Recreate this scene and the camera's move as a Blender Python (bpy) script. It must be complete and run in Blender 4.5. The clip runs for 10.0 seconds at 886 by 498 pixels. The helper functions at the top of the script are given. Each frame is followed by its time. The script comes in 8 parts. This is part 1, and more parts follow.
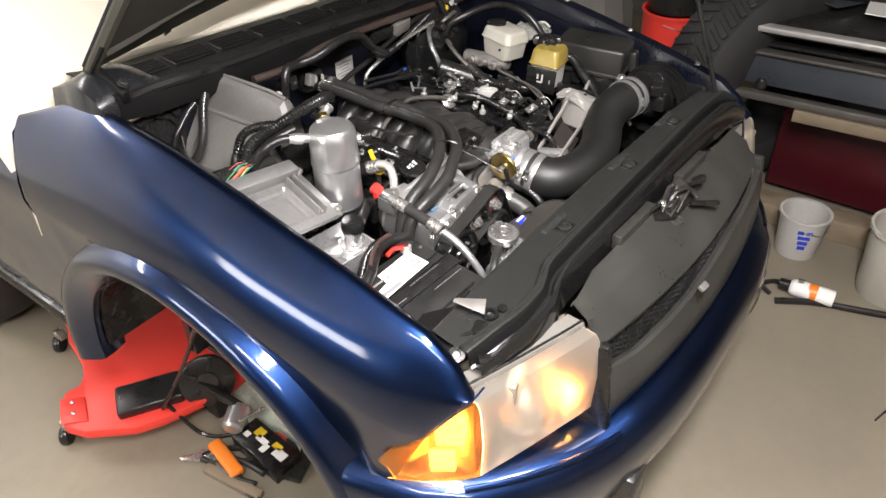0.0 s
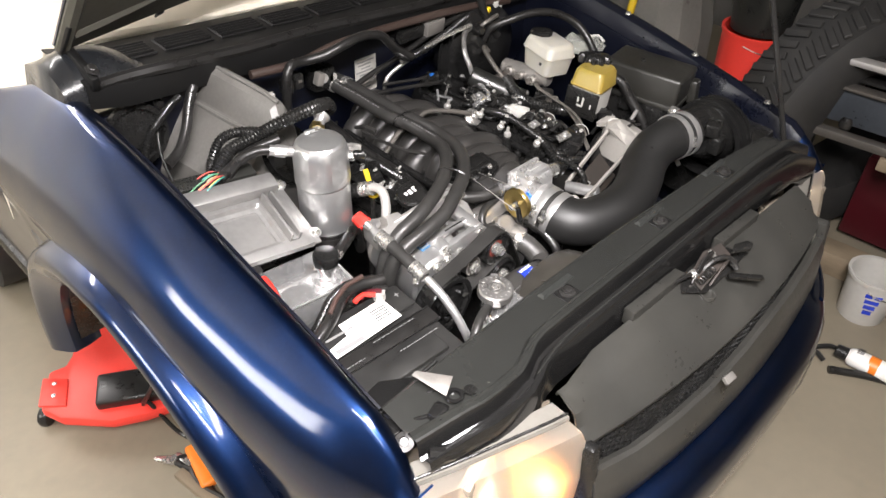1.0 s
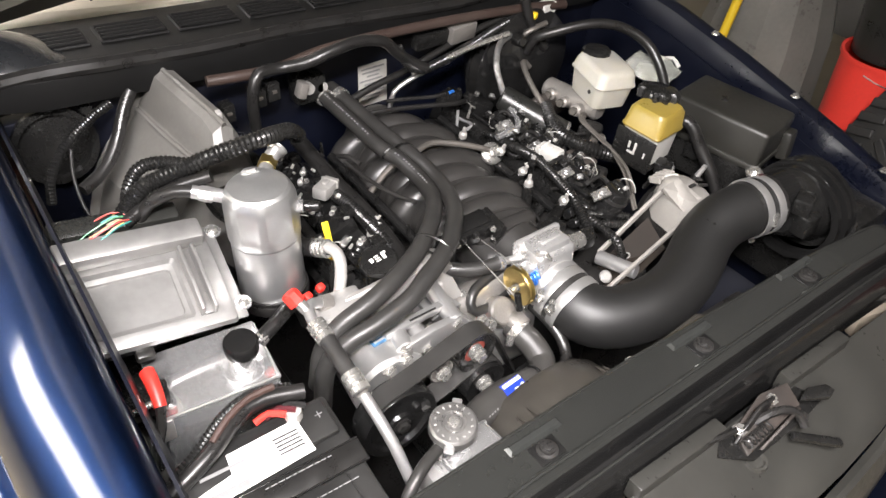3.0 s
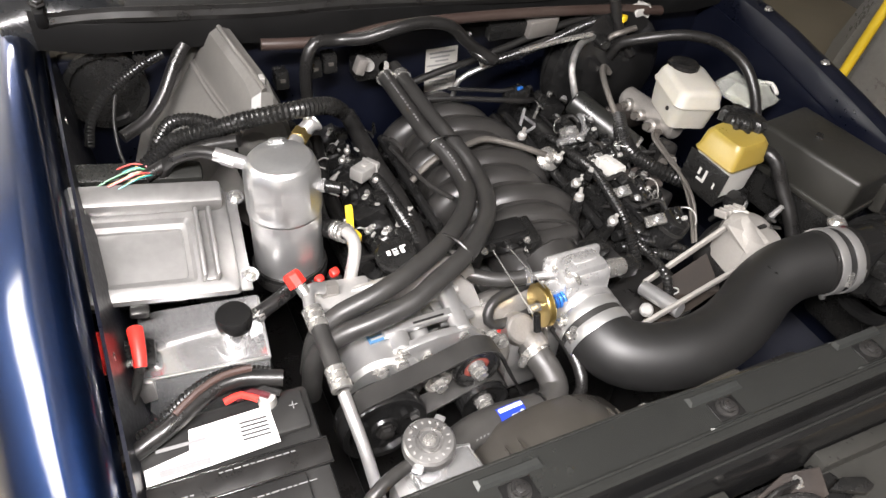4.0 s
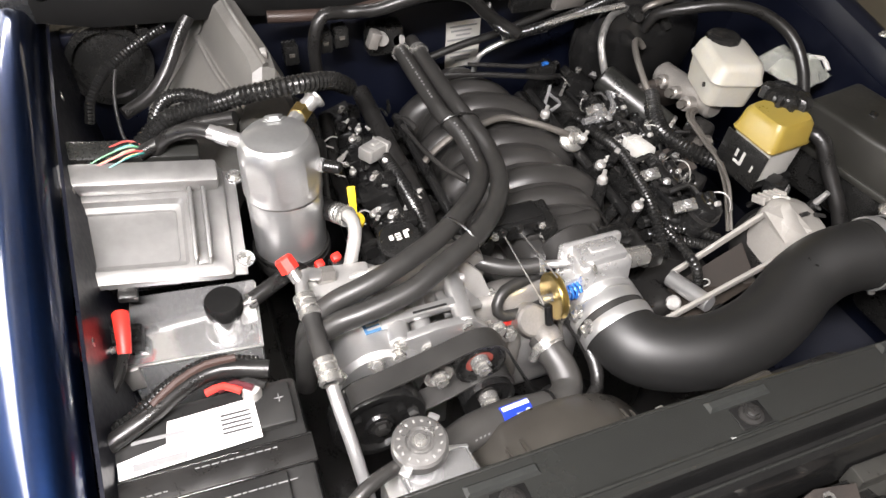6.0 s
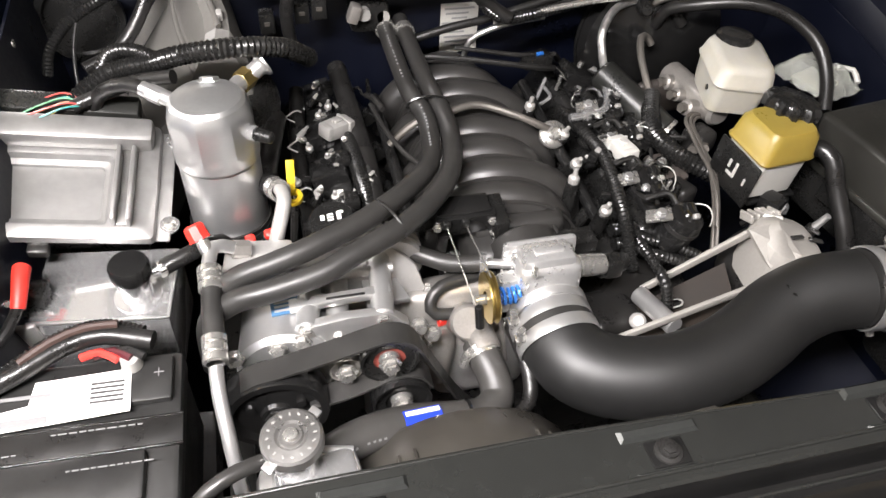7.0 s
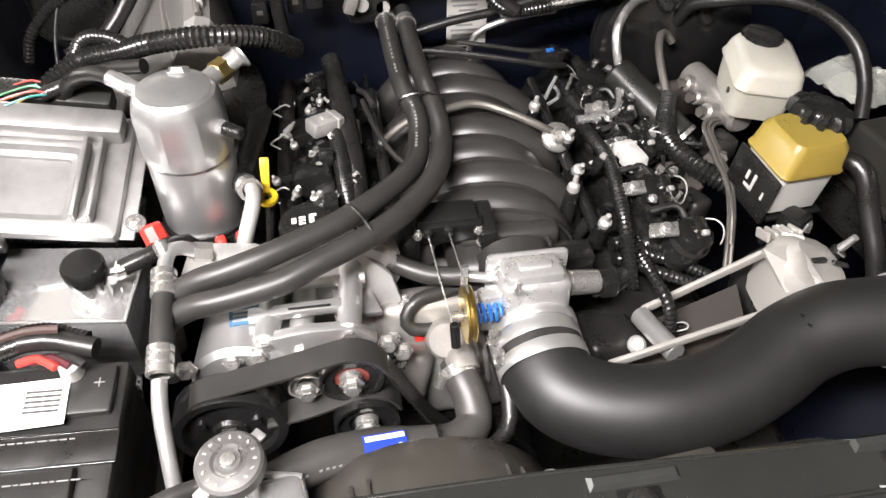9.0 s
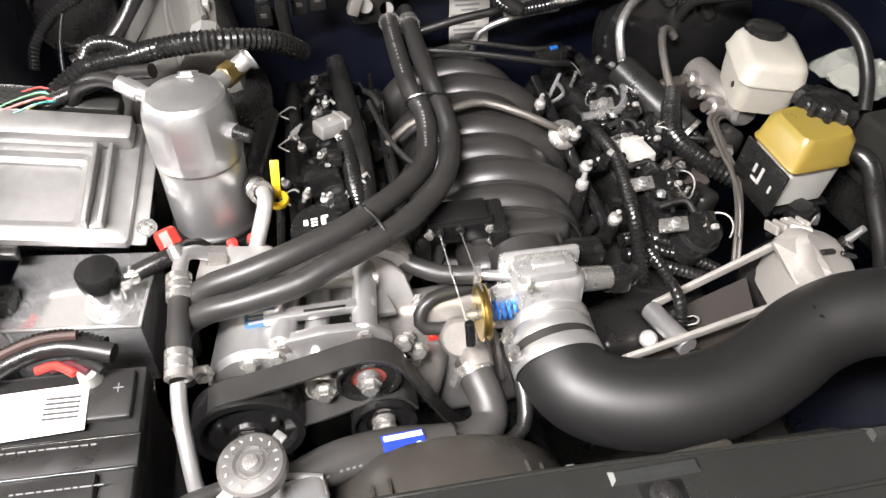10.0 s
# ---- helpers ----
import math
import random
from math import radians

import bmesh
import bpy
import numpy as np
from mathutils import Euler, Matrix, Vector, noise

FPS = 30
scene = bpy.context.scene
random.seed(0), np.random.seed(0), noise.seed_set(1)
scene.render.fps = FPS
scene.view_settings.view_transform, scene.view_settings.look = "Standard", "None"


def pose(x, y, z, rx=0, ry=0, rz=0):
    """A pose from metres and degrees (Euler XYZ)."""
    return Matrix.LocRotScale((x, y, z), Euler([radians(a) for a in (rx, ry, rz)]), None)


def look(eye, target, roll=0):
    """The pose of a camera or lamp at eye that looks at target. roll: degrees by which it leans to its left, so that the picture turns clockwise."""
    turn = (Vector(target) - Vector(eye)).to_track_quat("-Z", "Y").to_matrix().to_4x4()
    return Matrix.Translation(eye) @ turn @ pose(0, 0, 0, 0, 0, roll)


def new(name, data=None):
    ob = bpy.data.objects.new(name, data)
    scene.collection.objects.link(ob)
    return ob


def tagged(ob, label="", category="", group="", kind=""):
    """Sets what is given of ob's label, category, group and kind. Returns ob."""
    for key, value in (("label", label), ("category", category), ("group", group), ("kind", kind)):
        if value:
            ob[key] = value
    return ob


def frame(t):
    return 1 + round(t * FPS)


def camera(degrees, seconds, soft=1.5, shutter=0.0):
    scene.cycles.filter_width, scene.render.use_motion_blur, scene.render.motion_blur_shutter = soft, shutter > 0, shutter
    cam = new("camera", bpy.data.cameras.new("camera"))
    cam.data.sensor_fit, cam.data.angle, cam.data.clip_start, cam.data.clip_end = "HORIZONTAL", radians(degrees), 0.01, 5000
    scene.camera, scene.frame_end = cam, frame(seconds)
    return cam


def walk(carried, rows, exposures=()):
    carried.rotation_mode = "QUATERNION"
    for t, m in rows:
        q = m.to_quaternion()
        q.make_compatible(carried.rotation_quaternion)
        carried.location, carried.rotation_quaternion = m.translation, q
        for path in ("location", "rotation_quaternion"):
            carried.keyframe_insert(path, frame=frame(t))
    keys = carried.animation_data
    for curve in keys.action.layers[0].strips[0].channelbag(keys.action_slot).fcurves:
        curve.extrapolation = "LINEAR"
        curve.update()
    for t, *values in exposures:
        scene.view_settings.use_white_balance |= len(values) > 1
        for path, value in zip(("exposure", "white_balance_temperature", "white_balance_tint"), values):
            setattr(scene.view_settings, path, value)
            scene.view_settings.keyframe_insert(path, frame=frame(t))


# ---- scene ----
# one unit of the plan below, in metres
SIZE = 1.13
cam = camera(62.0, 10.0)
PATH = [
    (0, (-1.253, -0.481, 1.752), (0.005, 0.492, 0.54), -1.8),
    (0.5, (-1.124, -0.459, 1.737), (0.087, 0.541, 0.498), -0.2),
    (1, (-1.004, -0.439, 1.724), (0.123, 0.641, 0.474), 1.4),
    (1.5, (-0.939, -0.345, 1.717), (0.163, 0.738, 0.447), 0.1),
    (2, (-0.873, -0.28, 1.694), (0.21, 0.808, 0.411), -0.9),
    (2.5, (-0.762, -0.279, 1.684), (0.261, 0.847, 0.386), -0.2),
    (2.7, (-0.71, -0.281, 1.674), (0.277, 0.861, 0.362), 1.1),
    (3.8, (-0.553, -0.279, 1.629), (0.204, 1.001, 0.291), 5.9),
    (4, (-0.533, -0.282, 1.632), (0.171, 1.014, 0.28), 5.6),
    (4.5, (-0.517, -0.28, 1.623), (0.119, 1.037, 0.26), 4.9),
    (5, (-0.523, -0.264, 1.624), (0.102, 1.037, 0.239), 4.0),
    (6.5, (-0.383, -0.262, 1.566), (0.11, 1.086, 0.173), 2.4),
    (7, (-0.291, -0.276, 1.537), (0.092, 1.114, 0.151), 2.9),
    (7.5, (-0.237, -0.254, 1.524), (0.073, 1.166, 0.149), 3.9),
    (8, (-0.217, -0.239, 1.515), (0.039, 1.184, 0.133), 2.4),
    (8.5, (-0.21, -0.237, 1.509), (0.036, 1.175, 0.114), 1.6),
    (9, (-0.209, -0.233, 1.504), (0.057, 1.173, 0.107), 1.7),
    (9.5, (-0.212, -0.231, 1.503), (0.055, 1.18, 0.111), 1.5),
    (10, (-0.228, -0.232, 1.506), (0.052, 1.17, 0.107), 1.0),
]
walk(cam, [(t, look(Vector(eye) * SIZE, Vector(target) * SIZE, roll)) for t, eye, target, roll in PATH],
     [(0, -0.02), (1, 0.17), (2.5, 0.3), (4.5, 0.27), (7, 0.24), (8, 0.34), (10, 0.4)])


# ---- light ----
world = bpy.data.worlds.new("garage_air")
scene.world = world
world.use_nodes = True
world.node_tree.nodes["Background"].inputs[0].default_value = (0.9, 0.95, 1.0, 1)
world.node_tree.nodes["Background"].inputs[1].default_value = 0.02


def strip_lamp(x, y, z, length, along, watts, wide=0.12, tint=(1.0, 0.95, 0.955)):
    """A ceiling tube lamp: the light of one fixture, shining down."""
    data = bpy.data.lights.new("tube_light", "AREA")
    data.shape, data.size, data.size_y = "RECTANGLE", length * SIZE, wide * SIZE
    data.energy, data.color = watts, tint
    ob = new("tube_light", data)
    ob.matrix_basis = pose(x * SIZE, y * SIZE, z * SIZE, 0, 0, 90 if along == "y" else 0)
    return ob


# tube lamps out of view; the second is added fill for the left floor
LAMPS = [(-0.9, -0.55, 2.3, 1.1, "x", 150, 0.2), (-2.1, -0.9, 2.72, 1.6, "y", 60, 0.2), (-1.2, 3.0, 2.72, 1.6, "x", 60, 0.2)]
for lx, ly, lz, ll, la, lw, wd in LAMPS:
    strip_lamp(lx, ly, lz, ll, la, lw, wd)
# a broad unseen lamp panel added beside the truck, for its fender's glint
GLINT_PANEL = (-4.02, 1.5, 1.9, 2.3, 0.75)
panel = bpy.data.lights.new("glint_light", "AREA")
panel.shape, panel.size, panel.size_y = "RECTANGLE", GLINT_PANEL[4] * SIZE, GLINT_PANEL[3] * SIZE
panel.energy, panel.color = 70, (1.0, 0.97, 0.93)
new("glint_light", panel).matrix_basis = pose(GLINT_PANEL[0] * SIZE, GLINT_PANEL[1] * SIZE, GLINT_PANEL[2] * SIZE, 0, -90, 0)

# ---- materials ----
def nodes_of(m):
    m.use_nodes = True
    return m.node_tree.nodes, m.node_tree.links, m.node_tree.nodes["Principled BSDF"]


def mat(name, color, rough=0.5, metal=0.0, grain=60.0, vary=0.15, dirt=0.0, dirt_color=(0.09, 0.08, 0.065), bump=0.05,
        rough_vary=0.12, coat=0.0, coat_rough=0.05, island=0.0, stretch=(1, 1, 1), spec=0.5, sub=0.0, emit=0.0, emit_color=None):
    """A worn surface: fine grain, blotches of dust or dirt, uneven gloss and a fine relief."""
    m = bpy.data.materials.new(name)
    n, l, b = nodes_of(m)
    tc = n.new("ShaderNodeTexCoord")
    mp = n.new("ShaderNodeMapping")
    mp.inputs["Scale"].default_value = stretch
    l.new(tc.outputs["Object"], mp.inputs["Vector"])
    fine, big = n.new("ShaderNodeTexNoise"), n.new("ShaderNodeTexNoise")
    fine.inputs["Scale"].default_value, fine.inputs["Detail"].default_value = grain * 4, 6
    big.inputs["Scale"].default_value, big.inputs["Detail"].default_value = grain / 4, 4
    l.new(mp.outputs[0], fine.inputs["Vector"])
    l.new(tc.outputs["Object"], big.inputs["Vector"])
    mixed = n.new("ShaderNodeMath")
    mixed.operation = "MULTIPLY_ADD"
    l.new(fine.outputs["Fac"], mixed.inputs[0])
    mixed.inputs[1].default_value = 0.5
    l.new(big.outputs["Fac"], mixed.inputs[2])
    ramp = n.new("ShaderNodeMapRange")
    ramp.inputs["From Min"].default_value, ramp.inputs["From Max"].default_value = 0.45, 1.05
    ramp.inputs["To Min"].default_value, ramp.inputs["To Max"].default_value = 1 - vary, 1 + vary
    l.new(mixed.outputs[0], ramp.inputs["Value"])
    hsv = n.new("ShaderNodeHueSaturation")
    hsv.inputs["Color"].default_value = (*color, 1)
    l.new(ramp.outputs[0], hsv.inputs["Value"])
    last = hsv.outputs[0]
    if island:
        info = n.new("ShaderNodeObjectInfo")
        ir = n.new("ShaderNodeMapRange")
        ir.inputs["To Min"].default_value, ir.inputs["To Max"].default_value = 1 - island, 1 + island
        l.new(info.outputs["Random"], ir.inputs["Value"])
        h2 = n.new("ShaderNodeHueSaturation")
        l.new(last, h2.inputs["Color"])
        l.new(ir.outputs[0], h2.inputs["Value"])
        last = h2.outputs[0]
    rough_in = ramp
    if dirt:
        dn = n.new("ShaderNodeTexNoise")
        dn.inputs["Scale"].default_value, dn.inputs["Detail"].default_value = grain / 7, 4
        dn.inputs["Roughness"].default_value = 0.55
        l.new(tc.outputs["Object"], dn.inputs["Vector"])
        dr = n.new("ShaderNodeMapRange")
        dr.inputs["From Min"].default_value, dr.inputs["From Max"].default_value = 0.35, 0.85
        dr.inputs["To Max"].default_value = dirt
        l.new(dn.outputs["Fac"], dr.inputs["Value"])
        mx = n.new("ShaderNodeMix")
        mx.data_type = "RGBA"
        mx.inputs["B"].default_value = (*dirt_color, 1)
        l.new(dr.outputs[0], mx.inputs["Factor"])
        l.new(last, mx.inputs["A"])
        last = mx.outputs["Result"]
    l.new(last, b.inputs["Base Color"])
    rr = n.new("ShaderNodeMapRange")
    rr.inputs["From Min"].default_value, rr.inputs["From Max"].default_value = 0.45, 1.05
    rr.inputs["To Min"].default_value, rr.inputs["To Max"].default_value = max(0.02, rough - rough_vary), min(1, rough + rough_vary)
    l.new(mixed.outputs[0], rr.inputs["Value"])
    l.new(rr.outputs[0], b.inputs["Roughness"])
    b.inputs["Metallic"].default_value = metal
    b.inputs["Specular IOR Level"].default_value = spec
    b.inputs["Coat Weight"].default_value, b.inputs["Coat Roughness"].default_value = coat, coat_rough
    if sub:
        b.inputs["Subsurface Weight"].default_value = sub
        b.inputs["Subsurface Radius"].default_value = (0.01, 0.008, 0.004)
    if emit:
        b.inputs["Emission Color"].default_value = (*(emit_color or color), 1)
        b.inputs["Emission Strength"].default_value = emit
    if bump:
        bp = n.new("ShaderNodeBump")
        bp.inputs["Strength"].default_value, bp.inputs["Distance"].default_value = bump, 0.0007
        l.new(mixed.outputs[0], bp.inputs["Height"])
        l.new(bp.outputs[0], b.inputs["Normal"])
    return m


def glass(name, color=(1, 1, 1), rough=0.02, weight=1.0):
    m = bpy.data.materials.new(name)
    n, l, b = nodes_of(m)
    b.inputs["Base Color"].default_value = (*color, 1)
    b.inputs["Roughness"].default_value = rough
    b.inputs["Transmission Weight"].default_value = weight
    b.inputs["IOR"].default_value = 1.45
    return m


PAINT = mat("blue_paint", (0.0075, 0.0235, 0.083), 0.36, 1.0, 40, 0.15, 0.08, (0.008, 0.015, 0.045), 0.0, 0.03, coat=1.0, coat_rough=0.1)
# near-black blue for bay panels and the strip painted as fender shade
PAINT_DARK = mat("near_black_blue_paint", (0.002, 0.003, 0.0085), 0.34, 0.1, 30, 0.25, 0.25, (0.008, 0.008, 0.008), 0.04)
PLASTIC = mat("black_plastic", (0.009, 0.009, 0.0088), 0.27, 0, 80, 0.2, 0.35, (0.019, 0.018, 0.016), 0.08)
PLASTIC_GREY = mat("dusty_grey_plastic", (0.0135, 0.014, 0.013), 0.33, 0, 60, 0.15, 0.5, (0.036, 0.0355, 0.031), 0.1)
GRILLE_GREY = mat("dusty_grille_plastic", (0.026, 0.0258, 0.0235), 0.34, 0, 30, 0.2, 0.6, (0.055, 0.053, 0.046), 0.06)
COWL = mat("cowl_plastic", (0.0055, 0.0055, 0.0055), 0.5, 0, 60, 0.2, 0.4, (0.0095, 0.0092, 0.0085), 0.1, spec=0.2)
COWL_DUST = mat("dusty_cowl_paint", (0.007, 0.0082, 0.0105), 0.24, 0, 20, 0.25, 0.6, (0.026, 0.0255, 0.023), 0.15)
FUSE = mat("dusty_fuse_box_plastic", (0.0155, 0.0152, 0.0132), 0.4, 0, 40, 0.15, 0.5, (0.034, 0.0325, 0.0275), 0.08)
SHROUD = mat("dusty_shroud_plastic", (0.032, 0.0295, 0.0255), 0.34, 0, 14, 0.3, 0.6, (0.085, 0.077, 0.065), 0.06)
SUPPORT = mat("support_paint", (0.0168, 0.0174, 0.0163), 0.19, 0, 14, 0.15, 0.3, (0.037, 0.0368, 0.0335), 0.0, 0.06, spec=0.6)
# support paint made lighter for the ribs, their highlight put into the colour
GLINT_RIB = mat("glint_support_rib", (0.03, 0.0315, 0.03), 0.17, 0.2, 40, 0.25, 0.5, (0.04, 0.041, 0.038), 0.02)
LAMP_TRIM = mat("pale_lamp_trim", (0.15, 0.142, 0.125), 0.42, 0, 40, 0.12, 0.4, (0.085, 0.08, 0.07), 0.05)
BLACK_GLOSS = mat("black_gloss", (0.009, 0.009, 0.009), 0.17, 0, 50, 0.2, 0.15, (0.03, 0.028, 0.025), 0.02)
RUBBER = mat("hose_rubber", (0.011, 0.0107, 0.0104), 0.33, 0, 120, 0.2, 0.25, (0.024, 0.022, 0.0195), 0.1)
HOSE_DUSTY = mat("dusty_coolant_hose", (0.04, 0.0385, 0.036), 0.45, 0, 60, 0.15, 0.4, (0.085, 0.081, 0.075), 0.08)
RUBBER_GREY = mat("grey_hose_rubber", (0.021, 0.0205, 0.0195), 0.42, 0, 110, 0.14, 0.3, (0.055, 0.052, 0.048), 0.1)
TUBE_BLACK = mat("satin_black_tube", (0.008, 0.008, 0.0078), 0.5, 0, 30, 0.12, 0.3, (0.016, 0.0155, 0.0142), 0.02, 0.06, spec=0.6)
INTAKE = mat("intake_nylon", (0.02, 0.0192, 0.0182), 0.4, 0, 60, 0.15, 0.5, (0.048, 0.045, 0.041), 0.06, spec=0.7)
ALU = mat("brushed_aluminium", (0.55, 0.548, 0.54), 0.36, 0.8, 30, 0.08, 0.2, (0.4, 0.39, 0.37), 0.004, 0.06)
ALU_COVER = mat("cast_cover_aluminium", (0.34, 0.336, 0.328), 0.42, 0.7, 16, 0.24, 0.5, (0.22, 0.212, 0.2), 0.01, 0.12)
ALU_BRUSH = mat("brushed_aluminium_can", (0.58, 0.585, 0.58), 0.33, 0.86, 40, 0.1, 0.15, (0.5, 0.49, 0.47), 0.01, 0.06, stretch=(1, 1, 9))
ALU_POL = mat("polished_aluminium", (0.8, 0.8, 0.8), 0.16, 0.85, 20, 0.06, 0.08, (0.45, 0.44, 0.42), 0.003, 0.05)
ALU_CAST = mat("cast_aluminium", (0.5, 0.49, 0.475), 0.4, 0.6, 60, 0.12, 0.3, (0.36, 0.34, 0.31), 0.02, 0.07)
ALU_THROTTLE = mat("bright_throttle_casting", (0.68, 0.675, 0.665), 0.3, 0.75, 40, 0.1, 0, bump=0.006, rough_vary=0.08)
ALU_DULL = mat("dull_dusty_aluminium", (0.46, 0.45, 0.43), 0.5, 0.5, 60, 0.15, 0.4, (0.3, 0.28, 0.25), 0.1)
STEEL = mat("zinc_steel", (0.6, 0.59, 0.56), 0.27, 0.85, 30, 0.08, 0.1, (0.35, 0.31, 0.25), 0.004, 0.05)
GOLD_ZINC = mat("yellow_zinc", (0.5, 0.38, 0.14), 0.35, 1, 90, 0.2, 0.2, (0.2, 0.14, 0.06), 0.05)
PUMP = mat("grey_pump_casting", (0.3, 0.288, 0.27), 0.4, 0.6, 90, 0.2, 0.4, (0.2, 0.16, 0.13), 0.2)
BRAKE_PIPE = mat("dull_brake_pipe", (0.13, 0.122, 0.11), 0.42, 0.5, 60, 0.2, 0.3, (0.12, 0.09, 0.07), 0.05)
CAP_METAL = mat("stamped_cap_metal", (0.31, 0.304, 0.294), 0.33, 0.82, 40, 0.15, 0.3, (0.28, 0.27, 0.25), 0.02)
RUSTY = mat("rusty_cast_iron", (0.04, 0.035, 0.032), 0.6, 0.3, 90, 0.35, 0.6, (0.05, 0.034, 0.024), 0.4)
IRON = mat("black_iron", (0.018, 0.0175, 0.017), 0.32, 0.1, 60, 0.3, 0.5, (0.03, 0.028, 0.025), 0.15)
BLOWER = mat("heater_box_plastic", (0.13, 0.126, 0.117), 0.45, 0, 40, 0.25, 0.8, (0.055, 0.05, 0.043), 0.12)
RESERVOIR = mat("clouded_white_plastic", (0.36, 0.35, 0.31), 0.4, 0, 40, 0.08, 0.2, (0.5, 0.42, 0.28), 0.05, sub=0.2)
RES_YELLOW = mat("amber_stained_plastic", (0.235, 0.182, 0.038), 0.35, 0, 40, 0.12, 0.25, (0.4, 0.2, 0.02), 0.05, sub=0.2)
RED = mat("red_plastic", (0.72, 0.035, 0.025), 0.4, 0, 60, 0.1, 0.1, (0.3, 0.03, 0.02), 0.05)
RED_PAINT = mat("creeper_red", (0.78, 0.05, 0.035), 0.45, 0, 25, 0.08, 0.15, (0.5, 0.06, 0.04), 0.05)
YELLOW = mat("yellow_plastic", (0.72, 0.5, 0.02), 0.45, 0, 60, 0.1, 0.1, (0.4, 0.27, 0.02), 0.04)
WHITE = mat("white_label", (0.82, 0.81, 0.78), 0.45, 0, 40, 0.05, 0.1, (0.5, 0.48, 0.42), 0.02)
WHITE_PL = mat("white_nylon", (0.46, 0.455, 0.43), 0.4, 0, 60, 0.08, 0.2, (0.35, 0.32, 0.26), 0.05)
INK = mat("dark_print", (0.05, 0.05, 0.05), 0.5, 0, 60, 0.1, bump=0)
BLUE = mat("blue_label", (0.02, 0.05, 0.5), 0.35, 0, 50, 0.08, bump=0.02)
BLUE_ANOD = mat("blue_spring", (0.03, 0.16, 0.55), 0.3, 0.4, 60, 0.1, bump=0.02)
BLUE_GREY = mat("blue_grey_label", (0.05, 0.13, 0.24), 0.35, 0, 50, 0.1, bump=0.02)
CHROME = mat("chrome", (0.85, 0.85, 0.85), 0.08, 1, 30, 0.05, 0.1, (0.35, 0.33, 0.3), 0.01, 0.05)
FLOOR = mat("concrete_floor", (0.245, 0.213, 0.155), 0.55, 0, 7, 0.14, 0.7, (0.125, 0.108, 0.083), 0.15, 0.15)
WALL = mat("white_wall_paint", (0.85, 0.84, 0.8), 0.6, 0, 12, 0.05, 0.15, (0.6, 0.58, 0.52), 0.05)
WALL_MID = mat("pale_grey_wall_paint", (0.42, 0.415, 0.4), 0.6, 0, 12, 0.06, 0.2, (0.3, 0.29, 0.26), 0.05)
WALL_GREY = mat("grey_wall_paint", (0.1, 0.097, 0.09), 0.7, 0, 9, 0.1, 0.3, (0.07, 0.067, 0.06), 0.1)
CEIL = mat("ceiling_board", (0.6, 0.59, 0.57), 0.8, 0, 9, 0.08, 0.2, (0.35, 0.33, 0.3), 0.05)
TYRE = mat("tyre_rubber", (0.022, 0.022, 0.0215), 0.65, 0, 40, 0.15, 0.4, (0.045, 0.042, 0.037), 0.1)
WOOD = mat("old_wood", (0.21, 0.165, 0.11), 0.65, 0, 40, 0.25, 0.4, (0.12, 0.09, 0.06), 0.2, stretch=(1, 0.15, 1))
DARK_RED = mat("dark_red_paint", (0.06, 0.004, 0.008), 0.4, 0, 30, 0.15, 0.3, (0.03, 0.01, 0.01), 0.03)
BENCH_BLUE = mat("blue_grey_steel", (0.085, 0.098, 0.118), 0.35, 0.5, 20, 0.15, 0.5, (0.045, 0.042, 0.037), 0.008)
ORANGE = mat("orange_plastic", (0.85, 0.22, 0.02), 0.45, 0, 50, 0.1, 0.15, (0.3, 0.1, 0.02), 0.05)
HOODMAT = mat("hood_liner", (0.065, 0.063, 0.05), 0.75, 0, 20, 0.12, 0.4, (0.12, 0.112, 0.09), 0.15)
CREAM = mat("cream_cover", (0.8, 0.74, 0.62), 0.6, 0, 9, 0.08, 0.2, (0.6, 0.52, 0.4), 0.08)
BRAID = mat("steel_braid", (0.58, 0.575, 0.56), 0.36, 0.9, 300, 0.35, 0.1, bump=0.5)
LENS = glass("headlamp_lens", (0.86, 0.79, 0.68), 0.3, 0.94)
AMBER = glass("amber_lens", (1.0, 0.45, 0.1), 0.16, 0.95)
CLEAR_BAG = glass("clear_bag_film", (0.85, 0.87, 0.8), 0.1, 0.8)
LAMP_SHELL = mat("lamp_shell_plastic", (0.26, 0.225, 0.18), 0.35, 0.2, 20, 0.15, 0.3, (0.2, 0.15, 0.1), 0.02)
BATTERY = mat("scuffed_battery_case", (0.015, 0.015, 0.0148), 0.36, 0, 60, 0.25, 0.5, (0.04, 0.0385, 0.035), 0.1)
WINDSHIELD = glass("windshield_glass", (0.95, 1.0, 0.97), 0.02)
BULB = mat("lit_amber_bulb", (1.0, 0.5, 0.12), 0.4, bump=0, emit=900.0, emit_color=(1.0, 0.46, 0.13))
MARKER = mat("lit_marker_bulb", (1.0, 0.5, 0.12), 0.4, bump=0, emit=42.0, emit_color=(1.0, 0.36, 0.07))
TUBE_LIT = mat("lit_tube", (1.0, 1.0, 1.0), 0.4, bump=0, emit=6.0, emit_color=(1.0, 0.97, 0.92))
WIRES = [mat("wire_" + n, c, 0.4, 0, 60, 0.1, bump=0.02) for n, c in (
    ("teal", (0.03, 0.22, 0.2)), ("red", (0.4, 0.06, 0.05)), ("yellow", (0.5, 0.4, 0.1)), ("orange", (0.45, 0.17, 0.06)),
    ("green", (0.05, 0.2, 0.09)), ("tan", (0.28, 0.21, 0.14)), ("grey", (0.2, 0.2, 0.2)))]


# ---- building kit ----
PLACE = {}


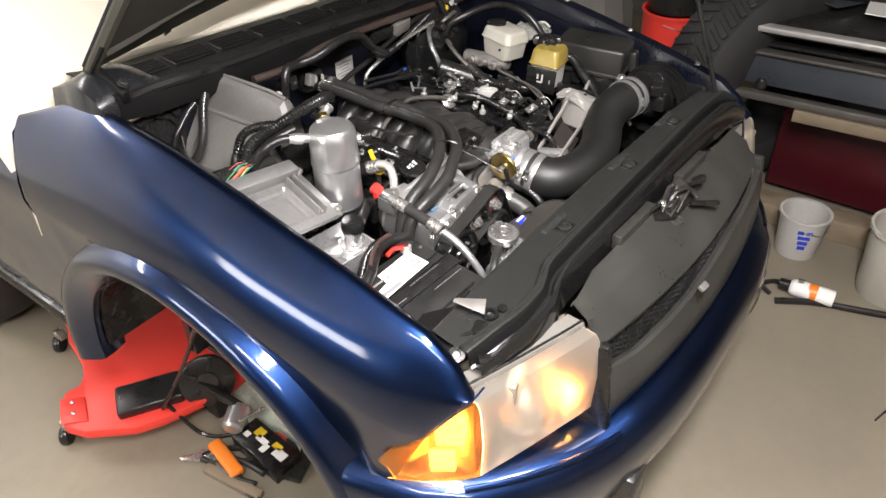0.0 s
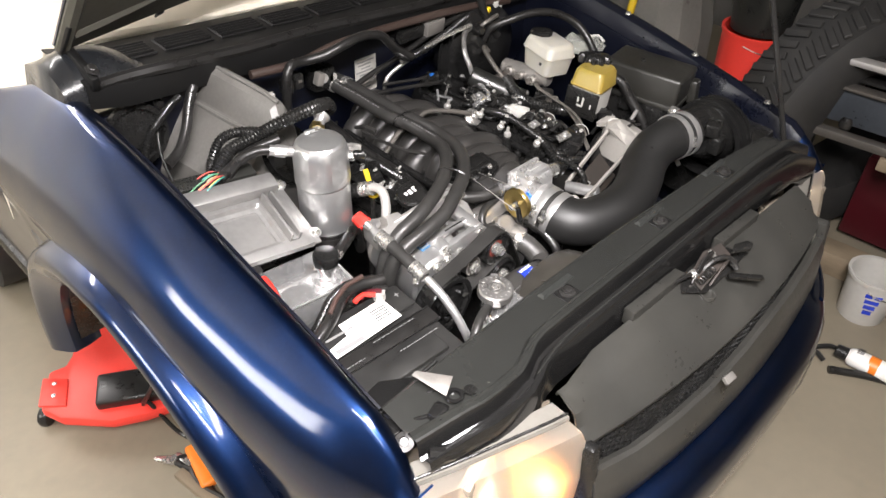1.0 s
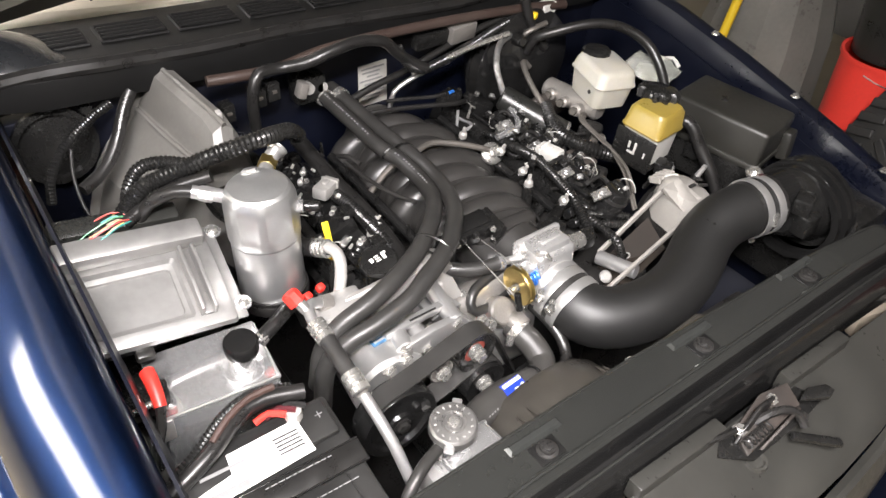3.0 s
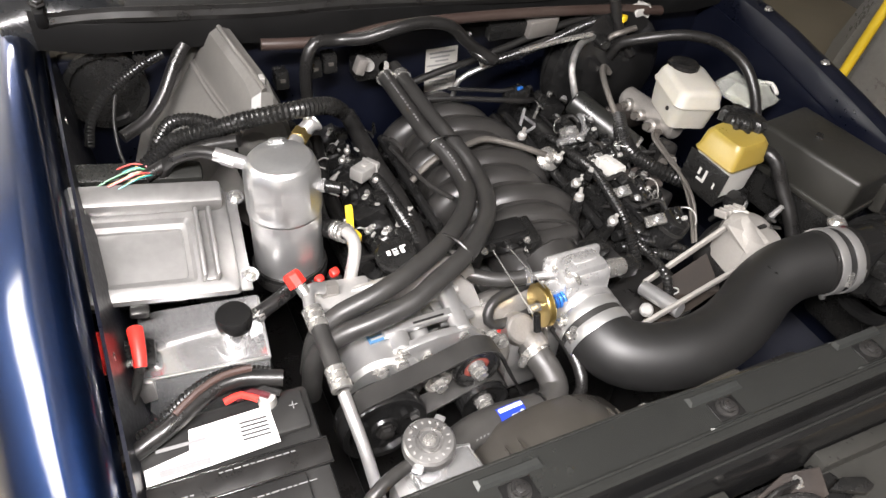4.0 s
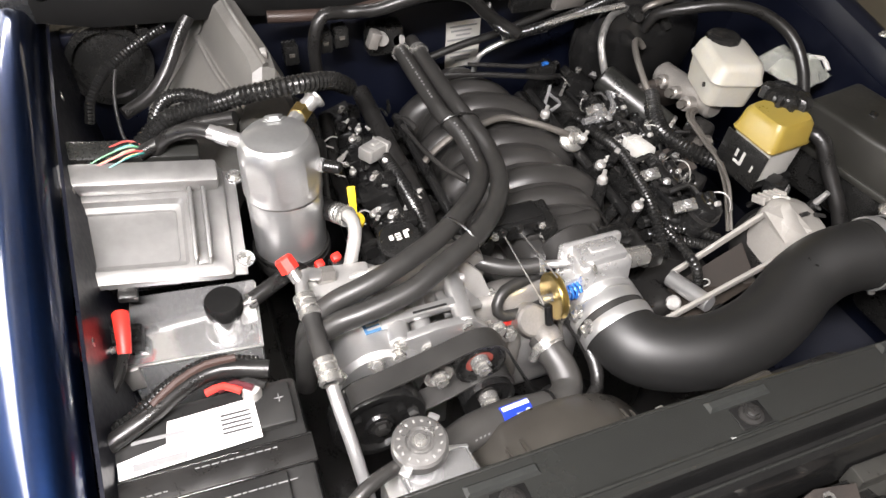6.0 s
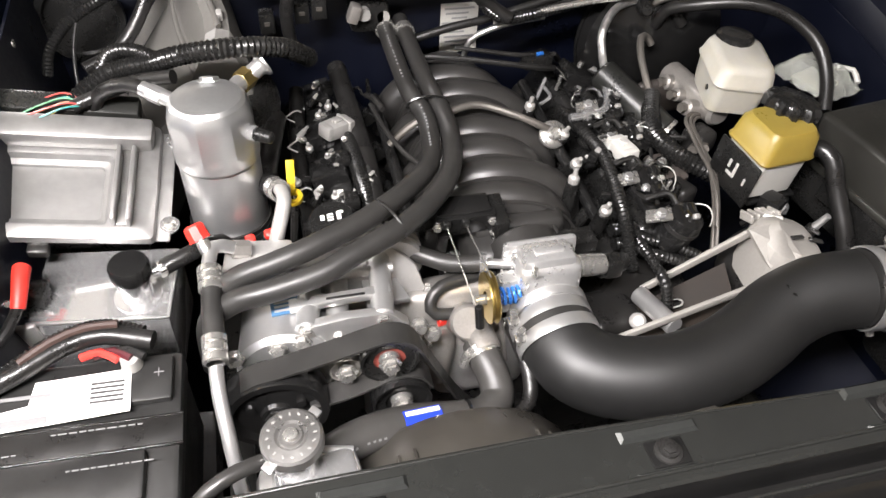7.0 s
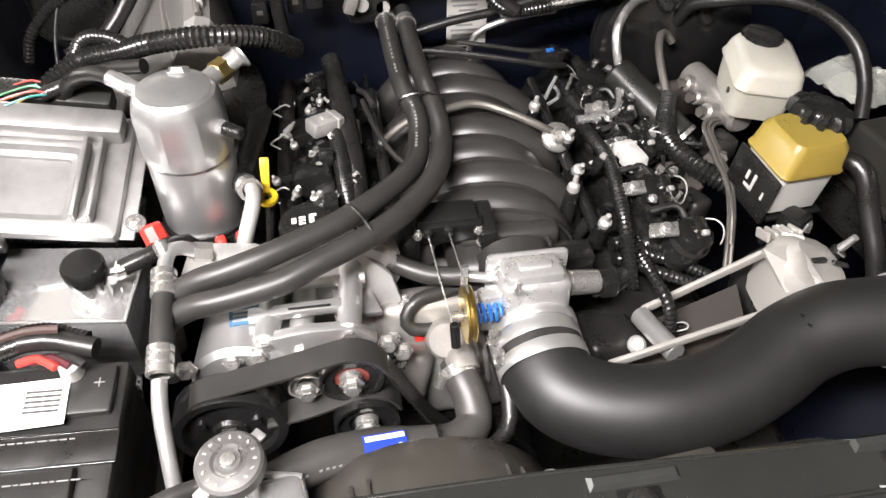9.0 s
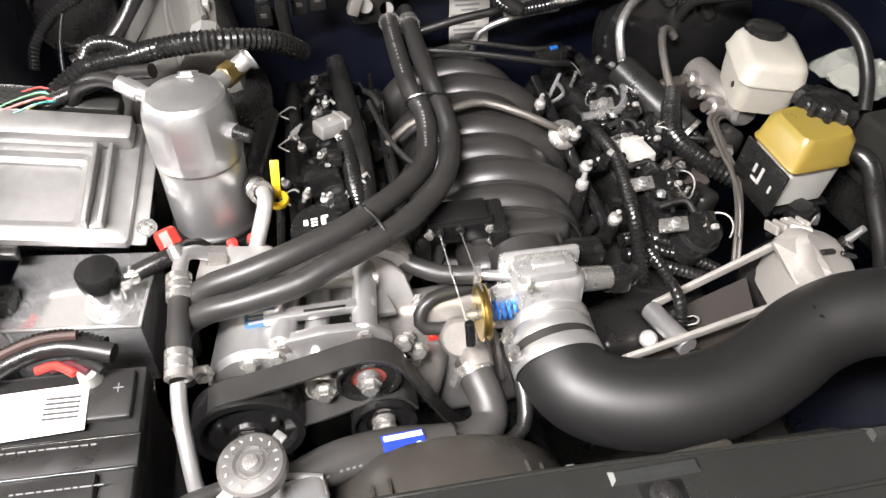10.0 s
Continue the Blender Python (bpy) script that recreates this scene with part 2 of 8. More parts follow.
def thing(name, at, label, category, group="", kind=""):
    """A thing of several parts: an Empty at its base."""
    e = new(name)
    e.empty_display_size = 0.05
    e.location = Vector(at) * SIZE
    PLACE[e] = Vector(at) * SIZE
    return tagged(e, label, category, group, kind)


def part(name, bm, material, parent=None, label="", smooth=35):
    """Links a bmesh, drawn in the place's own coordinates, as one mesh object under its parent."""
    bmesh.ops.recalc_face_normals(bm, faces=bm.faces[:])
    bm.transform(Matrix.Scale(SIZE, 4))
    lim = radians(smooth)
    for f in bm.faces:
        f.smooth = smooth > 0
    for e in bm.edges:
        if len(e.link_faces) == 2 and e.calc_face_angle(0) > lim:
            e.smooth = False
    lo = [min(v.co[i] for v in bm.verts) for i in range(3)]
    hi = [max(v.co[i] for v in bm.verts) for i in range(3)]
    c = Vector([(a + b) / 2 for a, b in zip(lo, hi)])
    bm.transform(Matrix.Translation(-c))
    me = bpy.data.meshes.new(name)
    bm.to_mesh(me)
    bm.free()
    me.materials.append(material)
    ob = new(name, me)
    PLACE[ob] = c
    ob.location = c - (PLACE[parent] if parent else Vector())
    if parent:
        ob.parent = parent
    if label:
        ob["label"] = label
    return ob


def solo(name, bm, material, label, category, group="", kind="", smooth=35):
    return tagged(part(name, bm, material, None, smooth=smooth), label, category, group, kind)


def box(sx, sy, sz, m=None, bev=0.0, seg=2, bm=None):
    b = bmesh.new()
    bmesh.ops.create_cube(b, size=1.0)
    b.transform(Matrix.Diagonal((sx, sy, sz, 1)))
    if bev:
        bmesh.ops.bevel(b, geom=b.edges[:], offset=bev, segments=seg, profile=0.5, affect="EDGES")
    b.transform(m or Matrix())
    return join(bm, b)


def join(bm, b):
    if bm is None:
        return b
    me = bpy.data.meshes.new("tmp")
    b.to_mesh(me)
    b.free()
    bm.from_mesh(me)
    bpy.data.meshes.remove(me)
    return bm


def aim(a, b):
    """A pose at a whose z axis points to b."""
    a, b = Vector(a), Vector(b)
    return Matrix.Translation(a) @ (b - a).to_track_quat("Z", "Y").to_matrix().to_4x4()


def lathe(profile, m=None, seg=24, bm=None, squash=1.0):
    """Turns (radius, height) pairs round z."""
    b = bmesh.new()
    rings = []
    for r, z in profile:
        if r < 1e-5:
            rings.append([b.verts.new((0, 0, z))])
        else:
            rings.append([b.verts.new((r * math.cos(2 * math.pi * i / seg), squash * r * math.sin(2 * math.pi * i / seg), z)) for i in range(seg)])
    for p, q in zip(rings, rings[1:]):
        if len(p) == 1 and len(q) == 1:
            continue
        for i in range(seg):
            j = (i + 1) % seg
            if len(p) == 1:
                b.faces.new((p[0], q[j], q[i]))
            elif len(q) == 1:
                b.faces.new((p[i], p[j], q[0]))
            else:
                b.faces.new((p[i], p[j], q[j], q[i]))
    b.transform(m or Matrix())
    return join(bm, b)


def rod(a, b, r, r2=None, seg=14, bm=None, bev=0.0):
    """A capped cylinder from a to b."""
    h = (Vector(b) - Vector(a)).length
    r2 = r if r2 is None else r2
    pr = [(0, 0), (max(r - bev, 1e-4), 0), (r, bev), (r2, h - bev), (max(r2 - bev, 1e-4), h), (0, h)] if bev else [(0, 0), (r, 0), (r2, h), (0, h)]
    return lathe(pr, aim(a, b), seg, bm)


def curve_points(pts, step=0.012):
    """Points of a smooth line through pts."""
    p = [Vector(v) for v in pts]
    if len(p) == 2:
        k = max(2, int((p[1] - p[0]).length / step))
        return [p[0].lerp(p[1], i / k) for i in range(k + 1)]
    p = [p[0] * 2 - p[1]] + p + [p[-1] * 2 - p[-2]]
    out = []
    for a, b, c, d in zip(p, p[1:], p[2:], p[3:]):
        k = max(2, int((c - b).length / step))
        for i in range(k):
            t = i / k
            out.append(0.5 * ((2 * b) + (c - a) * t + (2 * a - 5 * b + 4 * c - d) * t * t + (3 * b - a - 3 * c + d) * t ** 3))
    out.append(p[-2])
    return out


def pipe(pts, r, seg=10, step=0.012, bm=None, corrugated=0.0, pitch=0.005, taper=None, flat=1.0):
    """A tube along a smooth line; corrugated: the depth of its rings; taper: radii along it."""
    b = bmesh.new()
    line = curve_points(pts, pitch / 2 if corrugated else step)
    rings = []
    side = None
    for i, c in enumerate(line):
        d = (line[min(i + 1, len(line) - 1)] - line[max(i - 1, 0)]).normalized()
        if side is None:
            side = d.orthogonal().normalized()
        side = (side - d * side.dot(d)).normalized()
        up = d.cross(side)
        rr = r
        if taper:
            f = i / max(1, len(line) - 1) * (len(taper) - 1)
            k = min(int(f), len(taper) - 2)
            rr = taper[k] + (taper[k + 1] - taper[k]) * (f - k)
        if corrugated and i % 2:
            rr -= corrugated
        rings.append([b.verts.new(c + side * rr * math.cos(2 * math.pi * j / seg) + up * rr * flat * math.sin(2 * math.pi * j / seg)) for j in range(seg)])
    for p, q in zip(rings, rings[1:]):
        for j in range(seg):
            k = (j + 1) % seg
            b.faces.new((p[j], p[k], q[k], q[j]))
    b.faces.new(rings[0][::-1])
    b.faces.new(rings[-1])
    return join(bm, b)


def loft(sections, closed=False, cap=False, bm=None):
    """Joins rows of points into a skin; closed: each row is a ring."""
    b = bmesh.new()
    rows = [[b.verts.new(p) for p in s] for s in sections]
    for p, q in zip(rows, rows[1:]):
        k = len(p)
        for j in range(k if closed else k - 1):
            b.faces.new((p[j], p[(j + 1) % k], q[(j + 1) % k], q[j]))
    if cap:
        b.faces.new(rows[0][::-1])
        b.faces.new(rows[-1])
    return join(bm, b)


def thick(bm, t):
    """Gives a skin a thickness."""
    bmesh.ops.recalc_face_normals(bm, faces=bm.faces[:])
    bmesh.ops.solidify(bm, geom=bm.faces[:], thickness=t)
    return bm


def bolt(at, d, r=0.006, h=0.006, bm=None):
    """A flanged hex bolt head, its axis along d."""
    a = Vector(at)
    m = aim(a, a + Vector(d))
    bm = lathe([(0, 0), (r * 1.45, 0), (r * 1.45, h * 0.25), (r, h * 0.3), (r, h * 0.9), (r * 0.85, h), (0, h)], m, 6, bm)
    return bm


def plate(outline, t, m=None, bev=0.0, bm=None):
    """A flat piece with the given outline in x and y, t thick."""
    b = bmesh.new()
    low = [b.verts.new((x, y, 0)) for x, y in outline]
    top = [b.verts.new((x, y, t)) for x, y in outline]
    k = len(outline)
    b.faces.new(low[::-1])
    b.faces.new(top)
    for i in range(k):
        b.faces.new((low[i], low[(i + 1) % k], top[(i + 1) % k], top[i]))
    if bev:
        bmesh.ops.recalc_face_normals(b, faces=b.faces[:])
        bmesh.ops.bevel(b, geom=b.edges[:], offset=bev, segments=2, profile=0.5, affect="EDGES")
    b.transform(m or Matrix())
    return join(bm, b)


def along(a, b, up=(0, 0, 1)):
    """A pose at a with x along a to b and z near up."""
    a, x = Vector(a), (Vector(b) - Vector(a)).normalized()
    y = Vector(up).cross(x).normalized()
    z = x.cross(y)
    return Matrix(((x.x, y.x, z.x, a.x), (x.y, y.y, z.y, a.y), (x.z, y.z, z.z, a.z), (0, 0, 0, 1)))

# ---- the garage ----
fl = box(9.0, 9.0, 0.1, pose(0.2, 0, -0.05))
solo("floor", fl, FLOOR, "bare stained concrete garage floor", "floor", kind="structure")
solo("wall_back", box(9.0, 0.15, 2.9, pose(0.2, 3.6, 1.4)), WALL, "bright white painted garage wall", "wall", kind="structure")
# unseen front wall, its grey set for the light it bounces into metal
solo("wall_front", box(9.0, 0.15, 2.9, pose(0.2, -4.4, 1.4)), WALL_MID, "unseen garage wall in a pale grey set for bounce", "wall", kind="structure")
# unseen left wall kept dark so the fender's flank mirrors little light
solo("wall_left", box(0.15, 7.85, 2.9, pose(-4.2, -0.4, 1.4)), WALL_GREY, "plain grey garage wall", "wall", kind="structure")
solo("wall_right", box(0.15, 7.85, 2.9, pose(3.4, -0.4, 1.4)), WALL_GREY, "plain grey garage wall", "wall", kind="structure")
solo("ceiling", box(9.0, 9.0, 0.1, pose(0.2, 0, 2.9)), CEIL, "dim board ceiling of the garage", "ceiling", kind="structure")
solo("trim", box(0.012, 0.012, 2.5, pose(0.66, 3.516, 1.25, 0, 0, 0)), PLASTIC, "dark vertical seam strip on the white wall", "trim", kind="structure")
for lx, ly, lz, ll, la, lw, wd in LAMPS:
    lamp = thing("ceiling_lamp", (lx, ly, lz + 0.11), "unseen long white tube lamp hung from the ceiling", "lamp", "ceiling lamps")
    if lz < 2.6:
        for end in (-0.4, 0.4):
            part("hanger", rod((lx + end * ll, ly, lz + 0.11), (lx + end * ll, ly, 2.85), 0.004, seg=6), STEEL, lamp)
    sx, sy = (ll, wd + 0.04) if la == "x" else (wd + 0.04, ll)
    part("housing", box(sx, sy, 0.05, pose(lx, ly, lz + 0.095), 0.008), WHITE_PL, lamp)
    part("diffuser", box(sx * 0.98, sy * 0.85 if la == "x" else sy * 0.98, 0.02, pose(lx, ly, lz + 0.065), 0.006), TUBE_LIT, lamp)

# body of the added panel that lights the fender
wl = thing("glint_panel", (GLINT_PANEL[0] - 0.1, GLINT_PANEL[1], GLINT_PANEL[2]), "unseen broad lamp panel added for the fender's glint", "lamp")
part("housing", box(0.05, GLINT_PANEL[3] + 0.06, GLINT_PANEL[4] + 0.06, pose(GLINT_PANEL[0] - 0.08, GLINT_PANEL[1], GLINT_PANEL[2]), 0.008), WHITE_PL, wl)
part("diffuser", box(0.02, GLINT_PANEL[3], GLINT_PANEL[4], pose(GLINT_PANEL[0] - 0.05, GLINT_PANEL[1], GLINT_PANEL[2]), 0.004), TUBE_LIT, wl)

# ---- the truck's body ----
truck = thing("pickup_truck", (0, 0.6, 0), "dark blue pickup truck with its hood up and front wheel off", "truck")


def lerp_rows(rows, y):
    if y <= rows[0][0]:
        return rows[0][1]
    for (a, va), (b, vb) in zip(rows, rows[1:]):
        if y <= b:
            f = (y - a) / (b - a)
            return va + (vb - va) * f
    return rows[-1][1]


TOP = [(-0.06, 0.905), (-0.045, 0.925), (-0.02, 0.955), (0.03, 0.99), (0.19, 1.035), (0.42, 1.09), (0.63, 1.132), (0.78, 1.145), (0.9, 1.14), (1.1, 1.125)]
OUT = [(-0.06, 0.655), (-0.02, 0.685), (0.03, 0.712), (0.09, 0.728), (0.2, 0.74), (0.35, 0.748), (0.6, 0.752), (1.1, 0.748)]
ARC_Y, ARC_Z, ARC_R = 0.572, 0.465, 0.395


def arch_z(y):
    d = ARC_R ** 2 - (y - ARC_Y) ** 2
    return ARC_Z + math.sqrt(d) if d > 0 else 0.0


def crown():
    # the fender's section: a quick roll over, a long even slope, then down to the flank
    x = z = 0.0
    out = []
    for k in range(24):
        f = (k + 0.5) / 24
        a = -14 + 36 * f / 0.14 if f < 0.14 else 22 + 14 * (f - 0.14) / 0.36 if f < 0.5 else 36 + 54 * (f - 0.5) / 0.5
        x, z = x + math.cos(radians(a)), z + math.sin(radians(a))
        out.append((x, z))
    return [(p / x, q / z) for p, q in out]


CROWN = crown()
# lower edge of the fender, cut round the headlamp in front
FOOT = [(-0.06, 0.9), (-0.03, 0.862), (0.0, 0.818), (0.03, 0.755), (0.046, 0.705), (0.07, 0.66), (0.1, 0.56)]


def fender_rows(side, drop, inner):
    rows = []
    ys = [-0.06, -0.05, -0.035, -0.02, 0.0, 0.03, 0.06, 0.1, 0.14, 0.18, 0.2, 0.208, 0.214, 0.22, 0.245, 0.257, 0.265, 0.28, 0.3, 0.34, 0.38, 0.43, 0.48, 0.54, 0.6, 0.66, 0.72, 0.78, 0.82, 0.86, 0.9, 0.925, 0.94, 0.947, 0.96, 0.985, 1.01]
    for y in ys:
        zt, xo = lerp_rows(TOP, y) - drop - max(0.0, y - 0.87) * 0.25, lerp_rows(OUT, y)
        foot = lerp_rows(FOOT, y) - (drop if y < 0.07 else 0)
        bottom = max(foot, arch_z(y) + 0.0)
        xi = inner + max(0.0, 0.02 - y) * 0.1 + max(0.0, y - 0.87) * 0.4
        w = xo - xi
        row = [(xi - 0.022, zt - 0.06), (xi - 0.017, zt - 0.026), (xi - 0.01, zt - 0.011), (xi, zt - 0.006)]
        reach = min(max(0.16, zt - 0.915), zt - bottom - 0.01)
        row += [(xi + w * px, zt - 0.006 - (reach - 0.006) * pz) for px, pz in CROWN]
        low = zt - reach
        tuck = 0.03 * min(1.0, max(0.0, low - bottom) / 0.1) * (1 if y > 0.12 else 0.3)
        for px, pz in ((0.02, 0.03), (0.2, 0.14), (0.55, 0.4), (0.85, 0.7), (1.0, 1.0)):
            row.append((xo - tuck * px, low + (bottom - low) * pz))
        row.append((xo - 0.04, bottom + 0.003))
        rows.append([(side * x, y, z) for x, z in row])
    return rows


for side, drop, inner in ((-1, 0.0, 0.635), (1, 0.075, 0.635)):
    f = part("fender", thick(loft(fender_rows(side, drop, inner)), 0.003), PAINT, truck, "glossy dark blue fender with a long white glint", 40)
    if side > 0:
        # dark strip added over the driver-side fender top to paint in shade
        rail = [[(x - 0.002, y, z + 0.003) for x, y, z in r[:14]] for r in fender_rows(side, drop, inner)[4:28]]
        part("shade_strip", thick(loft(rail), 0.001), PAINT_DARK, f, "dark strip added over the fender top as painted shade")
    # the flare round the wheel arch
    rows = []
    for k in range(25):
        a = radians(8 + k / 24 * 172)
        cy, cz = ARC_Y - math.cos(a) * 1.0 * ARC_R, ARC_Z + math.sin(a) * ARC_R - drop * 0.5
        oy, oz = -math.cos(a), math.sin(a)
        xo = lerp_rows(OUT, cy)
        row = []
        for u, h in ((0.098, -0.036), (0.088, -0.022), (0.082, 0.0), (0.076, 0.016), (0.066, 0.026), (0.052, 0.03), (0.04, 0.027), (0.026, 0.017), (0.008, 0.004), (0.0, -0.006), (0.002, -0.04), (0.01, -0.07)):
            row.append((side * (xo + h), cy + oy * u, cz + oz * u))
        rows.append(row)
    part("wheel_arch_flare", thick(loft(rows), 0.003), PAINT, truck, "blue flared lip round the wheel arch", 40)
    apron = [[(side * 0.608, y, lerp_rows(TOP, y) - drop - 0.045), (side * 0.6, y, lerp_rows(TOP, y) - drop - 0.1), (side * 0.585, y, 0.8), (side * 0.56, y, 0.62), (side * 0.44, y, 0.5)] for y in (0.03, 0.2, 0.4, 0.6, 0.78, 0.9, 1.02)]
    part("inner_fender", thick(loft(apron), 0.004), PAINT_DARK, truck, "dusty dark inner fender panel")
    for y in (0.1, 0.3, 0.5, 0.66):
        zt = lerp_rows(TOP, y) - drop
        head = bolt((0.63, y, zt + 0.002), (0, 0, 1)) if side > 0 else bolt((-0.606, y, zt - 0.07), (1, 0, 0))
        part("fender_bolt", head, STEEL, f)

# wheel well liner behind the missing wheel
bm = loft([[(x, ARC_Y - math.cos(radians(a)) * ARC_R, ARC_Z + math.sin(radians(a)) * ARC_R) for a in range(-5, 186, 12)] for x in (-0.725, -0.6, -0.46)])
part("wheel_well_liner", thick(bm, 0.004), PLASTIC, truck, "black wheel well liner")
# door, rocker and running board behind the fender
door = [[(-0.69, y, 1.085), (-0.72, y, 1.06), (-0.748, y, 0.96), (-0.752, y, 0.915), (-0.742, y, 0.87), (-0.725, y, 0.8), (-0.715, y, 0.7), (-0.71, y, 0.55), (-0.69, y, 0.44)] for y in (1.018, 1.5, 2.1, 2.3)]
part("door", thick(loft(door), 0.004), PAINT, truck, "dark blue closed door")
part("running_board", box(0.09, 1.5, 0.05, pose(-0.655, 1.92, 0.4), 0.015), PLASTIC, truck, "black running board under the door")
part("far_door", thick(loft([[(-x, y, z - 0.06) for x, y, z in r] for r in door]), 0.004), PAINT, truck, "dark blue closed door")

# upper radiator support: a folded steel bar with a raised front ridge
SX = [(-0.61, 0.962), (-0.5, 0.968), (-0.3, 0.972), (0.3, 0.972), (0.45, 0.955), (0.585, 0.885)]
# top profile of the bar: back flange, flat, two front ridges and the front face
PROFILE = ((-0.012, 0.0), (-0.015, 0.002), (-0.019, 0.01), (-0.022, 0.012), (-0.028, 0.012), (-0.031, 0.01), (-0.034, -0.002), (-0.036, -0.018), (-0.041, -0.02), (-0.046, -0.011), (-0.055, -0.01), (-0.059, -0.024), (-0.06, -0.08))
rows = []
for k in range(49):
    x = -0.61 + k / 48 * 1.195
    z = lerp_rows(SX, x)
    bk = 0.048 - 0.04 * max(0.0, x + 0.1)
    j = min(1.0, max(0.0, (-0.37 - x) / 0.07))
    jog = -0.02 * j * j * (3 - 2 * j) + 0.25 * max(0.0, -0.5 - x)
    dip = 0.01 * j + 0.12 * max(0.0, -0.53 - x)
    rows.append([(x, bk, z - 0.05), (x, bk - 0.001, z - 0.006), (x, bk - 0.003, z - 0.002), (x, bk - 0.007, z)] + [(x, y + jog, z + h - dip * (1 if y < -0.02 else 0.5)) for y, h in PROFILE])
sup = part("radiator_support", thick(loft([r[:10] for r in rows]), 0.001), SUPPORT, truck, "dark grey painted upper radiator support bar", 25)
part("front_channel", thick(loft([r[9:] for r in rows]), 0.001), BLACK_GLOSS, sup, "glossy black ridged front channel of the bar", 25)
# thin beads in the bar's own paint, added to draw its edge highlights
for k, col, r in ((0, 6, 0.0022), (1, 13, 0.002)):
    part("edge_bead", pipe([(q[col][0], q[col][1], q[col][2] + 0.0005) for q in rows[8:46:3]], r, 8, 0.03), SUPPORT, sup, "rolled edge of the bar, beaded to catch a highlight")
part("back_edge_bead", pipe([(q[3][0], q[3][1], q[3][2]) for q in rows[6:46:3]], 0.0014, 8, 0.03), SUPPORT, sup, "thin bead added to draw the back edge's highlight")
for x in (-0.266, -0.002, 0.224):
    zt = 0.9715 if x < 0.1 else 0.972
    pad = part("bolt_pad", box(0.036, 0.026, 0.003, pose(x, 0.004, zt + 0.0005, 0, 0, 0), 0.0012), BLACK_GLOSS, sup, "dark recessed bolt pad")
    bm = lathe([(0, 0), (0.013, 0), (0.0125, 0.003), (0.009, 0.004), (0.0085, 0.007), (0.0, 0.007)], pose(x, 0.004, zt + 0.001), 20)
    part("bolt", bolt((x, 0.004, zt + 0.006), (0, 0, 1), 0.0065, 0.005, bm), IRON, pad)
    # stamped ribs, tinted lighter than the bar as a painted highlight
    for yy, w, dx in ((0.026, 0.078, 0.0), (-0.016, 0.06, -0.006)):
        rib = loft([[(x + dx + q * w * f, yy + d, zt - 0.001 + h) for d, h, f in ((-0.008, 0.0, 0.5), (-0.004, 0.0055, 0.44), (0.003, 0.0055, 0.44), (0.007, 0.0, 0.5))] for q in (-1, 1)], cap=True)
        part("stamped_rib", rib, GLINT_RIB, sup, "raised stamped rib")
part("hole_rim", lathe([(0.008, 0), (0.0135, 0), (0.0125, 0.002), (0.008, 0.002), (0.007, -0.01), (0.008, 0)], pose(-0.53, -0.012, 0.9665), 20), BLACK_GLOSS, sup)
# passenger end: hold-down plate, brackets, hole and bolts
part("end_plate", plate([(-0.05, -0.02), (0.045, -0.03), (0.05, 0.03), (0.0, 0.06), (-0.05, 0.05)], 0.004, pose(-0.575, 0.03, 0.94, 4, 3, 0), 0.0015), BLACK_GLOSS, sup, "glossy black end plate")
for x0, y0, x1, y1 in ((-0.61, 0.045, -0.54, 0.015), (-0.605, 0.015, -0.555, -0.02), (-0.56, 0.05, -0.5, 0.052)):
    part("folded_edge", pipe([(x0, y0, 0.95), ((x0 + x1) / 2, (y0 + y1) / 2, 0.956), (x1, y1, 0.962)], 0.0035, 8), BLACK_GLOSS, sup)
part("bracket", plate([(-0.016, 0), (0.016, 0), (0.004, 0.05), (-0.004, 0.052)], 0.002, pose(-0.527, 0.0, 0.972, 12, -8, 28), 0.0006), PUMP, sup, "small bright bent sheet-metal tab")
part("bracket", box(0.03, 0.022, 0.016, pose(-0.56, -0.012, 0.957, 6, 4, 20), 0.005), BLACK_GLOSS, sup)
part("bolt", bolt((-0.578, 0.028, 0.946), (0, 0, 1), 0.012, 0.012), BLACK_GLOSS, sup)
part("bolt", lathe([(0, 0), (0.013, 0), (0.013, 0.004), (0.007, 0.005), (0.006, 0.002), (0, 0.002)], pose(-0.617, -0.008, 0.945, 20, -20, 0), 18), IRON, sup, "bare cupped washer")
part("hole", lathe([(0, 0), (0.0085, 0), (0.0085, 0.0012), (0, 0.0012)], pose(-0.508, -0.02, 0.9665), 18), PLASTIC, sup)
bm = pipe([(-0.6, -0.035, 0.93), (-0.57, -0.052, 0.925), (-0.5, -0.055, 0.93), (-0.42, -0.058, 0.94)], 0.011)
part("tie_bar", bm, BLACK_GLOSS, sup)

def mesh_height(x):
    """The open mesh strip below the cover, which narrows towards the driver's side."""
    return 0.014 + 0.044 * min(1.0, max(0.0, (0.12 - x) / 0.25)) * min(1.0, (x + 0.42) / 0.06)


# grille: top cover, mesh front and lower lip
grille = part("grille", box(0.01, 0.01, 0.01, pose(0, -0.12, 0.8)), PLASTIC, truck, "dusty dark grey plastic grille with a honeycomb mesh")
XS = [-0.405, -0.385, -0.3, -0.2, -0.1, 0.0, 0.1, 0.2, 0.3, 0.38, 0.425]
rows = []
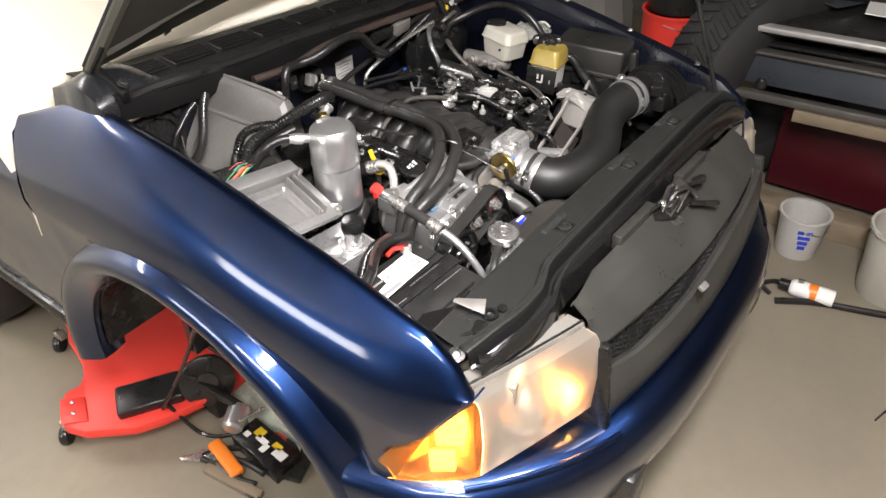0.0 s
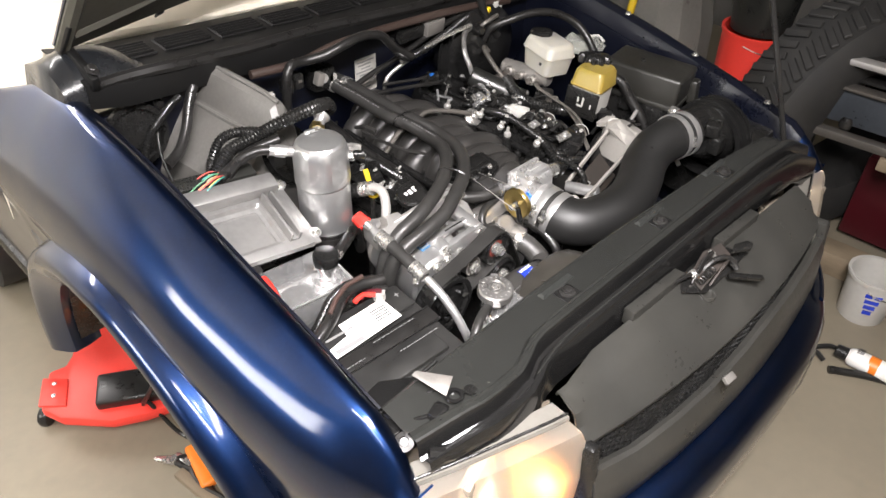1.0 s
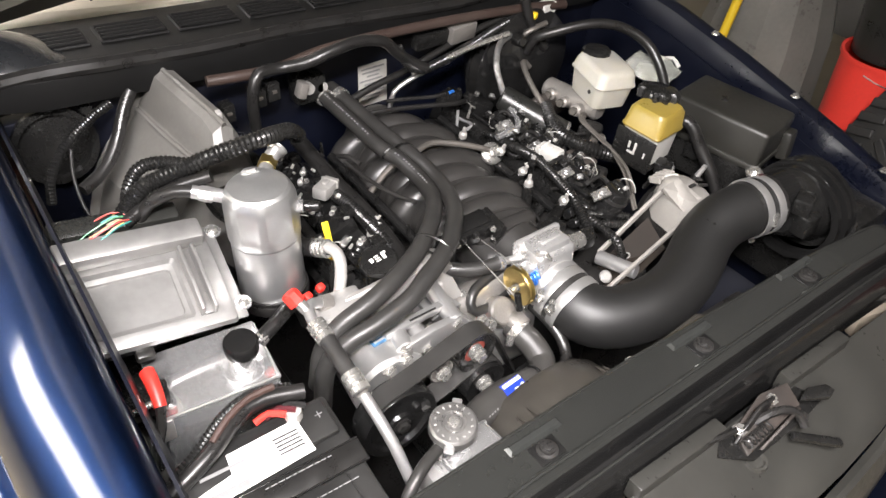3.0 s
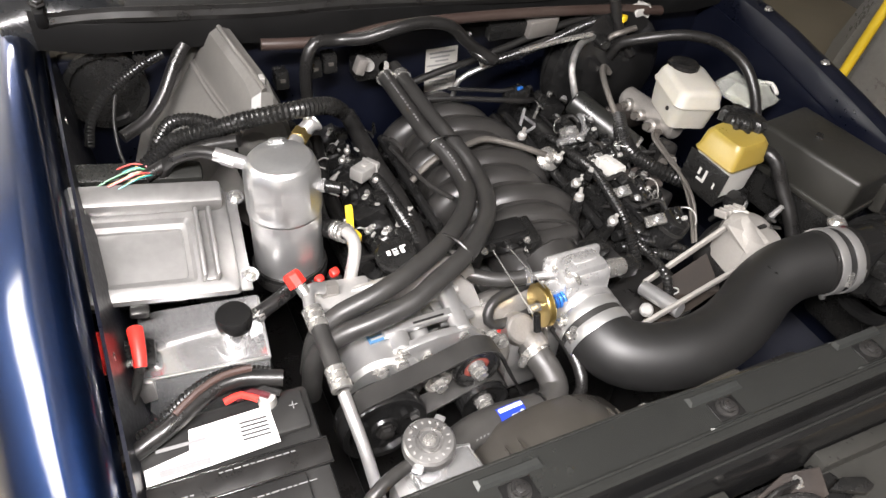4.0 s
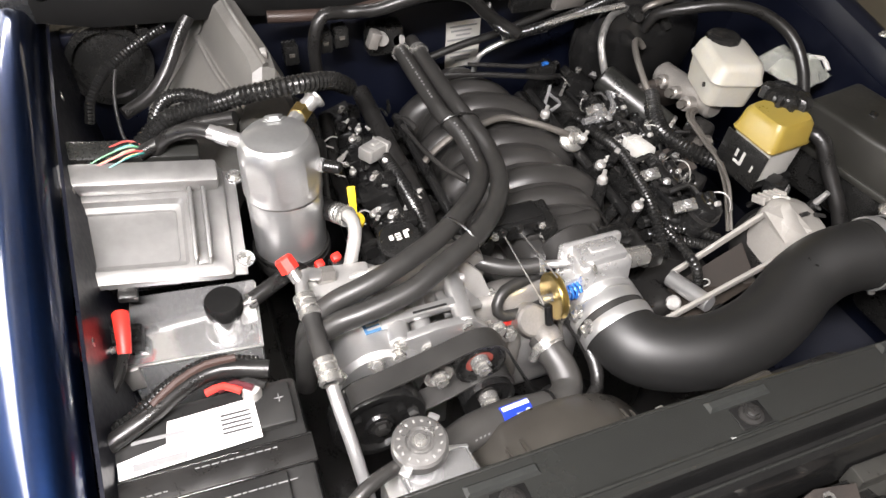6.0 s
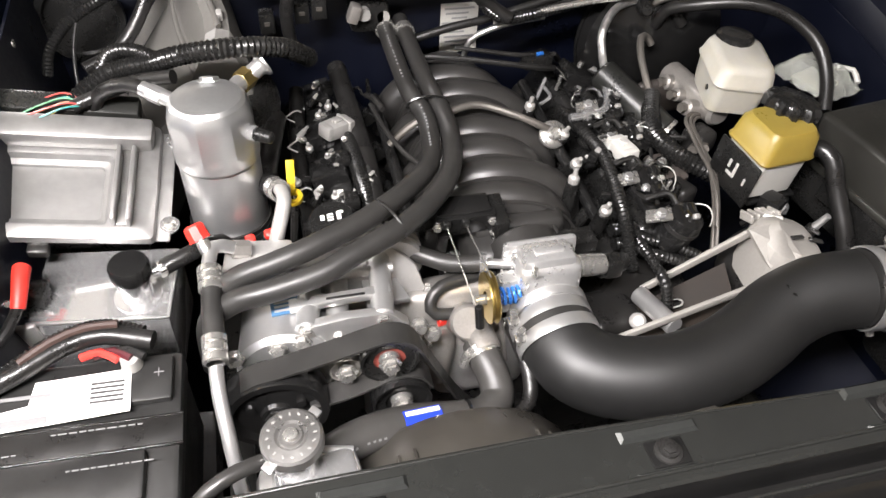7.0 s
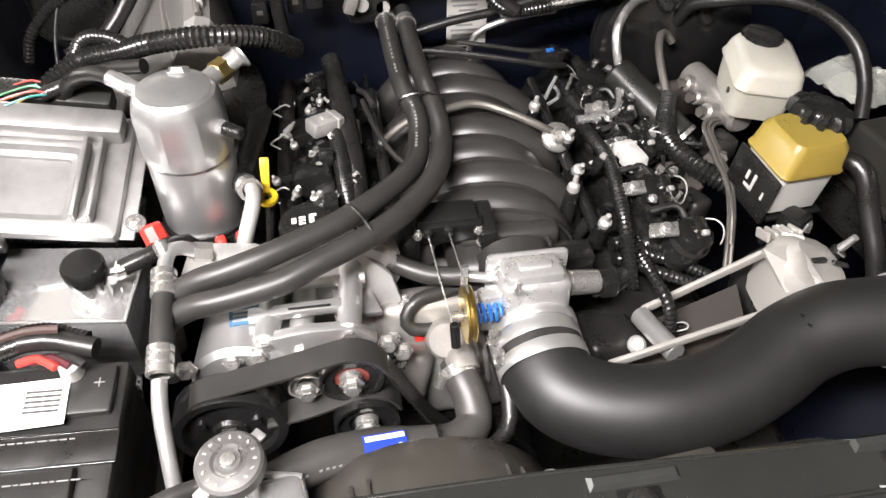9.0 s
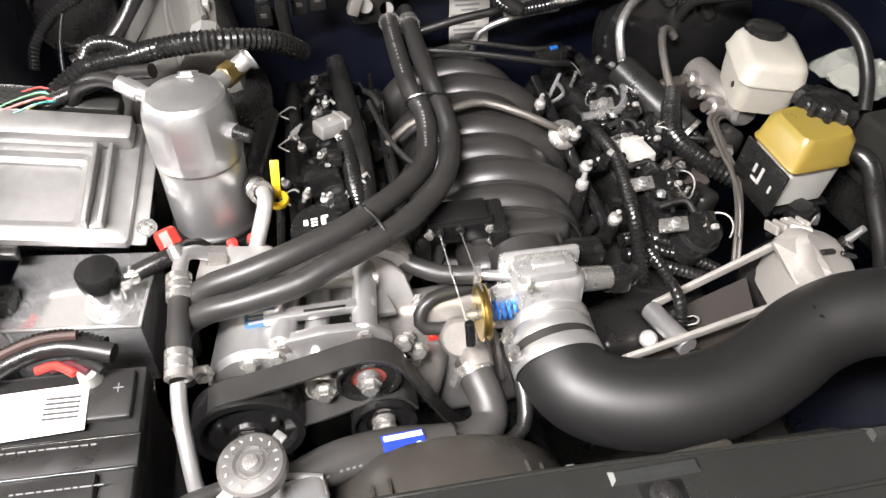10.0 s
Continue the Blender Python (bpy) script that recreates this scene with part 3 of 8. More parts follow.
for x in XS:
    u = x / 0.4
    back = -0.074 if x > -0.37 else -0.09
    front = -0.152 - 0.036 * (1 - u * u)
    zb, zf = 0.913 - 0.06 * x, 0.856 - 0.055 * x
    rows.append([(x, back + 0.002, zb - 0.007), (x, back, zb), (x, back - 0.006, zb), (x, back * 0.45 + front * 0.55, (zb * 0.5 + zf * 0.5) + 0.008), (x, front + 0.02, zf + 0.013), (x, front + 0.008, zf + 0.005), (x, front + 0.001, zf - 0.004), (x, front + 0.002, zf - 0.012)])
part("top_cover", thick(loft(rows), 0.003), GRILLE_GREY, grille, "broad dusty cover panel above the grille", 30)
rows = []
for x in XS:
    u = x / 0.4
    front = -0.156 - 0.036 * (1 - u * u)
    d = 0.05 * x
    top = 0.84 - mesh_height(x)
    rows.append([(x, front + 0.004, top - 0.004 - d), (x, front - 0.005, top - d), (x, front - 0.012, top - 0.004 - d), (x, front - 0.022, top - 0.03 - d), (x, front - 0.03, 0.72 - d), (x, front - 0.026, 0.69 - d), (x, front - 0.01, 0.672 - d)])
part("lower_lip", thick(loft(rows), 0.003), GRILLE_GREY, grille, "grey lower grille lip")
rows = [[(x, -0.15 - 0.036 * (1 - (x / 0.4) ** 2) + 0.028, z - 0.05 * x) for z in (0.845, 0.745)] for x in XS]
part("backing", loft(rows), PLASTIC, grille)
bm = bmesh.new()
for i in range(54):
    for j in range(7):
        x = -0.375 + i * 0.0142
        z = 0.828 - 0.05 * x - j * 0.0125 - (0.006 if i % 2 else 0)
        y = -0.144 - 0.036 * (1 - (x / 0.4) ** 2)
        ring = [(x + 0.0095 * math.cos(k * math.pi / 3), y, z + 0.0072 * math.sin(k * math.pi / 3)) for k in range(6)]
        inn = [(x + 0.0083 * math.cos(k * math.pi / 3), y + 0.0005, z + 0.0061 * math.sin(k * math.pi / 3)) for k in range(6)]
        deep = [(a, b + 0.007, c) for a, b, c in inn]
        vs = [[bm.verts.new(p) for p in r] for r in (ring, inn, deep)]
        for p, q in zip(vs, vs[1:]):
            for k in range(6):
                bm.faces.new((p[k], p[(k + 1) % 6], q[(k + 1) % 6], q[k]))
tagged(part("honeycomb_mesh", bm, PLASTIC, grille, "black honeycomb grille mesh", 0), kind="stuff")
part("end_cap", box(0.022, 0.1, 0.2, pose(-0.402, -0.128, 0.775, -6, 0, 0), 0.008), PLASTIC, grille)
part("end_cap", box(0.022, 0.1, 0.2, pose(0.425, -0.125, 0.735, -6, 0, 0), 0.008), GRILLE_GREY, grille)
part("clip", box(0.026, 0.014, 0.009, pose(-0.085, -0.215, 0.812, 30, 4, -4), 0.002), PUMP, grille, "bright bent clip on the mesh")
for a, b in ((-0.2, -0.045), (0.09, 0.235)):
    c = (a + b) / 2
    part("raised_rib", box(b - a, 0.02, 0.03, pose(c, -0.071, 0.915 - 0.06 * c, 0, 3.4, 0), 0.003), GRILLE_GREY, grille)
# hood latch set into an opening of the cover
latch = thing("hood_latch", (0.03, -0.1, 0.885), "rusty black hood latch in the opening of the grille cover", "latch")
LM = pose(0.0, -0.1, 0.906, 4, 3.4, 2)
part("opening_panel", plate([(-0.075, 0.008), (-0.04, -0.02), (0.075, -0.022), (0.12, -0.018), (0.1, 0.03), (-0.04, 0.032)], 0.003, LM @ pose(0, 0, 0.002), 0.001), PLASTIC, latch, "dark opening in the cover")
part("base_plate", plate([(-0.055, -0.012), (0.06, -0.016), (0.075, 0.012), (0.03, 0.026), (-0.04, 0.018)], 0.006, LM @ pose(0.01, 0.004, 0.008, 5, -6, 4), 0.0015), RUSTY, latch, "rusty folded latch plate")
part("side_cheek", plate([(-0.045, 0), (0.05, 0), (0.04, 0.022), (0.0, 0.03), (-0.03, 0.016)], 0.004, LM @ pose(0.0, 0.012, 0.008, 80, 0, 4), 0.001), IRON, latch)
part("side_cheek", plate([(-0.035, 0), (0.06, 0), (0.05, 0.016), (0.01, 0.024)], 0.004, LM @ pose(0.01, -0.012, 0.008, 95, 0, 4), 0.001), RUSTY, latch)
part("lever", plate([(-0.006, -0.004), (0.034, -0.006), (0.046, 0.004), (0.038, 0.014), (0.012, 0.012)], 0.008, LM @ pose(0.08, -0.004, 0.016, 4, -8, -30), 0.002), PLASTIC, latch, "black plastic release lever")
part("release_arm", box(0.07, 0.012, 0.008, LM @ pose(0.055, -0.048, 0.004, 0, 6, -38), 0.003), PLASTIC, latch, "black release arm")
part("hook", pipe([LM @ Vector(p) for p in ((0.0, 0.01, 0.012), (0.015, 0.004, 0.028), (0.035, -0.006, 0.032), (0.05, -0.018, 0.022), (0.05, -0.03, 0.012))], 0.0055, 8), IRON, latch)
part("spring", pipe([LM @ Vector((-0.045 + 0.0018 * i, -0.004 + 0.0065 * math.cos(i * 1.3), 0.02 + 0.0065 * math.sin(i * 1.3))) for i in range(30)], 0.0014, 5, 0.004), IRON, latch)
part("cable_end", pipe([LM @ Vector(p) for p in ((-0.02, 0.014, 0.016), (-0.06, 0.02, 0.02), (-0.09, 0.03, 0.012))], 0.004, 8), RUBBER, latch)
for x, y in ((-0.03, 0.014), (0.045, 0.018), (0.055, -0.02)):
    part("bolt", bolt(LM @ Vector((x, y, 0.016)), (0, 0, 1), 0.0065, 0.007), STEEL if y > 0 else IRON, latch)
part("boss", lathe([(0, 0), (0.016, 0), (0.014, 0.006), (0.011, 0.006), (0.009, 0.003), (0, 0.003)], pose(-0.03, -0.12, 0.899, 8), 18), GRILLE_GREY, grille)

# headlamps with turn signals
for side, drop in ((-1, 0.0), (1, 0.08)):
    lamp = part("headlamp", loft([[(side * 0.395, -0.075, z - drop) for z in (0.9, 0.8, 0.7)], [(side * 0.6, 0.0, z - drop) for z in (0.905, 0.8, 0.7)], [(side * 0.7, 0.09, z - drop) for z in (0.85, 0.8, 0.7)]]), LAMP_SHELL, truck, "clouded headlamp with a lit amber turn signal")
    fx = [0.41, 0.44, 0.49, 0.54, 0.59, 0.645]
    fy = [-0.148, -0.14, -0.124, -0.108, -0.091, -0.071]
    def lens_row(x, y, zt, zb, d=0.0):
        return [(side * x, y + 0.03, zt - drop + 0.004), (side * x, y + 0.006, zt - drop), (side * x, y - 0.002, zt - 0.012 - drop), (side * x, y - 0.008, (zt + zb) / 2 - drop), (side * x, y - 0.004, zb + 0.01 - drop), (side * x, y + 0.012, zb - drop)]
    lens = part("lens", thick(loft([lens_row(x, y, 0.9, 0.72) for x, y in zip(fx, fy)]), 0.003), LENS, lamp, "clouded clear headlamp lens")
    lens.visible_shadow = False
    amb = part("turn_signal_lens", thick(loft([lens_row(x, y, zt, zb) for x, y, zt, zb in ((0.647, -0.07, 0.9, 0.72), (0.665, -0.05, 0.882, 0.716), (0.685, -0.025, 0.85, 0.712), (0.71, 0.015, 0.79, 0.71), (0.728, 0.045, 0.74, 0.71))]), 0.003), AMBER, lamp, "glowing amber turn signal lens")
    amb.visible_shadow = False
    if side < 0:
        part("bulb", box(0.046, 0.012, 0.062, pose(-0.663, -0.028, 0.828, 0, 0, -55), 0.005), BULB, lamp, "lit amber upper lamp chamber")
        part("bulb", box(0.042, 0.012, 0.046, pose(-0.672, -0.018, 0.758, 0, 0, -55), 0.005), BULB, lamp, "lit amber lower lamp chamber")
        part("marker_bulb", lathe([(0, -0.02), (0.012, -0.016), (0.016, 0.0), (0.012, 0.02), (0, 0.025)], pose(-0.424, -0.108, 0.748), 12), MARKER, lamp, "lit amber bulb")
    part("signal_housing", thick(loft([[(side * 0.648, 0.03, z - drop), (side * 0.68, 0.045, z - drop), (side * 0.715, 0.075, z - drop)] for z in (0.715, 0.8, 0.88)]), 0.003), WHITE_PL, lamp, "pale shell behind the turn signal")
    part("reflector", lathe([(0.006, 0.05), (0.03, 0.035), (0.05, 0.012), (0.058, -0.005), (0.06, -0.006)], pose(side * 0.51, -0.07, 0.77 - drop, 80, 0, side * 15), 24), CHROME, lamp, "chrome headlamp reflector")
    for u in (0.0, 0.33, 0.66, 1.0):
        part("reflector_facet", box(0.05, 0.012, 0.02, pose(side * (0.43 + 0.14 * u), -0.105 + 0.035 * u, 0.722 - drop, -50, 0, -side * 18), 0.003), CHROME, lamp)
    part("reflector_hood", box(0.19, 0.02, 0.05, pose(side * 0.5, -0.06, 0.875 - drop, 0, 0, -side * 18), 0.006), LAMP_SHELL, lamp)
    part("headlamp_bulb", rod((side * 0.51, -0.055, 0.775 - drop), (side * 0.51, -0.085, 0.77 - drop), 0.01, 0.007, 12, None, 0.003), WHITE_PL, lamp)
    part("divider", box(0.005, 0.1, 0.17, pose(side * 0.644, -0.012, 0.806 - drop), 0.002), PLASTIC_GREY, lamp)
    rows = [[(side * x, y + 0.028, 0.906 - drop), (side * x, y + 0.03, 0.913 - drop), (side * x, y + 0.06, 0.916 - drop), (side * x, y + 0.066, 0.9 - drop), (side * x, y + 0.07, 0.8 - drop)] for x, y in zip(fx + [0.66], fy + [-0.062])]
    part("top_trim", thick(loft(rows), 0.002), LAMP_TRIM, lamp, "grey trim strip along the headlamp's top")
    part("trim_ridge", pipe([(side * x, y + 0.034, 0.9155 - drop) for x, y in zip(fx, fy)], 0.0022, 8, 0.03), PLASTIC, lamp)
    part("bulb_housing", box(0.1, 0.05, 0.05, pose(side * 0.47, -0.045, 0.85 - drop, 0, 0, side * 15), 0.008), PLASTIC_GREY, lamp)

# front bumper and its wrapped ends
rows = []
for k in range(33):
    x = -0.76 + k / 32 * 1.52
    u = abs(x) / 0.76
    y = -0.275 + 0.30 * u ** 3.2 + 0.12 * max(0, u - 0.93) / 0.07
    d = 0.045 * max(0, x)
    low = 0.014 * min(1.0, max(0.0, (abs(x) - 0.4) / 0.02))
    top = 0.7 - d - low
    rows.append([(x * 0.93, y + 0.11, top - 0.008), (x * 0.955, y + 0.062, top), (x * 0.97, y + 0.044, top - 0.001), (x * 0.985, y + 0.026, top - 0.008), (x * 0.995, y + 0.011, top - 0.022), (x, y + 0.002, top - 0.044), (x, y, 0.61 - d), (x, y + 0.006, 0.55 - d), (x * 0.985, y + 0.03, 0.47 - d), (x * 0.95, y + 0.07, 0.42 - d)])
bump = part("front_bumper", thick(loft(rows), 0.004), PAINT, truck, "glossy blue wrap-round front bumper", 40)

for side in (-1, 1):
    pts = []
    for k in range(9):
        x = 0.41 + 0.26 * k / 8
        u = x / 0.76
        pts.append((side * x * 0.985, -0.275 + 0.30 * u ** 3.2 + 0.022, 0.69 - 0.045 * max(0, side * x)))
    part("rub_strip", pipe(pts, 0.006, 8, 0.03, flat=0.7), PAINT, bump, "raised edge of the bumper below the lamp")

# cowl vent panel below the windshield, its slats and rubber lip
def cz(x):
    return 1.104 - 0.07 * x


rows = []
for k in range(19):
    x = -0.615 + k / 18 * 1.23
    z = cz(x) + (0.012 if abs(x) > 0.56 else 0)
    rows.append([(x, 0.768, z - 0.045), (x, 0.762, z - 0.02), (x, 0.764, z), (x, 0.774, z + 0.008), (x, 0.786, z + 0.005), (x, 0.796, z + 0.006), (x, 0.85, z + 0.01), (x, 0.9, z + 0.013), (x, 0.93, z + 0.012)])
cowl = part("cowl_panel", thick(loft(rows), 0.003), COWL, truck, "dusty black plastic cowl panel with vent slats", 30)
part("cowl_seal", pipe([(x, 0.77 + 0.004 * math.sin(x * 31), cz(x) + 0.008 + 0.003 * math.sin(x * 23)) for x in (-0.6, -0.55, -0.5, -0.45, -0.4, -0.3, -0.15, 0, 0.15, 0.3, 0.45, 0.58)], 0.011, 8, 0.03), RUBBER, cowl, "black rubber hood seal")
for g in range(9):
    x0 = -0.5 + g * 0.118
    m = pose(x0, 0.862, cz(x0) + 0.012, 4, 4, 0)
    part("vent_frame", box(0.104, 0.056, 0.005, m, 0.002, 1), COWL, cowl)
    for s in range(5):
        part("slat", box(0.096, 0.005, 0.006, m @ pose(0, -0.02 + s * 0.01, 0.0035, 35), 0.0012, 1), COWL, cowl)
for side in (-1, 1):
    z = cz(side * 0.6)
    part("hood_hinge", box(0.016, 0.1, 0.03, pose(side * 0.6, 0.8, z + 0.03, 20), 0.006), COWL, truck)
    part("hinge_arm", box(0.008, 0.12, 0.022, pose(side * 0.612, 0.81, z + 0.08, -42), 0.004), COWL, truck)
    part("hinge_bolt", bolt((side * 0.6, 0.757, z + 0.04), (-side * 0.3, -0.5, 0.8), 0.008, 0.008), IRON, truck)
    zz = cz(side * 0.668)
    rows = [[(side * 0.668, y, zz - 0.085) for y in (0.77, 0.766, 0.772, 0.79, 0.815, 0.845, 0.875, 0.9, 0.93)]]
    for k in range(9):
        x = 0.65 - 0.17 * k / 8
        b = math.sin(math.pi * min(1.0, (k + 1.2) / 8.5)) ** 0.8
        zz = cz(side * x)
        rows.append([(side * x, y, zz + h0 + h * b) for y, h0, h in ((0.77, -0.035, 0.0), (0.766, -0.018, 0.01), (0.772, -0.006, 0.02), (0.79, 0.0, 0.032), (0.815, 0.004, 0.042), (0.845, 0.006, 0.045), (0.875, 0.006, 0.034), (0.9, 0.004, 0.02), (0.93, 0.0, 0.008))])
    part("cowl_corner", thick(loft(rows), 0.004), COWL_DUST, truck, "dusty dark rounded cowl corner", 60)
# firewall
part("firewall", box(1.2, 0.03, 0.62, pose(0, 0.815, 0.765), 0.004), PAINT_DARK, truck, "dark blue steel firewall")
# added dark sheet hides the pale floor and stands in for deep shade
part("shade_sheet", box(1.12, 0.98, 0.02, pose(0, 0.34, 0.44), 0.004), IRON, truck, "dark sheet added below the engine for the bay's shade")
for x in (-0.36, 0.36):
    part("frame_rail", box(0.07, 1.7, 0.12, pose(x, 0.6, 0.5), 0.01), IRON, truck)
# windshield over a pale dash cover
part("windshield", thick(loft([[(x, 0.93 + 0.02 * abs(x), cz(x) + 0.01), (x, 1.25, 1.36), (x, 1.5, 1.55)] for x in (-0.6, -0.3, 0, 0.3, 0.6)]), 0.005), WINDSHIELD, truck, "windshield under a pale cloth cover")
rows = []
for x, fall in [(-0.745, 0.24), (-0.735, 0.11), (-0.715, 0.06), (-0.69, 0.03), (-0.66, 0.01)] + [(i * 0.1 - 0.6, 0.0) for i in range(13)]:
    y0 = 0.935 + 0.02 * abs(x) + min(0.07, max(0.0, (-0.63 - x) * 1.2))
    rows.append([(x, y0 + 0.001, cz(x) - 0.1 - fall), (x, y0, cz(x) + 0.022 - fall + 0.004 * math.sin(x * 23)), (x, 1.08, 1.262 - fall + 0.006 * math.sin(x * 14)), (x, 1.27, 1.42 - fall), (x, 1.53, 1.59 - fall)])
part("windshield_cover", thick(loft(rows), 0.003), CREAM, truck, "cream cloth cover draped over the windshield")
part("wiper_arm", pipe([(0.45, 0.92, 1.1), (0.25, 0.95, 1.155), (0.05, 0.975, 1.195), (-0.15, 1.0, 1.23)], 0.009, 6, 0.03, flat=0.5), PLASTIC, truck)
roof = [[(x, 1.5, 1.55), (x, 1.6, 1.585), (x, 2.1, 1.6), (x, 2.35, 1.59)] for x in (-0.6, -0.3, 0, 0.3, 0.6)]
part("roof", thick(loft(roof), 0.01), PAINT, truck)
part("rear_wall", box(1.3, 0.05, 1.1, pose(0, 2.32, 1.05)), PAINT, truck)

# raised hood: skin, frame and liner
def hood_pt(x, s, up=0.0):
    u = abs(x) / 0.62
    y0, z0 = 0.84, 1.255 - 0.055 * u ** 1.3
    return (x, y0 - 0.737 * s - 0.676 * up, z0 + 0.676 * s - 0.737 * up)


rows = [[hood_pt(x, s, -0.03 + 0.02 * (abs(x) / 0.62) ** 3) for x in [i * 0.062 - 0.62 for i in range(21)]] for s in (0, 0.02, 0.3, 0.7, 1.0, 1.08)]
hood = part("hood", thick(loft(rows), 0.004), PAINT, truck, "raised blue hood with a bare grey underside")
rows = [[hood_pt(x, s, 0.0) for x in [i * 0.06 - 0.6 for i in range(21)]] for s in (0.01, 0.08, 0.5, 1.0)]
part("hood_liner", thick(loft(rows), 0.01), HOODMAT, hood, "drab grey hood underside")
for side in (-1, 1):
    part("hood_rim", pipe([hood_pt(side * 0.605, s, 0.0) for s in (0.0, 0.3, 0.7, 1.05)], 0.014, 8, 0.05), HOODMAT, hood)
part("hood_brace", pipe([hood_pt(-0.6, 0.06), hood_pt(-0.3, 0.09, 0.0), hood_pt(0.3, 0.09, 0.0), hood_pt(0.6, 0.06)], 0.016, 8, 0.05), HOODMAT, hood)
part("torn_tab", plate([(-0.01, 0), (0.012, 0.002), (0.006, 0.03), (-0.004, 0.034)], 0.003, Matrix.Translation(hood_pt(-0.42, -0.03)) @ pose(0, 0, 0, 120, 0, 20)), RUBBER, hood)
part("prop_rod", rod((0.60, 0.02, 0.86), (0.42, 0.28, 1.72), 0.006, seg=10), IRON, truck, "thin black hood prop rod")

# ---- the engine ----
EX = -0.03
engine = thing("engine", (EX, 0.45, 0.45), "V8 engine with a black ribbed intake manifold in the bay", "engine")
part("engine_block", box(0.36, 0.46, 0.3, pose(EX, 0.5, 0.66), 0.03), IRON, engine, "dark iron engine block")
for side in (-1, 1):
    cx = EX + side * 0.2
    tilt = side * 28
    head = part("cylinder_head", box(0.13, 0.46, 0.1, pose(EX + side * 0.17, 0.53, 0.81, 0, tilt, 0), 0.012), IRON, engine)
    part("valve_cover", box(0.1, 0.44, 0.065, pose(cx, 0.55, 0.872, 0, tilt, 0), 0.02, 3), PLASTIC, engine, "black ribbed valve cover")
    part("coil_rail", box(0.05, 0.4, 0.008, pose(cx + side * 0.004, 0.55, 0.915, 0, tilt * 0.7, 0), 0.002), BLACK_GLOSS, engine)
    for k in range(4):
        y = 0.42 + k * 0.087
        m = pose(cx + side * 0.006, y, 0.927, 0, tilt * 0.7, 0)
        coil = part("ignition_coil", box(0.05, 0.046, 0.028, m, 0.006), BLACK_GLOSS, engine, "glossy black ignition coil")
        part("plug", box(0.018, 0.022, 0.014, m @ pose(side * -0.024, 0.0, 0.014, 0, 20, 0), 0.003), PLASTIC, coil)
        part("coil_bolt", rod(m @ Vector((0.012, 0.02, 0.01)), m @ Vector((0.012, 0.02, 0.018)), 0.005, 0.0045, 6), STEEL, coil)
        part("plug_wire", pipe([m @ Vector((side * 0.02, 0.0, 0.0)), m @ Vector((side * 0.045, 0.01, -0.004)), m @ Vector((side * 0.06, 0.012, -0.05))], 0.0042, 8), RUBBER, coil)
def locating_pin(x, y, z, rx, ry, size):
    m = pose(x, y, z, rx, ry, 0) @ Matrix.Scale(size, 4)
    boot = part("pin_boot", rod(m @ Vector((0, 0, -0.034)), m @ Vector((0, 0, 0.002)), 0.0085 * size, 0.007 * size, 12, None, 0.002), PLASTIC, engine)
    part("pin", lathe([(0, 0.02), (0.0025, 0.019), (0.003, 0.011), (0.006, 0.0085), (0.0066, 0.003), (0.005, 0.0), (0, 0)], m, 12), ALU_DULL, boot, "pale plastic locating pin")


for x, y, turn in ((0.181, 0.322, -20), (0.17, 0.4, -14), (0.18, 0.49, -10), (0.182, 0.57, -16)):
    m = pose(x, y, 0.924, 6, 18, turn) @ Matrix.Scale(1.4, 4)
    tw = part("coil_tower", lathe([(0, 0.019), (0.004, 0.019), (0.0055, 0.0165), (0.0125, 0.0165), (0.0155, 0.0145), (0.017, 0.008), (0.017, 0.0), (0.018, -0.003), (0.0165, -0.02), (0, -0.02)], m, 24), BLACK_GLOSS, engine, "glossy black round coil tower")
    part("tower_band", lathe([(0.0172, 0.001), (0.0182, 0.001), (0.0182, 0.0055), (0.0172, 0.0055)], m, 24), IRON, tw)
    part("tower_spout", box(0.011, 0.02, 0.012, m @ pose(0.002, 0.004, 0.014, 14, 0, 24), 0.003), BLACK_GLOSS, tw)
    part("spout_cap", box(0.006, 0.005, 0.005, m @ pose(0.004, -0.004, 0.0205, 20, 0, 24), 0.0015), ALU_DULL, tw)
    part("plated_bracket", plate([(-0.02, -0.006), (0.004, -0.008), (0.006, 0.005), (-0.017, 0.006)], 0.004, m @ pose(-0.02, -0.004, 0.01, 0, -24, 18), 0.001), STEEL, tw, "bright plated coil bracket")
    part("bracket_bolt", bolt(m @ Vector((-0.026, -0.008, 0.012)), m.to_3x3() @ Vector((-0.3, 0, 1)), 0.006, 0.007), ALU, tw)
    part("wire_bail", pipe([m @ Vector((0.008 + 0.0125 * math.cos(a), 0.014 * math.sin(a), 0.02 + 0.003 * math.sin(2 * a))) for a in ((-0.5, -0.1, 0.3, 0.7, 1.1, 1.5, 1.9) if y < 0.45 else (0.4, 0.9, 1.4, 1.9, 2.3))], 0.001, 6, 0.004), ALU_DULL, tw, "thin white wire bail")
    part("tower_lead", pipe([m @ Vector((-0.008, 0.01, 0.012)), m @ Vector((-0.02, 0.018, 0.016)), m @ Vector((-0.036, 0.014, 0.004))], 0.004, 8, 0.006), RUBBER, tw)
for x, y, rx, ry in ((0.084, 0.445, 30, 4), (0.068, 0.409, -4, 6), (0.086, 0.346, 18, 0), (0.066, 0.585, 8, 4), (0.09, 0.51, 20, 10)):
    locating_pin(x, y, 0.94, rx, ry, 1.2)
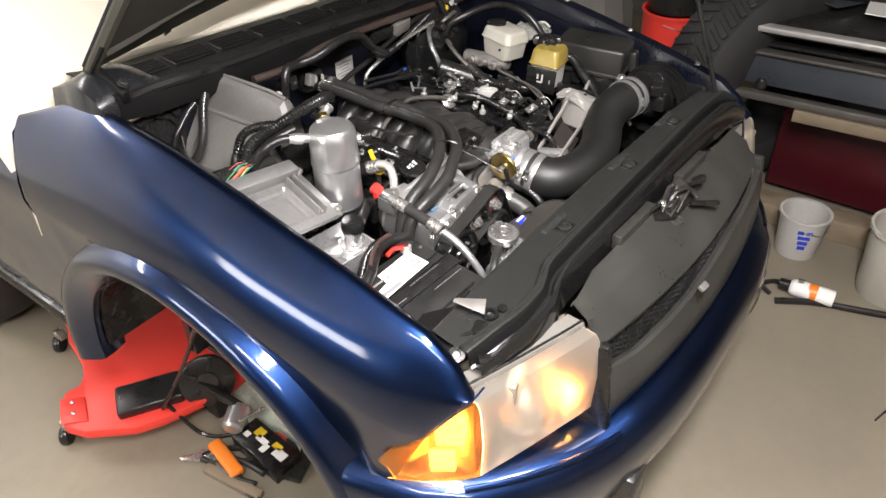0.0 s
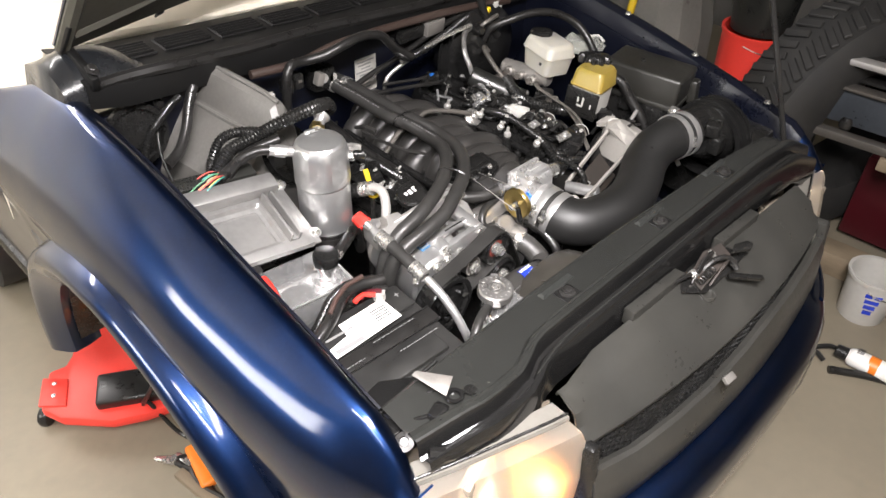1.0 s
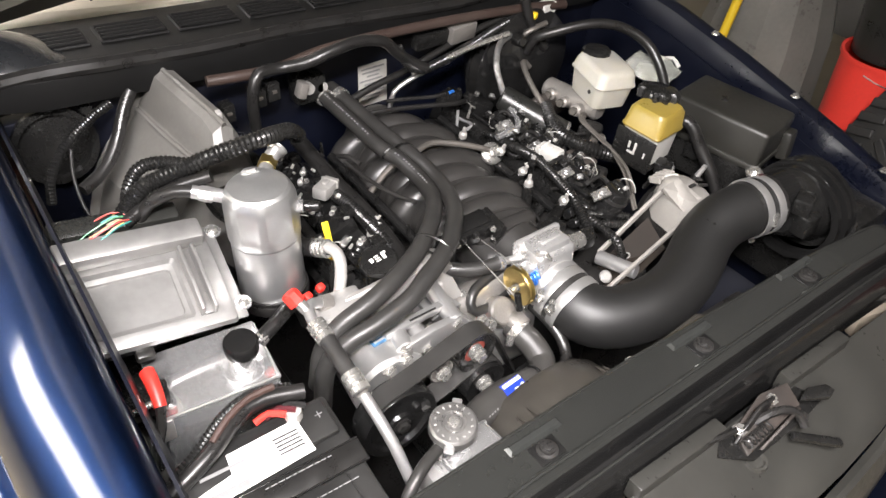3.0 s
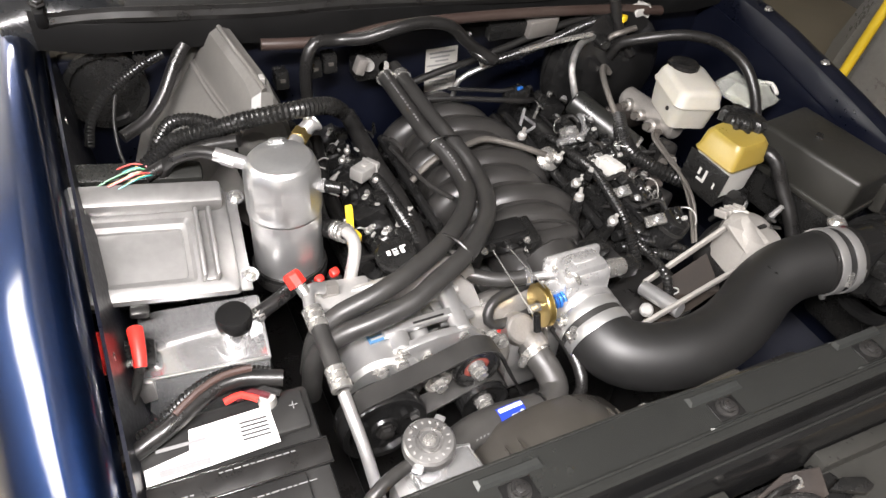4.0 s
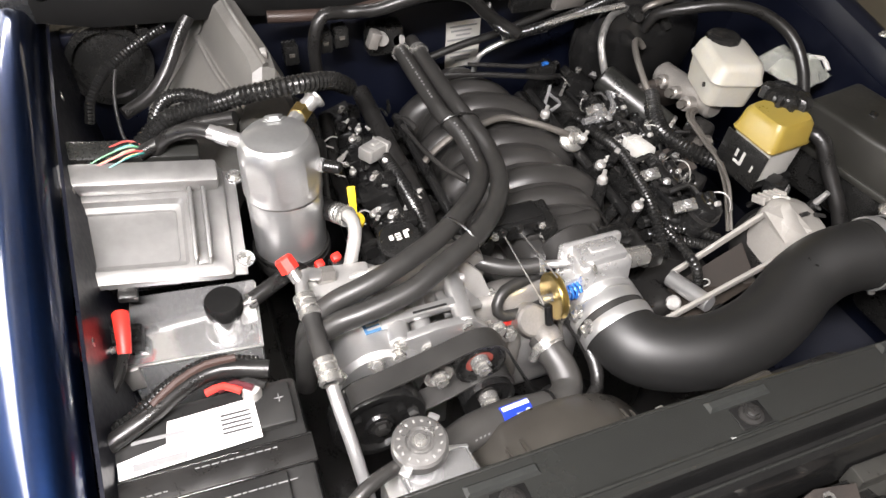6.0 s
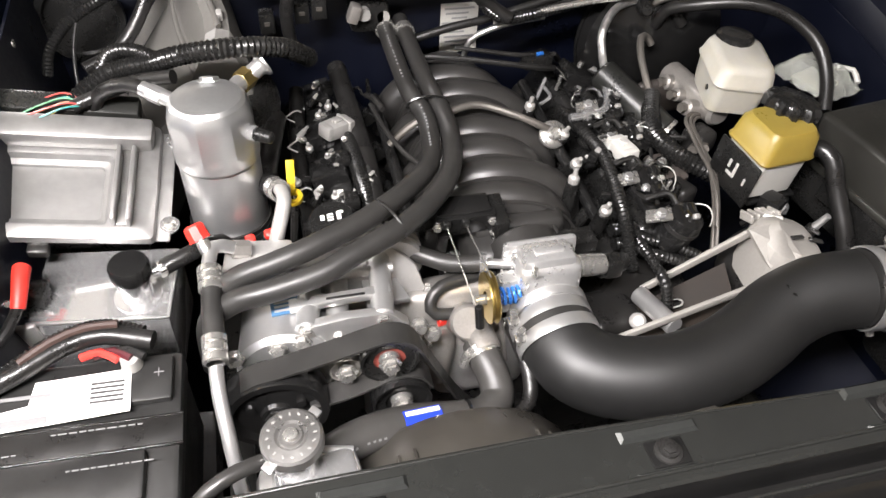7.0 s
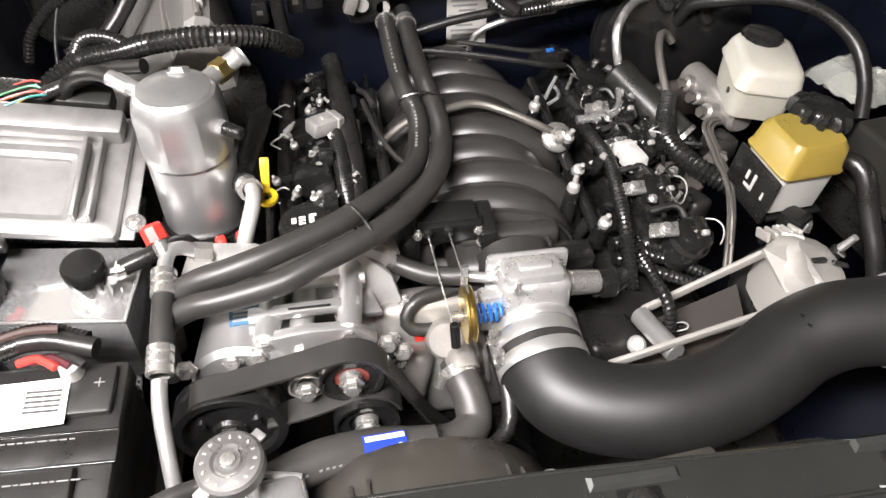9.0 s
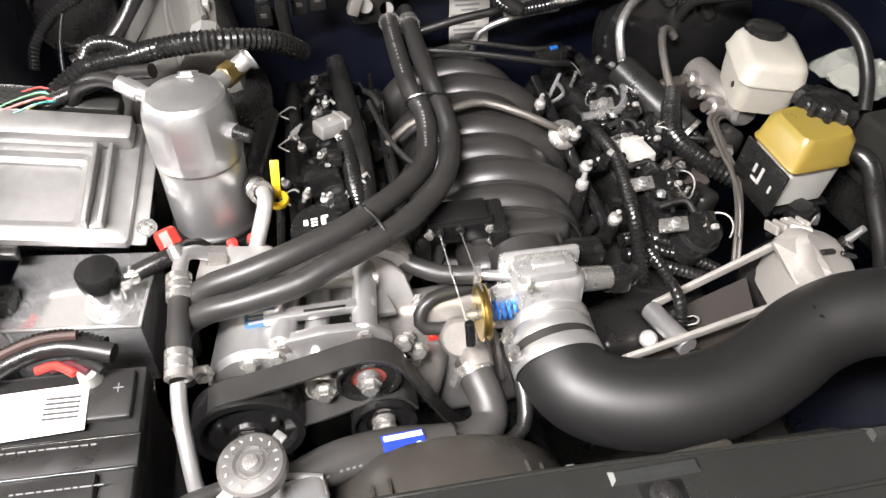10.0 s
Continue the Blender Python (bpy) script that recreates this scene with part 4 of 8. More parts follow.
for x, y, rx, ry in ((-0.233, 0.698, 14, -6), (-0.237, 0.625, 20, 10), (-0.221, 0.645, 10, 4), (-0.234, 0.525, 26, -12), (-0.257, 0.548, 14, -8), (-0.257, 0.455, 30, 6), (-0.236, 0.44, 10, -4), (-0.279, 0.479, 18, -14)):
    locating_pin(x, y, 0.936, rx, ry, 0.85)
for x, y in ((-0.271, 0.611), (-0.273, 0.541), (-0.275, 0.438)):
    part("wire_bail", pipe([(x + 0.012 * math.cos(a), y + 0.013 * math.sin(a), 0.95 + 0.003 * math.sin(2 * a)) for a in (0.5, 1.1, 1.7, 2.3, 2.9, 3.5, 4.1, 4.7)], 0.0012, 6, 0.004), ALU_DULL, engine, "thin pale wire bail")


def ribbed_loom(pts, r, parent):
    return part("wire_loom", pipe(pts, r, 12, corrugated=r * 0.15, pitch=0.0055), PLASTIC, parent, "black ribbed wire loom")


ribbed_loom(((0.13, 0.58, 0.92), (0.125, 0.505, 0.942), (0.128, 0.457, 0.946), (0.122, 0.402, 0.942), (0.113, 0.342, 0.932), (0.11, 0.288, 0.89)), 0.009, engine)
ribbed_loom(((-0.203, 0.62, 0.925), (-0.203, 0.559, 0.938), (-0.2, 0.487, 0.94), (-0.197, 0.423, 0.93), (-0.19, 0.37, 0.9)), 0.011, engine)
for pts in (((0.125, 0.345, 0.91), (0.145, 0.324, 0.905), (0.172, 0.315, 0.9), (0.208, 0.301, 0.886)), ((0.118, 0.33, 0.9), (0.13, 0.313, 0.9), (0.158, 0.297, 0.897), (0.189, 0.29, 0.886)), ((0.13, 0.325, 0.905), (0.136, 0.295, 0.9), (0.145, 0.265, 0.885), (0.15, 0.25, 0.85))):
    ribbed_loom(pts, 0.0075, engine)
part("valley_cover", box(0.16, 0.42, 0.03, pose(EX, 0.52, 0.83), 0.008), ALU_CAST, engine)

# intake manifold with arched runners
man = part("intake_manifold", box(0.13, 0.4, 0.07, pose(EX + 0.005, 0.51, 0.895, 1.5), 0.025, 3), INTAKE, engine, "black nylon intake manifold with arched ribbed runners")
for k in range(1, 8):
    y = 0.352 + k * 0.0475
    top = 0.935 + 0.006 * k / 7 + (0.012 if k < 1 else 0)
    right = k % 2 == 0
    w0, w1 = (0.098, 0.07) if right else (0.07, 0.098)
    pts = []
    for a in range(0, 181, 15):
        c, s = math.cos(radians(a)), math.sin(radians(a))
        w = w0 if c > 0 else w1
        pts.append((EX + 0.004 + c * w, y - 0.012 * c, 0.852 + (top - 0.852) * s ** 0.7))
    part("runner", pipe(pts, 0.026, 14, 0.01, flat=1.0), INTAKE, man)
rows = []
for k in range(12):
    y = 0.375 + k * 0.0302
    rows.append([(EX + 0.004 + math.cos(radians(a)) * 0.094, y - 0.012 * math.cos(radians(a)), 0.852 + (0.952 + 0.006 * k / 11 - 0.852) * math.sin(radians(a)) ** 0.7) for a in range(0, 181, 12)])
part("runner_shell", thick(loft(rows), 0.003), INTAKE, man, "shallow web between the runners")
part("front_snout", rod((EX + 0.008, 0.345, 0.90), (EX + 0.012, 0.29, 0.895), 0.05, 0.046, 24, None, 0.006), INTAKE, man)
part("rear_cap", lathe([(0, 0), (0.06, 0), (0.065, 0.01), (0.06, 0.025), (0.03, 0.03), (0, 0.03)], pose(EX, 0.715, 0.9, -90), 20), INTAKE, man)
part("mount_bracket", box(0.08, 0.03, 0.03, pose(EX + 0.06, 0.33, 0.91), 0.004), PLASTIC, man)
part("front_wall", box(0.12, 0.03, 0.075, pose(EX + 0.01, 0.365, 0.9, 4), 0.012, 3), INTAKE, man)
for dx in (-0.04, 0.0, 0.04):
    part("wall_rib", box(0.004, 0.02, 0.06, pose(EX + 0.012 + dx, 0.347, 0.9, 4), 0.001), INTAKE, man)

# fuel rails, crossover tube, regulator and braided line
for side in (-1, 1):
    x = EX + side * 0.118
    rail = part("fuel_rail", rod((x, 0.36, 0.915), (x, 0.68, 0.925), 0.008, seg=12), BLACK_GLOSS, engine)
    for k in range(4):
        y = 0.39 + k * 0.09
        part("injector", rod((x, y, 0.908), (x - side * 0.022, y, 0.868), 0.0085, 0.007, 12, None, 0.002), PLASTIC, rail)
        part("injector_plug", box(0.02, 0.018, 0.022, pose(x + side * 0.014, y + 0.005, 0.902, 0, side * 40, 0), 0.003), PLASTIC, rail)
        if side < 0:
            part("rail_stud", rod((x + side * 0.004, y + 0.045, 0.92), (x + side * 0.006, y + 0.043, 0.943), 0.004, 0.0025, 8), PLASTIC, rail)
part("fuel_crossover", pipe([(-0.148, 0.55, 0.93), (-0.11, 0.553, 0.96), (-0.06, 0.552, 0.974), (-0.02, 0.556, 0.976), (0.03, 0.535, 0.966), (0.06, 0.522, 0.955), (0.08, 0.52, 0.945)], 0.0052, 10), BRAKE_PIPE, engine, "dark plated fuel crossover tube")
part("pressure_regulator", lathe([(0, 0), (0.0145, 0), (0.016, 0.003), (0.016, 0.007), (0.013, 0.01), (0.008, 0.011), (0.008, 0.017), (0.0055, 0.019), (0.0055, 0.016), (0, 0.016)], aim((0.08, 0.523, 0.935), (0.068, 0.42, 1.05)) @ Matrix.Scale(1.25, 4), 24), STEEL, engine, "zinc plated fuel pressure regulator")
part("braided_fuel_line", pipe([(0.199, 0.626, 0.954), (0.2, 0.634, 0.965), (0.195, 0.64, 0.985), (0.198, 0.66, 1.015), (0.23, 0.69, 1.035), (0.285, 0.715, 1.035), (0.33, 0.75, 1.03)], 0.0062, 10, 0.008), BRAID, engine, "braided steel fuel line")
part("line_elbow", pipe([(0.201, 0.632, 0.955), (0.187, 0.585, 0.948), (0.176, 0.562, 0.947), (0.159, 0.549, 0.946), (0.115, 0.548, 0.944)], 0.006, 10), ALU_POL, engine)
part("line_nut", rod((0.152, 0.5485, 0.946), (0.136, 0.5485, 0.945), 0.0085, 0.0085, 6), ALU_POL, engine)
part("line_nut", rod((0.196, 0.612, 0.952), (0.2, 0.63, 0.956), 0.009, 0.0085, 6), ALU_POL, engine)

# throttle body, cable wheel and bracket
tb = thing("throttle_body", (EX + 0.012, 0.25, 0.83), "polished cast throttle body with a gold cable wheel", "throttle body")
part("body", box(0.076, 0.05, 0.09, pose(-0.018, 0.268, 0.914, -4), 0.012, 3), ALU_THROTTLE, tb)
part("top_boss", box(0.062, 0.036, 0.022, pose(-0.02, 0.27, 0.957, -4, 0, 0), 0.005), ALU_THROTTLE, tb)
part("raised_pad", box(0.035, 0.01, 0.005, pose(-0.018, 0.27, 0.969, -4), 0.0015), ALU_THROTTLE, tb)
part("bore", rod((-0.017, 0.255, 0.889), (-0.016, 0.205, 0.887), 0.044, 0.044, 32, None, 0.003), ALU, tb)
part("mount_flange", box(0.09, 0.012, 0.1, pose(-0.018, 0.292, 0.912, -4), 0.006, 2), ALU_THROTTLE, tb)
part("side_ear", box(0.03, 0.022, 0.05, pose(-0.062, 0.262, 0.918, -4, 0, 6), 0.006, 2), ALU_THROTTLE, tb)
part("bore_ring", lathe([(0.043, -0.006), (0.0485, -0.006), (0.0485, 0.004), (0.046, 0.008), (0.043, 0.008)], aim((-0.017, 0.245, 0.889), (-0.016, 0.2, 0.887)), 36), ALU, tb)
for bx, bz in ((-0.05, 0.95), (0.014, 0.95), (-0.06, 0.885)):
    part("flange_bolt", bolt((bx, 0.284, bz), (0, -1, 0.1), 0.005, 0.007), STEEL, tb)
part("idle_screw", rod((-0.04, 0.25, 0.962), (-0.046, 0.235, 0.966), 0.004, 0.003, 10), STEEL, tb)
part("air_motor", rod((0.02, 0.27, 0.935), (0.058, 0.272, 0.93), 0.014, 0.013, 18, None, 0.003), STEEL, tb)
part("sensor", box(0.022, 0.024, 0.024, pose(0.068, 0.272, 0.925), 0.004), PLASTIC, tb)
part("vent_nipple", rod((-0.05, 0.285, 0.937), (-0.09, 0.297, 0.935), 0.006, 0.006, 12), ALU, tb)
part("hose_clip", lathe([(0.009, -0.004), (0.0125, -0.004), (0.0125, 0.004), (0.009, 0.004), (0.009, -0.004)], aim((-0.085, 0.296, 0.935), (-0.1, 0.299, 0.935)), 8), ALU_POL, tb)
wheel = part("cable_wheel", lathe([(0.008, -0.005), (0.029, -0.005), (0.03, -0.0035), (0.026, -0.001), (0.026, 0.001), (0.03, 0.0035), (0.029, 0.005), (0.008, 0.005)], pose(-0.09, 0.247, 0.93, 0, 90, 0), 30), GOLD_ZINC, tb, "gold zinc throttle cable wheel")
part("spring", pipe([(-0.082 + 0.00085 * i, 0.25 + 0.0095 * math.cos(i * 0.9), 0.926 + 0.0095 * math.sin(i * 0.9)) for i in range(32)], 0.0022, 6, 0.006), BLUE_ANOD, tb, "blue throttle return spring")
part("shaft", rod((-0.108, 0.247, 0.928), (-0.05, 0.25, 0.924), 0.006, seg=12), STEEL, tb)
part("cable_stop", rod((-0.107, 0.232, 0.935), (-0.106, 0.224, 0.908), 0.0052, 0.0052, 12, None, 0.001), BLACK_GLOSS, tb, "small black cable barrel")
for x0, x1, z1 in ((-0.117, -0.107, 0.925), (-0.094, -0.091, 0.962)):
    part("cable", pipe([(x0, 0.342, 0.955), ((x0 + x1) / 2, (0.589 if z1 > 0.94 else 0.57) / 2, (0.955 + z1) / 2), (x1, 0.247 if z1 > 0.94 else 0.228, z1)], 0.0009, 6), STEEL, tb, "thin bare throttle cable")
part("cable_bracket", box(0.075, 0.014, 0.032, pose(-0.093, 0.355, 0.948, 10), 0.003), BLACK_GLOSS, tb, "black throttle cable bracket")
part("bracket_top", box(0.068, 0.03, 0.006, pose(-0.094, 0.366, 0.965, 6), 0.002), BLACK_GLOSS, tb)
for x, z in ((-0.128, 0.953), (-0.06, 0.953), (-0.057, 0.935)):
    part("bracket_bolt", bolt((x, 0.346, z), (0, -1, 0.15), 0.004, 0.006), STEEL, tb)
for x in (-0.117, -0.094):
    part("cable_end", box(0.01, 0.018, 0.012, pose(x, 0.35, 0.957, 10), 0.003), PLASTIC, tb)
part("bracket_leg", box(0.02, 0.05, 0.06, pose(-0.05, 0.365, 0.93, 10), 0.004), PLASTIC, tb)
part("bracket_leg", box(0.02, 0.03, 0.06, pose(-0.135, 0.365, 0.925, 10), 0.004), PLASTIC, tb)

# coupler, band clamps and the big black intake tube
tube_thing = thing("intake_tube", (0.1, 0.12, 0.8), "thick satin black air intake tube with steel band clamps", "intake tube")
TUBE = [(-0.018, 0.225, 0.8885), (-0.015, 0.197, 0.885), (-0.002, 0.17, 0.881), (0.035, 0.147, 0.88), (0.09, 0.135, 0.884), (0.15, 0.141, 0.888), (0.2, 0.158, 0.895), (0.242, 0.176, 0.907), (0.285, 0.182, 0.921), (0.33, 0.176, 0.929), (0.368, 0.168, 0.932)]
part("tube", pipe(TUBE, 0.046, 36, 0.008), TUBE_BLACK, tube_thing, smooth=60)
part("coupler", lathe([(0.044, -0.02), (0.0467, -0.019), (0.0467, 0.019), (0.044, 0.02)], aim((-0.018, 0.216, 0.888), (-0.016, 0.18, 0.8835)), 36), RUBBER_GREY, tube_thing)
for p, q in (((-0.0182, 0.228, 0.8885), (-0.017, 0.2, 0.885)), ((-0.0168, 0.205, 0.886), (-0.0145, 0.175, 0.881))):
    m = aim(p, q)
    c = part("band_clamp", lathe([(0.0476, -0.0075), (0.0486, -0.0078), (0.049, -0.006), (0.049, 0.006), (0.0486, 0.0078), (0.0476, 0.0075)], m, 40), ALU, tube_thing, "worm-drive steel band clamp")
    part("clamp_screw", rod(Vector(p) + Vector((-0.047, -0.004, 0.018)), Vector(p) + Vector((-0.05, -0.004, 0.036)), 0.0055, 0.005, 8), STEEL, c)
    part("clamp_housing", box(0.01, 0.012, 0.014, Matrix.Translation(Vector(p) + Vector((-0.048, 0, 0.014))) @ pose(0, 0, 0, 0, -20, 0), 0.002), STEEL, c)
for x in (0.343, 0.367):
    c = part("band_clamp", lathe([(0.0476, -0.0065), (0.0496, -0.0068), (0.05, -0.005), (0.05, 0.005), (0.0496, 0.0068), (0.0476, 0.0065)], pose(x, 0.176 - 0.2 * (x - 0.33), 0.93, 0, 90, -10), 40), ALU, tube_thing, "worm-drive steel band clamp")
    part("clamp_screw", rod((x, 0.128, 0.948), (x, 0.124, 0.928), 0.006, seg=8), STEEL, c)
part("end_coupler", rod((0.33, 0.176, 0.929), (0.385, 0.168, 0.932), 0.0466, 0.0466, 36), RUBBER, tube_thing)
part("air_sensor", rod((0.38, 0.169, 0.932), (0.425, 0.164, 0.932), 0.043, 0.043, 28, None, 0.004), BLACK_GLOSS, tube_thing)
part("sensor_plug", box(0.04, 0.03, 0.03, pose(0.405, 0.118, 0.95, 0, 0, 20), 0.005), PLASTIC, tube_thing)
rng = random.Random(3)
for k in range(9):
    part("scuff", box(0.003 + 0.004 * rng.random(), 0.002, 0.0012, pose(0.234 + 0.02 * rng.random(), 0.164 + 0.016 * rng.random(), 0.9525, 0, -12, 360 * rng.random()), 0), PLASTIC, tube_thing)

# timing cover, water pump and its outlet
wp = part("water_pump", box(0.13, 0.06, 0.13, pose(-0.085, 0.285, 0.795), 0.025, 3), ALU_CAST, engine, "dull cast aluminium water pump")
part("casting", box(0.17, 0.05, 0.1, pose(-0.1, 0.295, 0.855, -24, 0, 4), 0.018, 3), PUMP, wp, "grey pump casting")
part("casting_arm", box(0.05, 0.05, 0.07, pose(-0.15, 0.262, 0.83, -20, 8, -20), 0.014, 3), PUMP, wp)
part("casting_rib", box(0.006, 0.05, 0.09, pose(-0.072, 0.275, 0.852, -24, 0, 12), 0.002), PUMP, wp)
for x, y, z in ((-0.165, 0.268, 0.878), (-0.055, 0.27, 0.89), (-0.15, 0.3, 0.9)):
    part("casting_bolt", bolt((x, y, z), (0, -0.8, 0.6), 0.006, 0.008), STEEL, wp)
part("pump_cap", rod((-0.11, 0.272, 0.868), (-0.112, 0.248, 0.89), 0.022, 0.021, 24, None, 0.003), PUMP, wp)
part("outlet", pipe([(-0.105, 0.275, 0.85), (-0.099, 0.25, 0.868), (-0.096, 0.225, 0.863)], 0.0185, 16), PUMP, wp)
part("pump_bolt", bolt((-0.16, 0.252, 0.86), (-0.2, -0.8, 0.5), 0.007, 0.009), STEEL, wp)
part("pump_bolt", bolt((-0.06, 0.262, 0.86), (0, -0.8, 0.5), 0.007, 0.009), STEEL, wp)
part("front_cover", box(0.26, 0.04, 0.2, pose(-0.1, 0.31, 0.74), 0.02, 3), ALU_CAST, engine)
part("coolant_stud", rod((-0.142, 0.31, 0.85), (-0.142, 0.312, 0.888), 0.012, 0.006, 14, None, 0.003), ALU_CAST, wp)
part("red_tag", box(0.03, 0.012, 0.012, pose(-0.128, 0.275, 0.872, 10, 0, 10), 0.003), RED, wp)

# oil filler, dipstick
oc = part("oil_cap", lathe([(0, 0), (0.021, 0), (0.0225, 0.004), (0.0225, 0.01), (0.02, 0.014), (0, 0.0145)], pose(-0.247, 0.371, 0.955, 12, -6, 0) @ Matrix.Diagonal((1.25, 1.25, 1, 1)), 24), PLASTIC, engine, "black oil filler cap with pale printed signs")
for dx, dy, sx, sy in ((-0.01, 0.003, 0.005, 0.007), (-0.001, 0.002, 0.007, 0.002), (-0.001, -0.002, 0.007, 0.002), (-0.001, 0.006, 0.007, 0.002), (0.009, 0.002, 0.005, 0.01), (0.011, 0.007, 0.007, 0.003)):
    part("printed_sign", box(sx, sy, 0.0008, pose(-0.247, 0.371, 0.955, 12, -6, 0) @ pose(dx, dy, 0.0148)), WHITE, oc)
part("oil_neck", rod((-0.245, 0.375, 0.9), (-0.247, 0.371, 0.956), 0.018, 0.018, 18), PLASTIC, engine)
dip = part("dipstick_handle", plate([(-0.0045, 0.0), (0.0045, 0.0), (0.0052, 0.03), (0.005, 0.04), (-0.005, 0.04), (-0.0052, 0.03)], 0.004, pose(-0.289, 0.432, 0.962, 62, 4, 0), 0.001), YELLOW, engine, "yellow flat dipstick handle")
part("dipstick_collar", lathe([(0.0055, 0), (0.0115, 0), (0.0125, 0.003), (0.0115, 0.007), (0.0055, 0.007), (0.0055, 0)], pose(-0.288, 0.428, 0.955, 14, 0, 0), 20), YELLOW, dip)
part("dipstick_tube", pipe([(-0.287, 0.43, 0.945), (-0.295, 0.425, 0.88), (-0.31, 0.42, 0.75)], 0.005, 8), IRON, engine)

# grey plug on the passenger coil rail and the pale ones opposite
def wire_plug(x, y, z, rz, ry, m, label):
    t = thing("wire_connector", (x, y, z), label, "connector")
    p = pose(x, y, z, 0, ry, rz)
    part("shell", box(0.04, 0.026, 0.02, p, 0.003), m, t)
    part("rib", box(0.004, 0.03, 0.022, p @ pose(0.01, 0, 0), 0.001), m, t)
    part("latch", box(0.014, 0.008, 0.006, p @ pose(-0.002, 0, 0.01), 0.0015), m, t)
    part("collar", box(0.012, 0.025, 0.02, p @ pose(-0.02, 0, 0), 0.003), m, t)
    part("tail", pipe([p @ Vector((0.017, 0, 0)), p @ Vector((0.03, 0.004, 0.002)), p @ Vector((0.05, 0.02, -0.02))], 0.0045, 8), RUBBER, t)
    return t


wire_plug(-0.214, 0.576, 0.95, 32, 6, ALU_DULL, "pale grey wire connector on the ignition coils")
wire_plug(0.153, 0.455, 0.952, 99, 4, WHITE_PL, "white wire connector above the ignition coils")
bp = wire_plug(0.11, 0.684, 0.962, 8, 0, PLASTIC, "black clipped wire connector with a blue latch behind the intake")
part("lock_tab", box(0.012, 0.006, 0.004, pose(0.111, 0.68, 0.974, 20, 0, 8), 0.001), BLUE_ANOD, bp, "blue latch")
wire_plug(0.3, 0.31, 0.925, 60, 30, WHITE_PL, "small white wire connector behind the alternator")

# ---- compressor, pulleys and belt ----
comp = thing("ac_compressor", (-0.31, 0.27, 0.78), "silver air conditioning compressor with a blue label", "compressor")
part("body", rod((-0.318, 0.225, 0.885), (-0.305, 0.36, 0.885), 0.055, 0.052, 32, None, 0.006), ALU, comp)
part("rear_head", rod((-0.305, 0.36, 0.885), (-0.302, 0.39, 0.885), 0.05, 0.04, 28, None, 0.005), ALU_CAST, comp)
part("label_plate", box(0.032, 0.028, 0.002, pose(-0.312, 0.272, 0.9405, 0, 0, 4), 0.0006), BLUE_GREY, comp, "blue grey printed label")
for k in range(4):
    part("print_bar", box(0.024, 0.003, 0.0006, pose(-0.312, 0.263 + 0.006 * k, 0.9418, 0, 0, 4)), ALU_DULL, comp)
part("port_block", box(0.075, 0.05, 0.03, pose(-0.335, 0.335, 0.945, 0, 0, -8), 0.006), ALU_CAST, comp)
part("pulley", lathe([(0.0, 0.004), (0.016, 0.004), (0.018, 0.0), (0.042, -0.002), (0.046, 0.004), (0.054, 0.004), (0.056, 0.0), (0.056, -0.026), (0.054, -0.03), (0.0, -0.03)], aim((-0.335, 0.186, 0.868), (-0.335, 0.0, 0.868)), 40), BLACK_GLOSS, comp, "glossy black compressor clutch pulley")
part("hub_nut", bolt((-0.335, 0.181, 0.868), (0, -1, 0), 0.009, 0.008), IRON, comp)
for k in range(3):
    a = k * 2.094 + 0.5
    part("clutch_rivet", rod((-0.335 + 0.03 * math.cos(a), 0.188, 0.868 + 0.03 * math.sin(a)), (-0.335 + 0.03 * math.cos(a), 0.182, 0.868 + 0.03 * math.sin(a)), 0.005, seg=10), BLACK_GLOSS, comp)

brk = thing("accessory_bracket", (-0.25, 0.28, 0.85), "machined aluminium accessory bracket with round posts", "bracket")
part("front_plate", plate([(-0.045, -0.012), (0.0, -0.006), (0.045, -0.008), (0.066, -0.03), (0.06, -0.05), (0.02, -0.04), (-0.05, -0.042)], 0.012, pose(-0.25, 0.243, 0.955, 90, 0, 0), 0.002), ALU, brk)
part("top_plate", plate([(-0.06, -0.005), (0.05, -0.002), (0.05, 0.01), (-0.06, 0.008)], 0.01, pose(-0.248, 0.262, 0.94), 0.0015), ALU, brk)
part("engraved_bar", box(0.042, 0.003, 0.0015, pose(-0.248, 0.262, 0.9506), 0.0005), IRON, brk)
part("gusset", plate([(0, 0), (0.05, 0.0), (0.03, 0.07), (0.0, 0.08)], 0.008, pose(-0.225, 0.27, 0.915, 0, 0, 0), 0.002), ALU, brk)
part("cast_plate", plate([(-0.085, -0.03), (-0.08, 0.03), (0.04, 0.042), (0.085, 0.0), (0.1, -0.045), (0.06, -0.075), (-0.04, -0.06)], 0.012, pose(-0.245, 0.325, 0.93, 68, 0, -4), 0.003), ALU_CAST, brk, "broad cast bracket plate")
part("plate_rib", rod((-0.3, 0.305, 0.94), (-0.19, 0.3, 0.945), 0.006, seg=12), ALU_CAST, brk)
part("ribbed_ring", lathe([(0.03, 0), (0.045, 0), (0.046, 0.006), (0.041, 0.008), (0.046, 0.01), (0.046, 0.016), (0.041, 0.018), (0.046, 0.02), (0.044, 0.03), (0.03, 0.032)], aim((-0.195, 0.325, 0.925), (-0.19, 0.39, 0.935)), 32), ALU_CAST, brk, "ribbed cast housing ring")
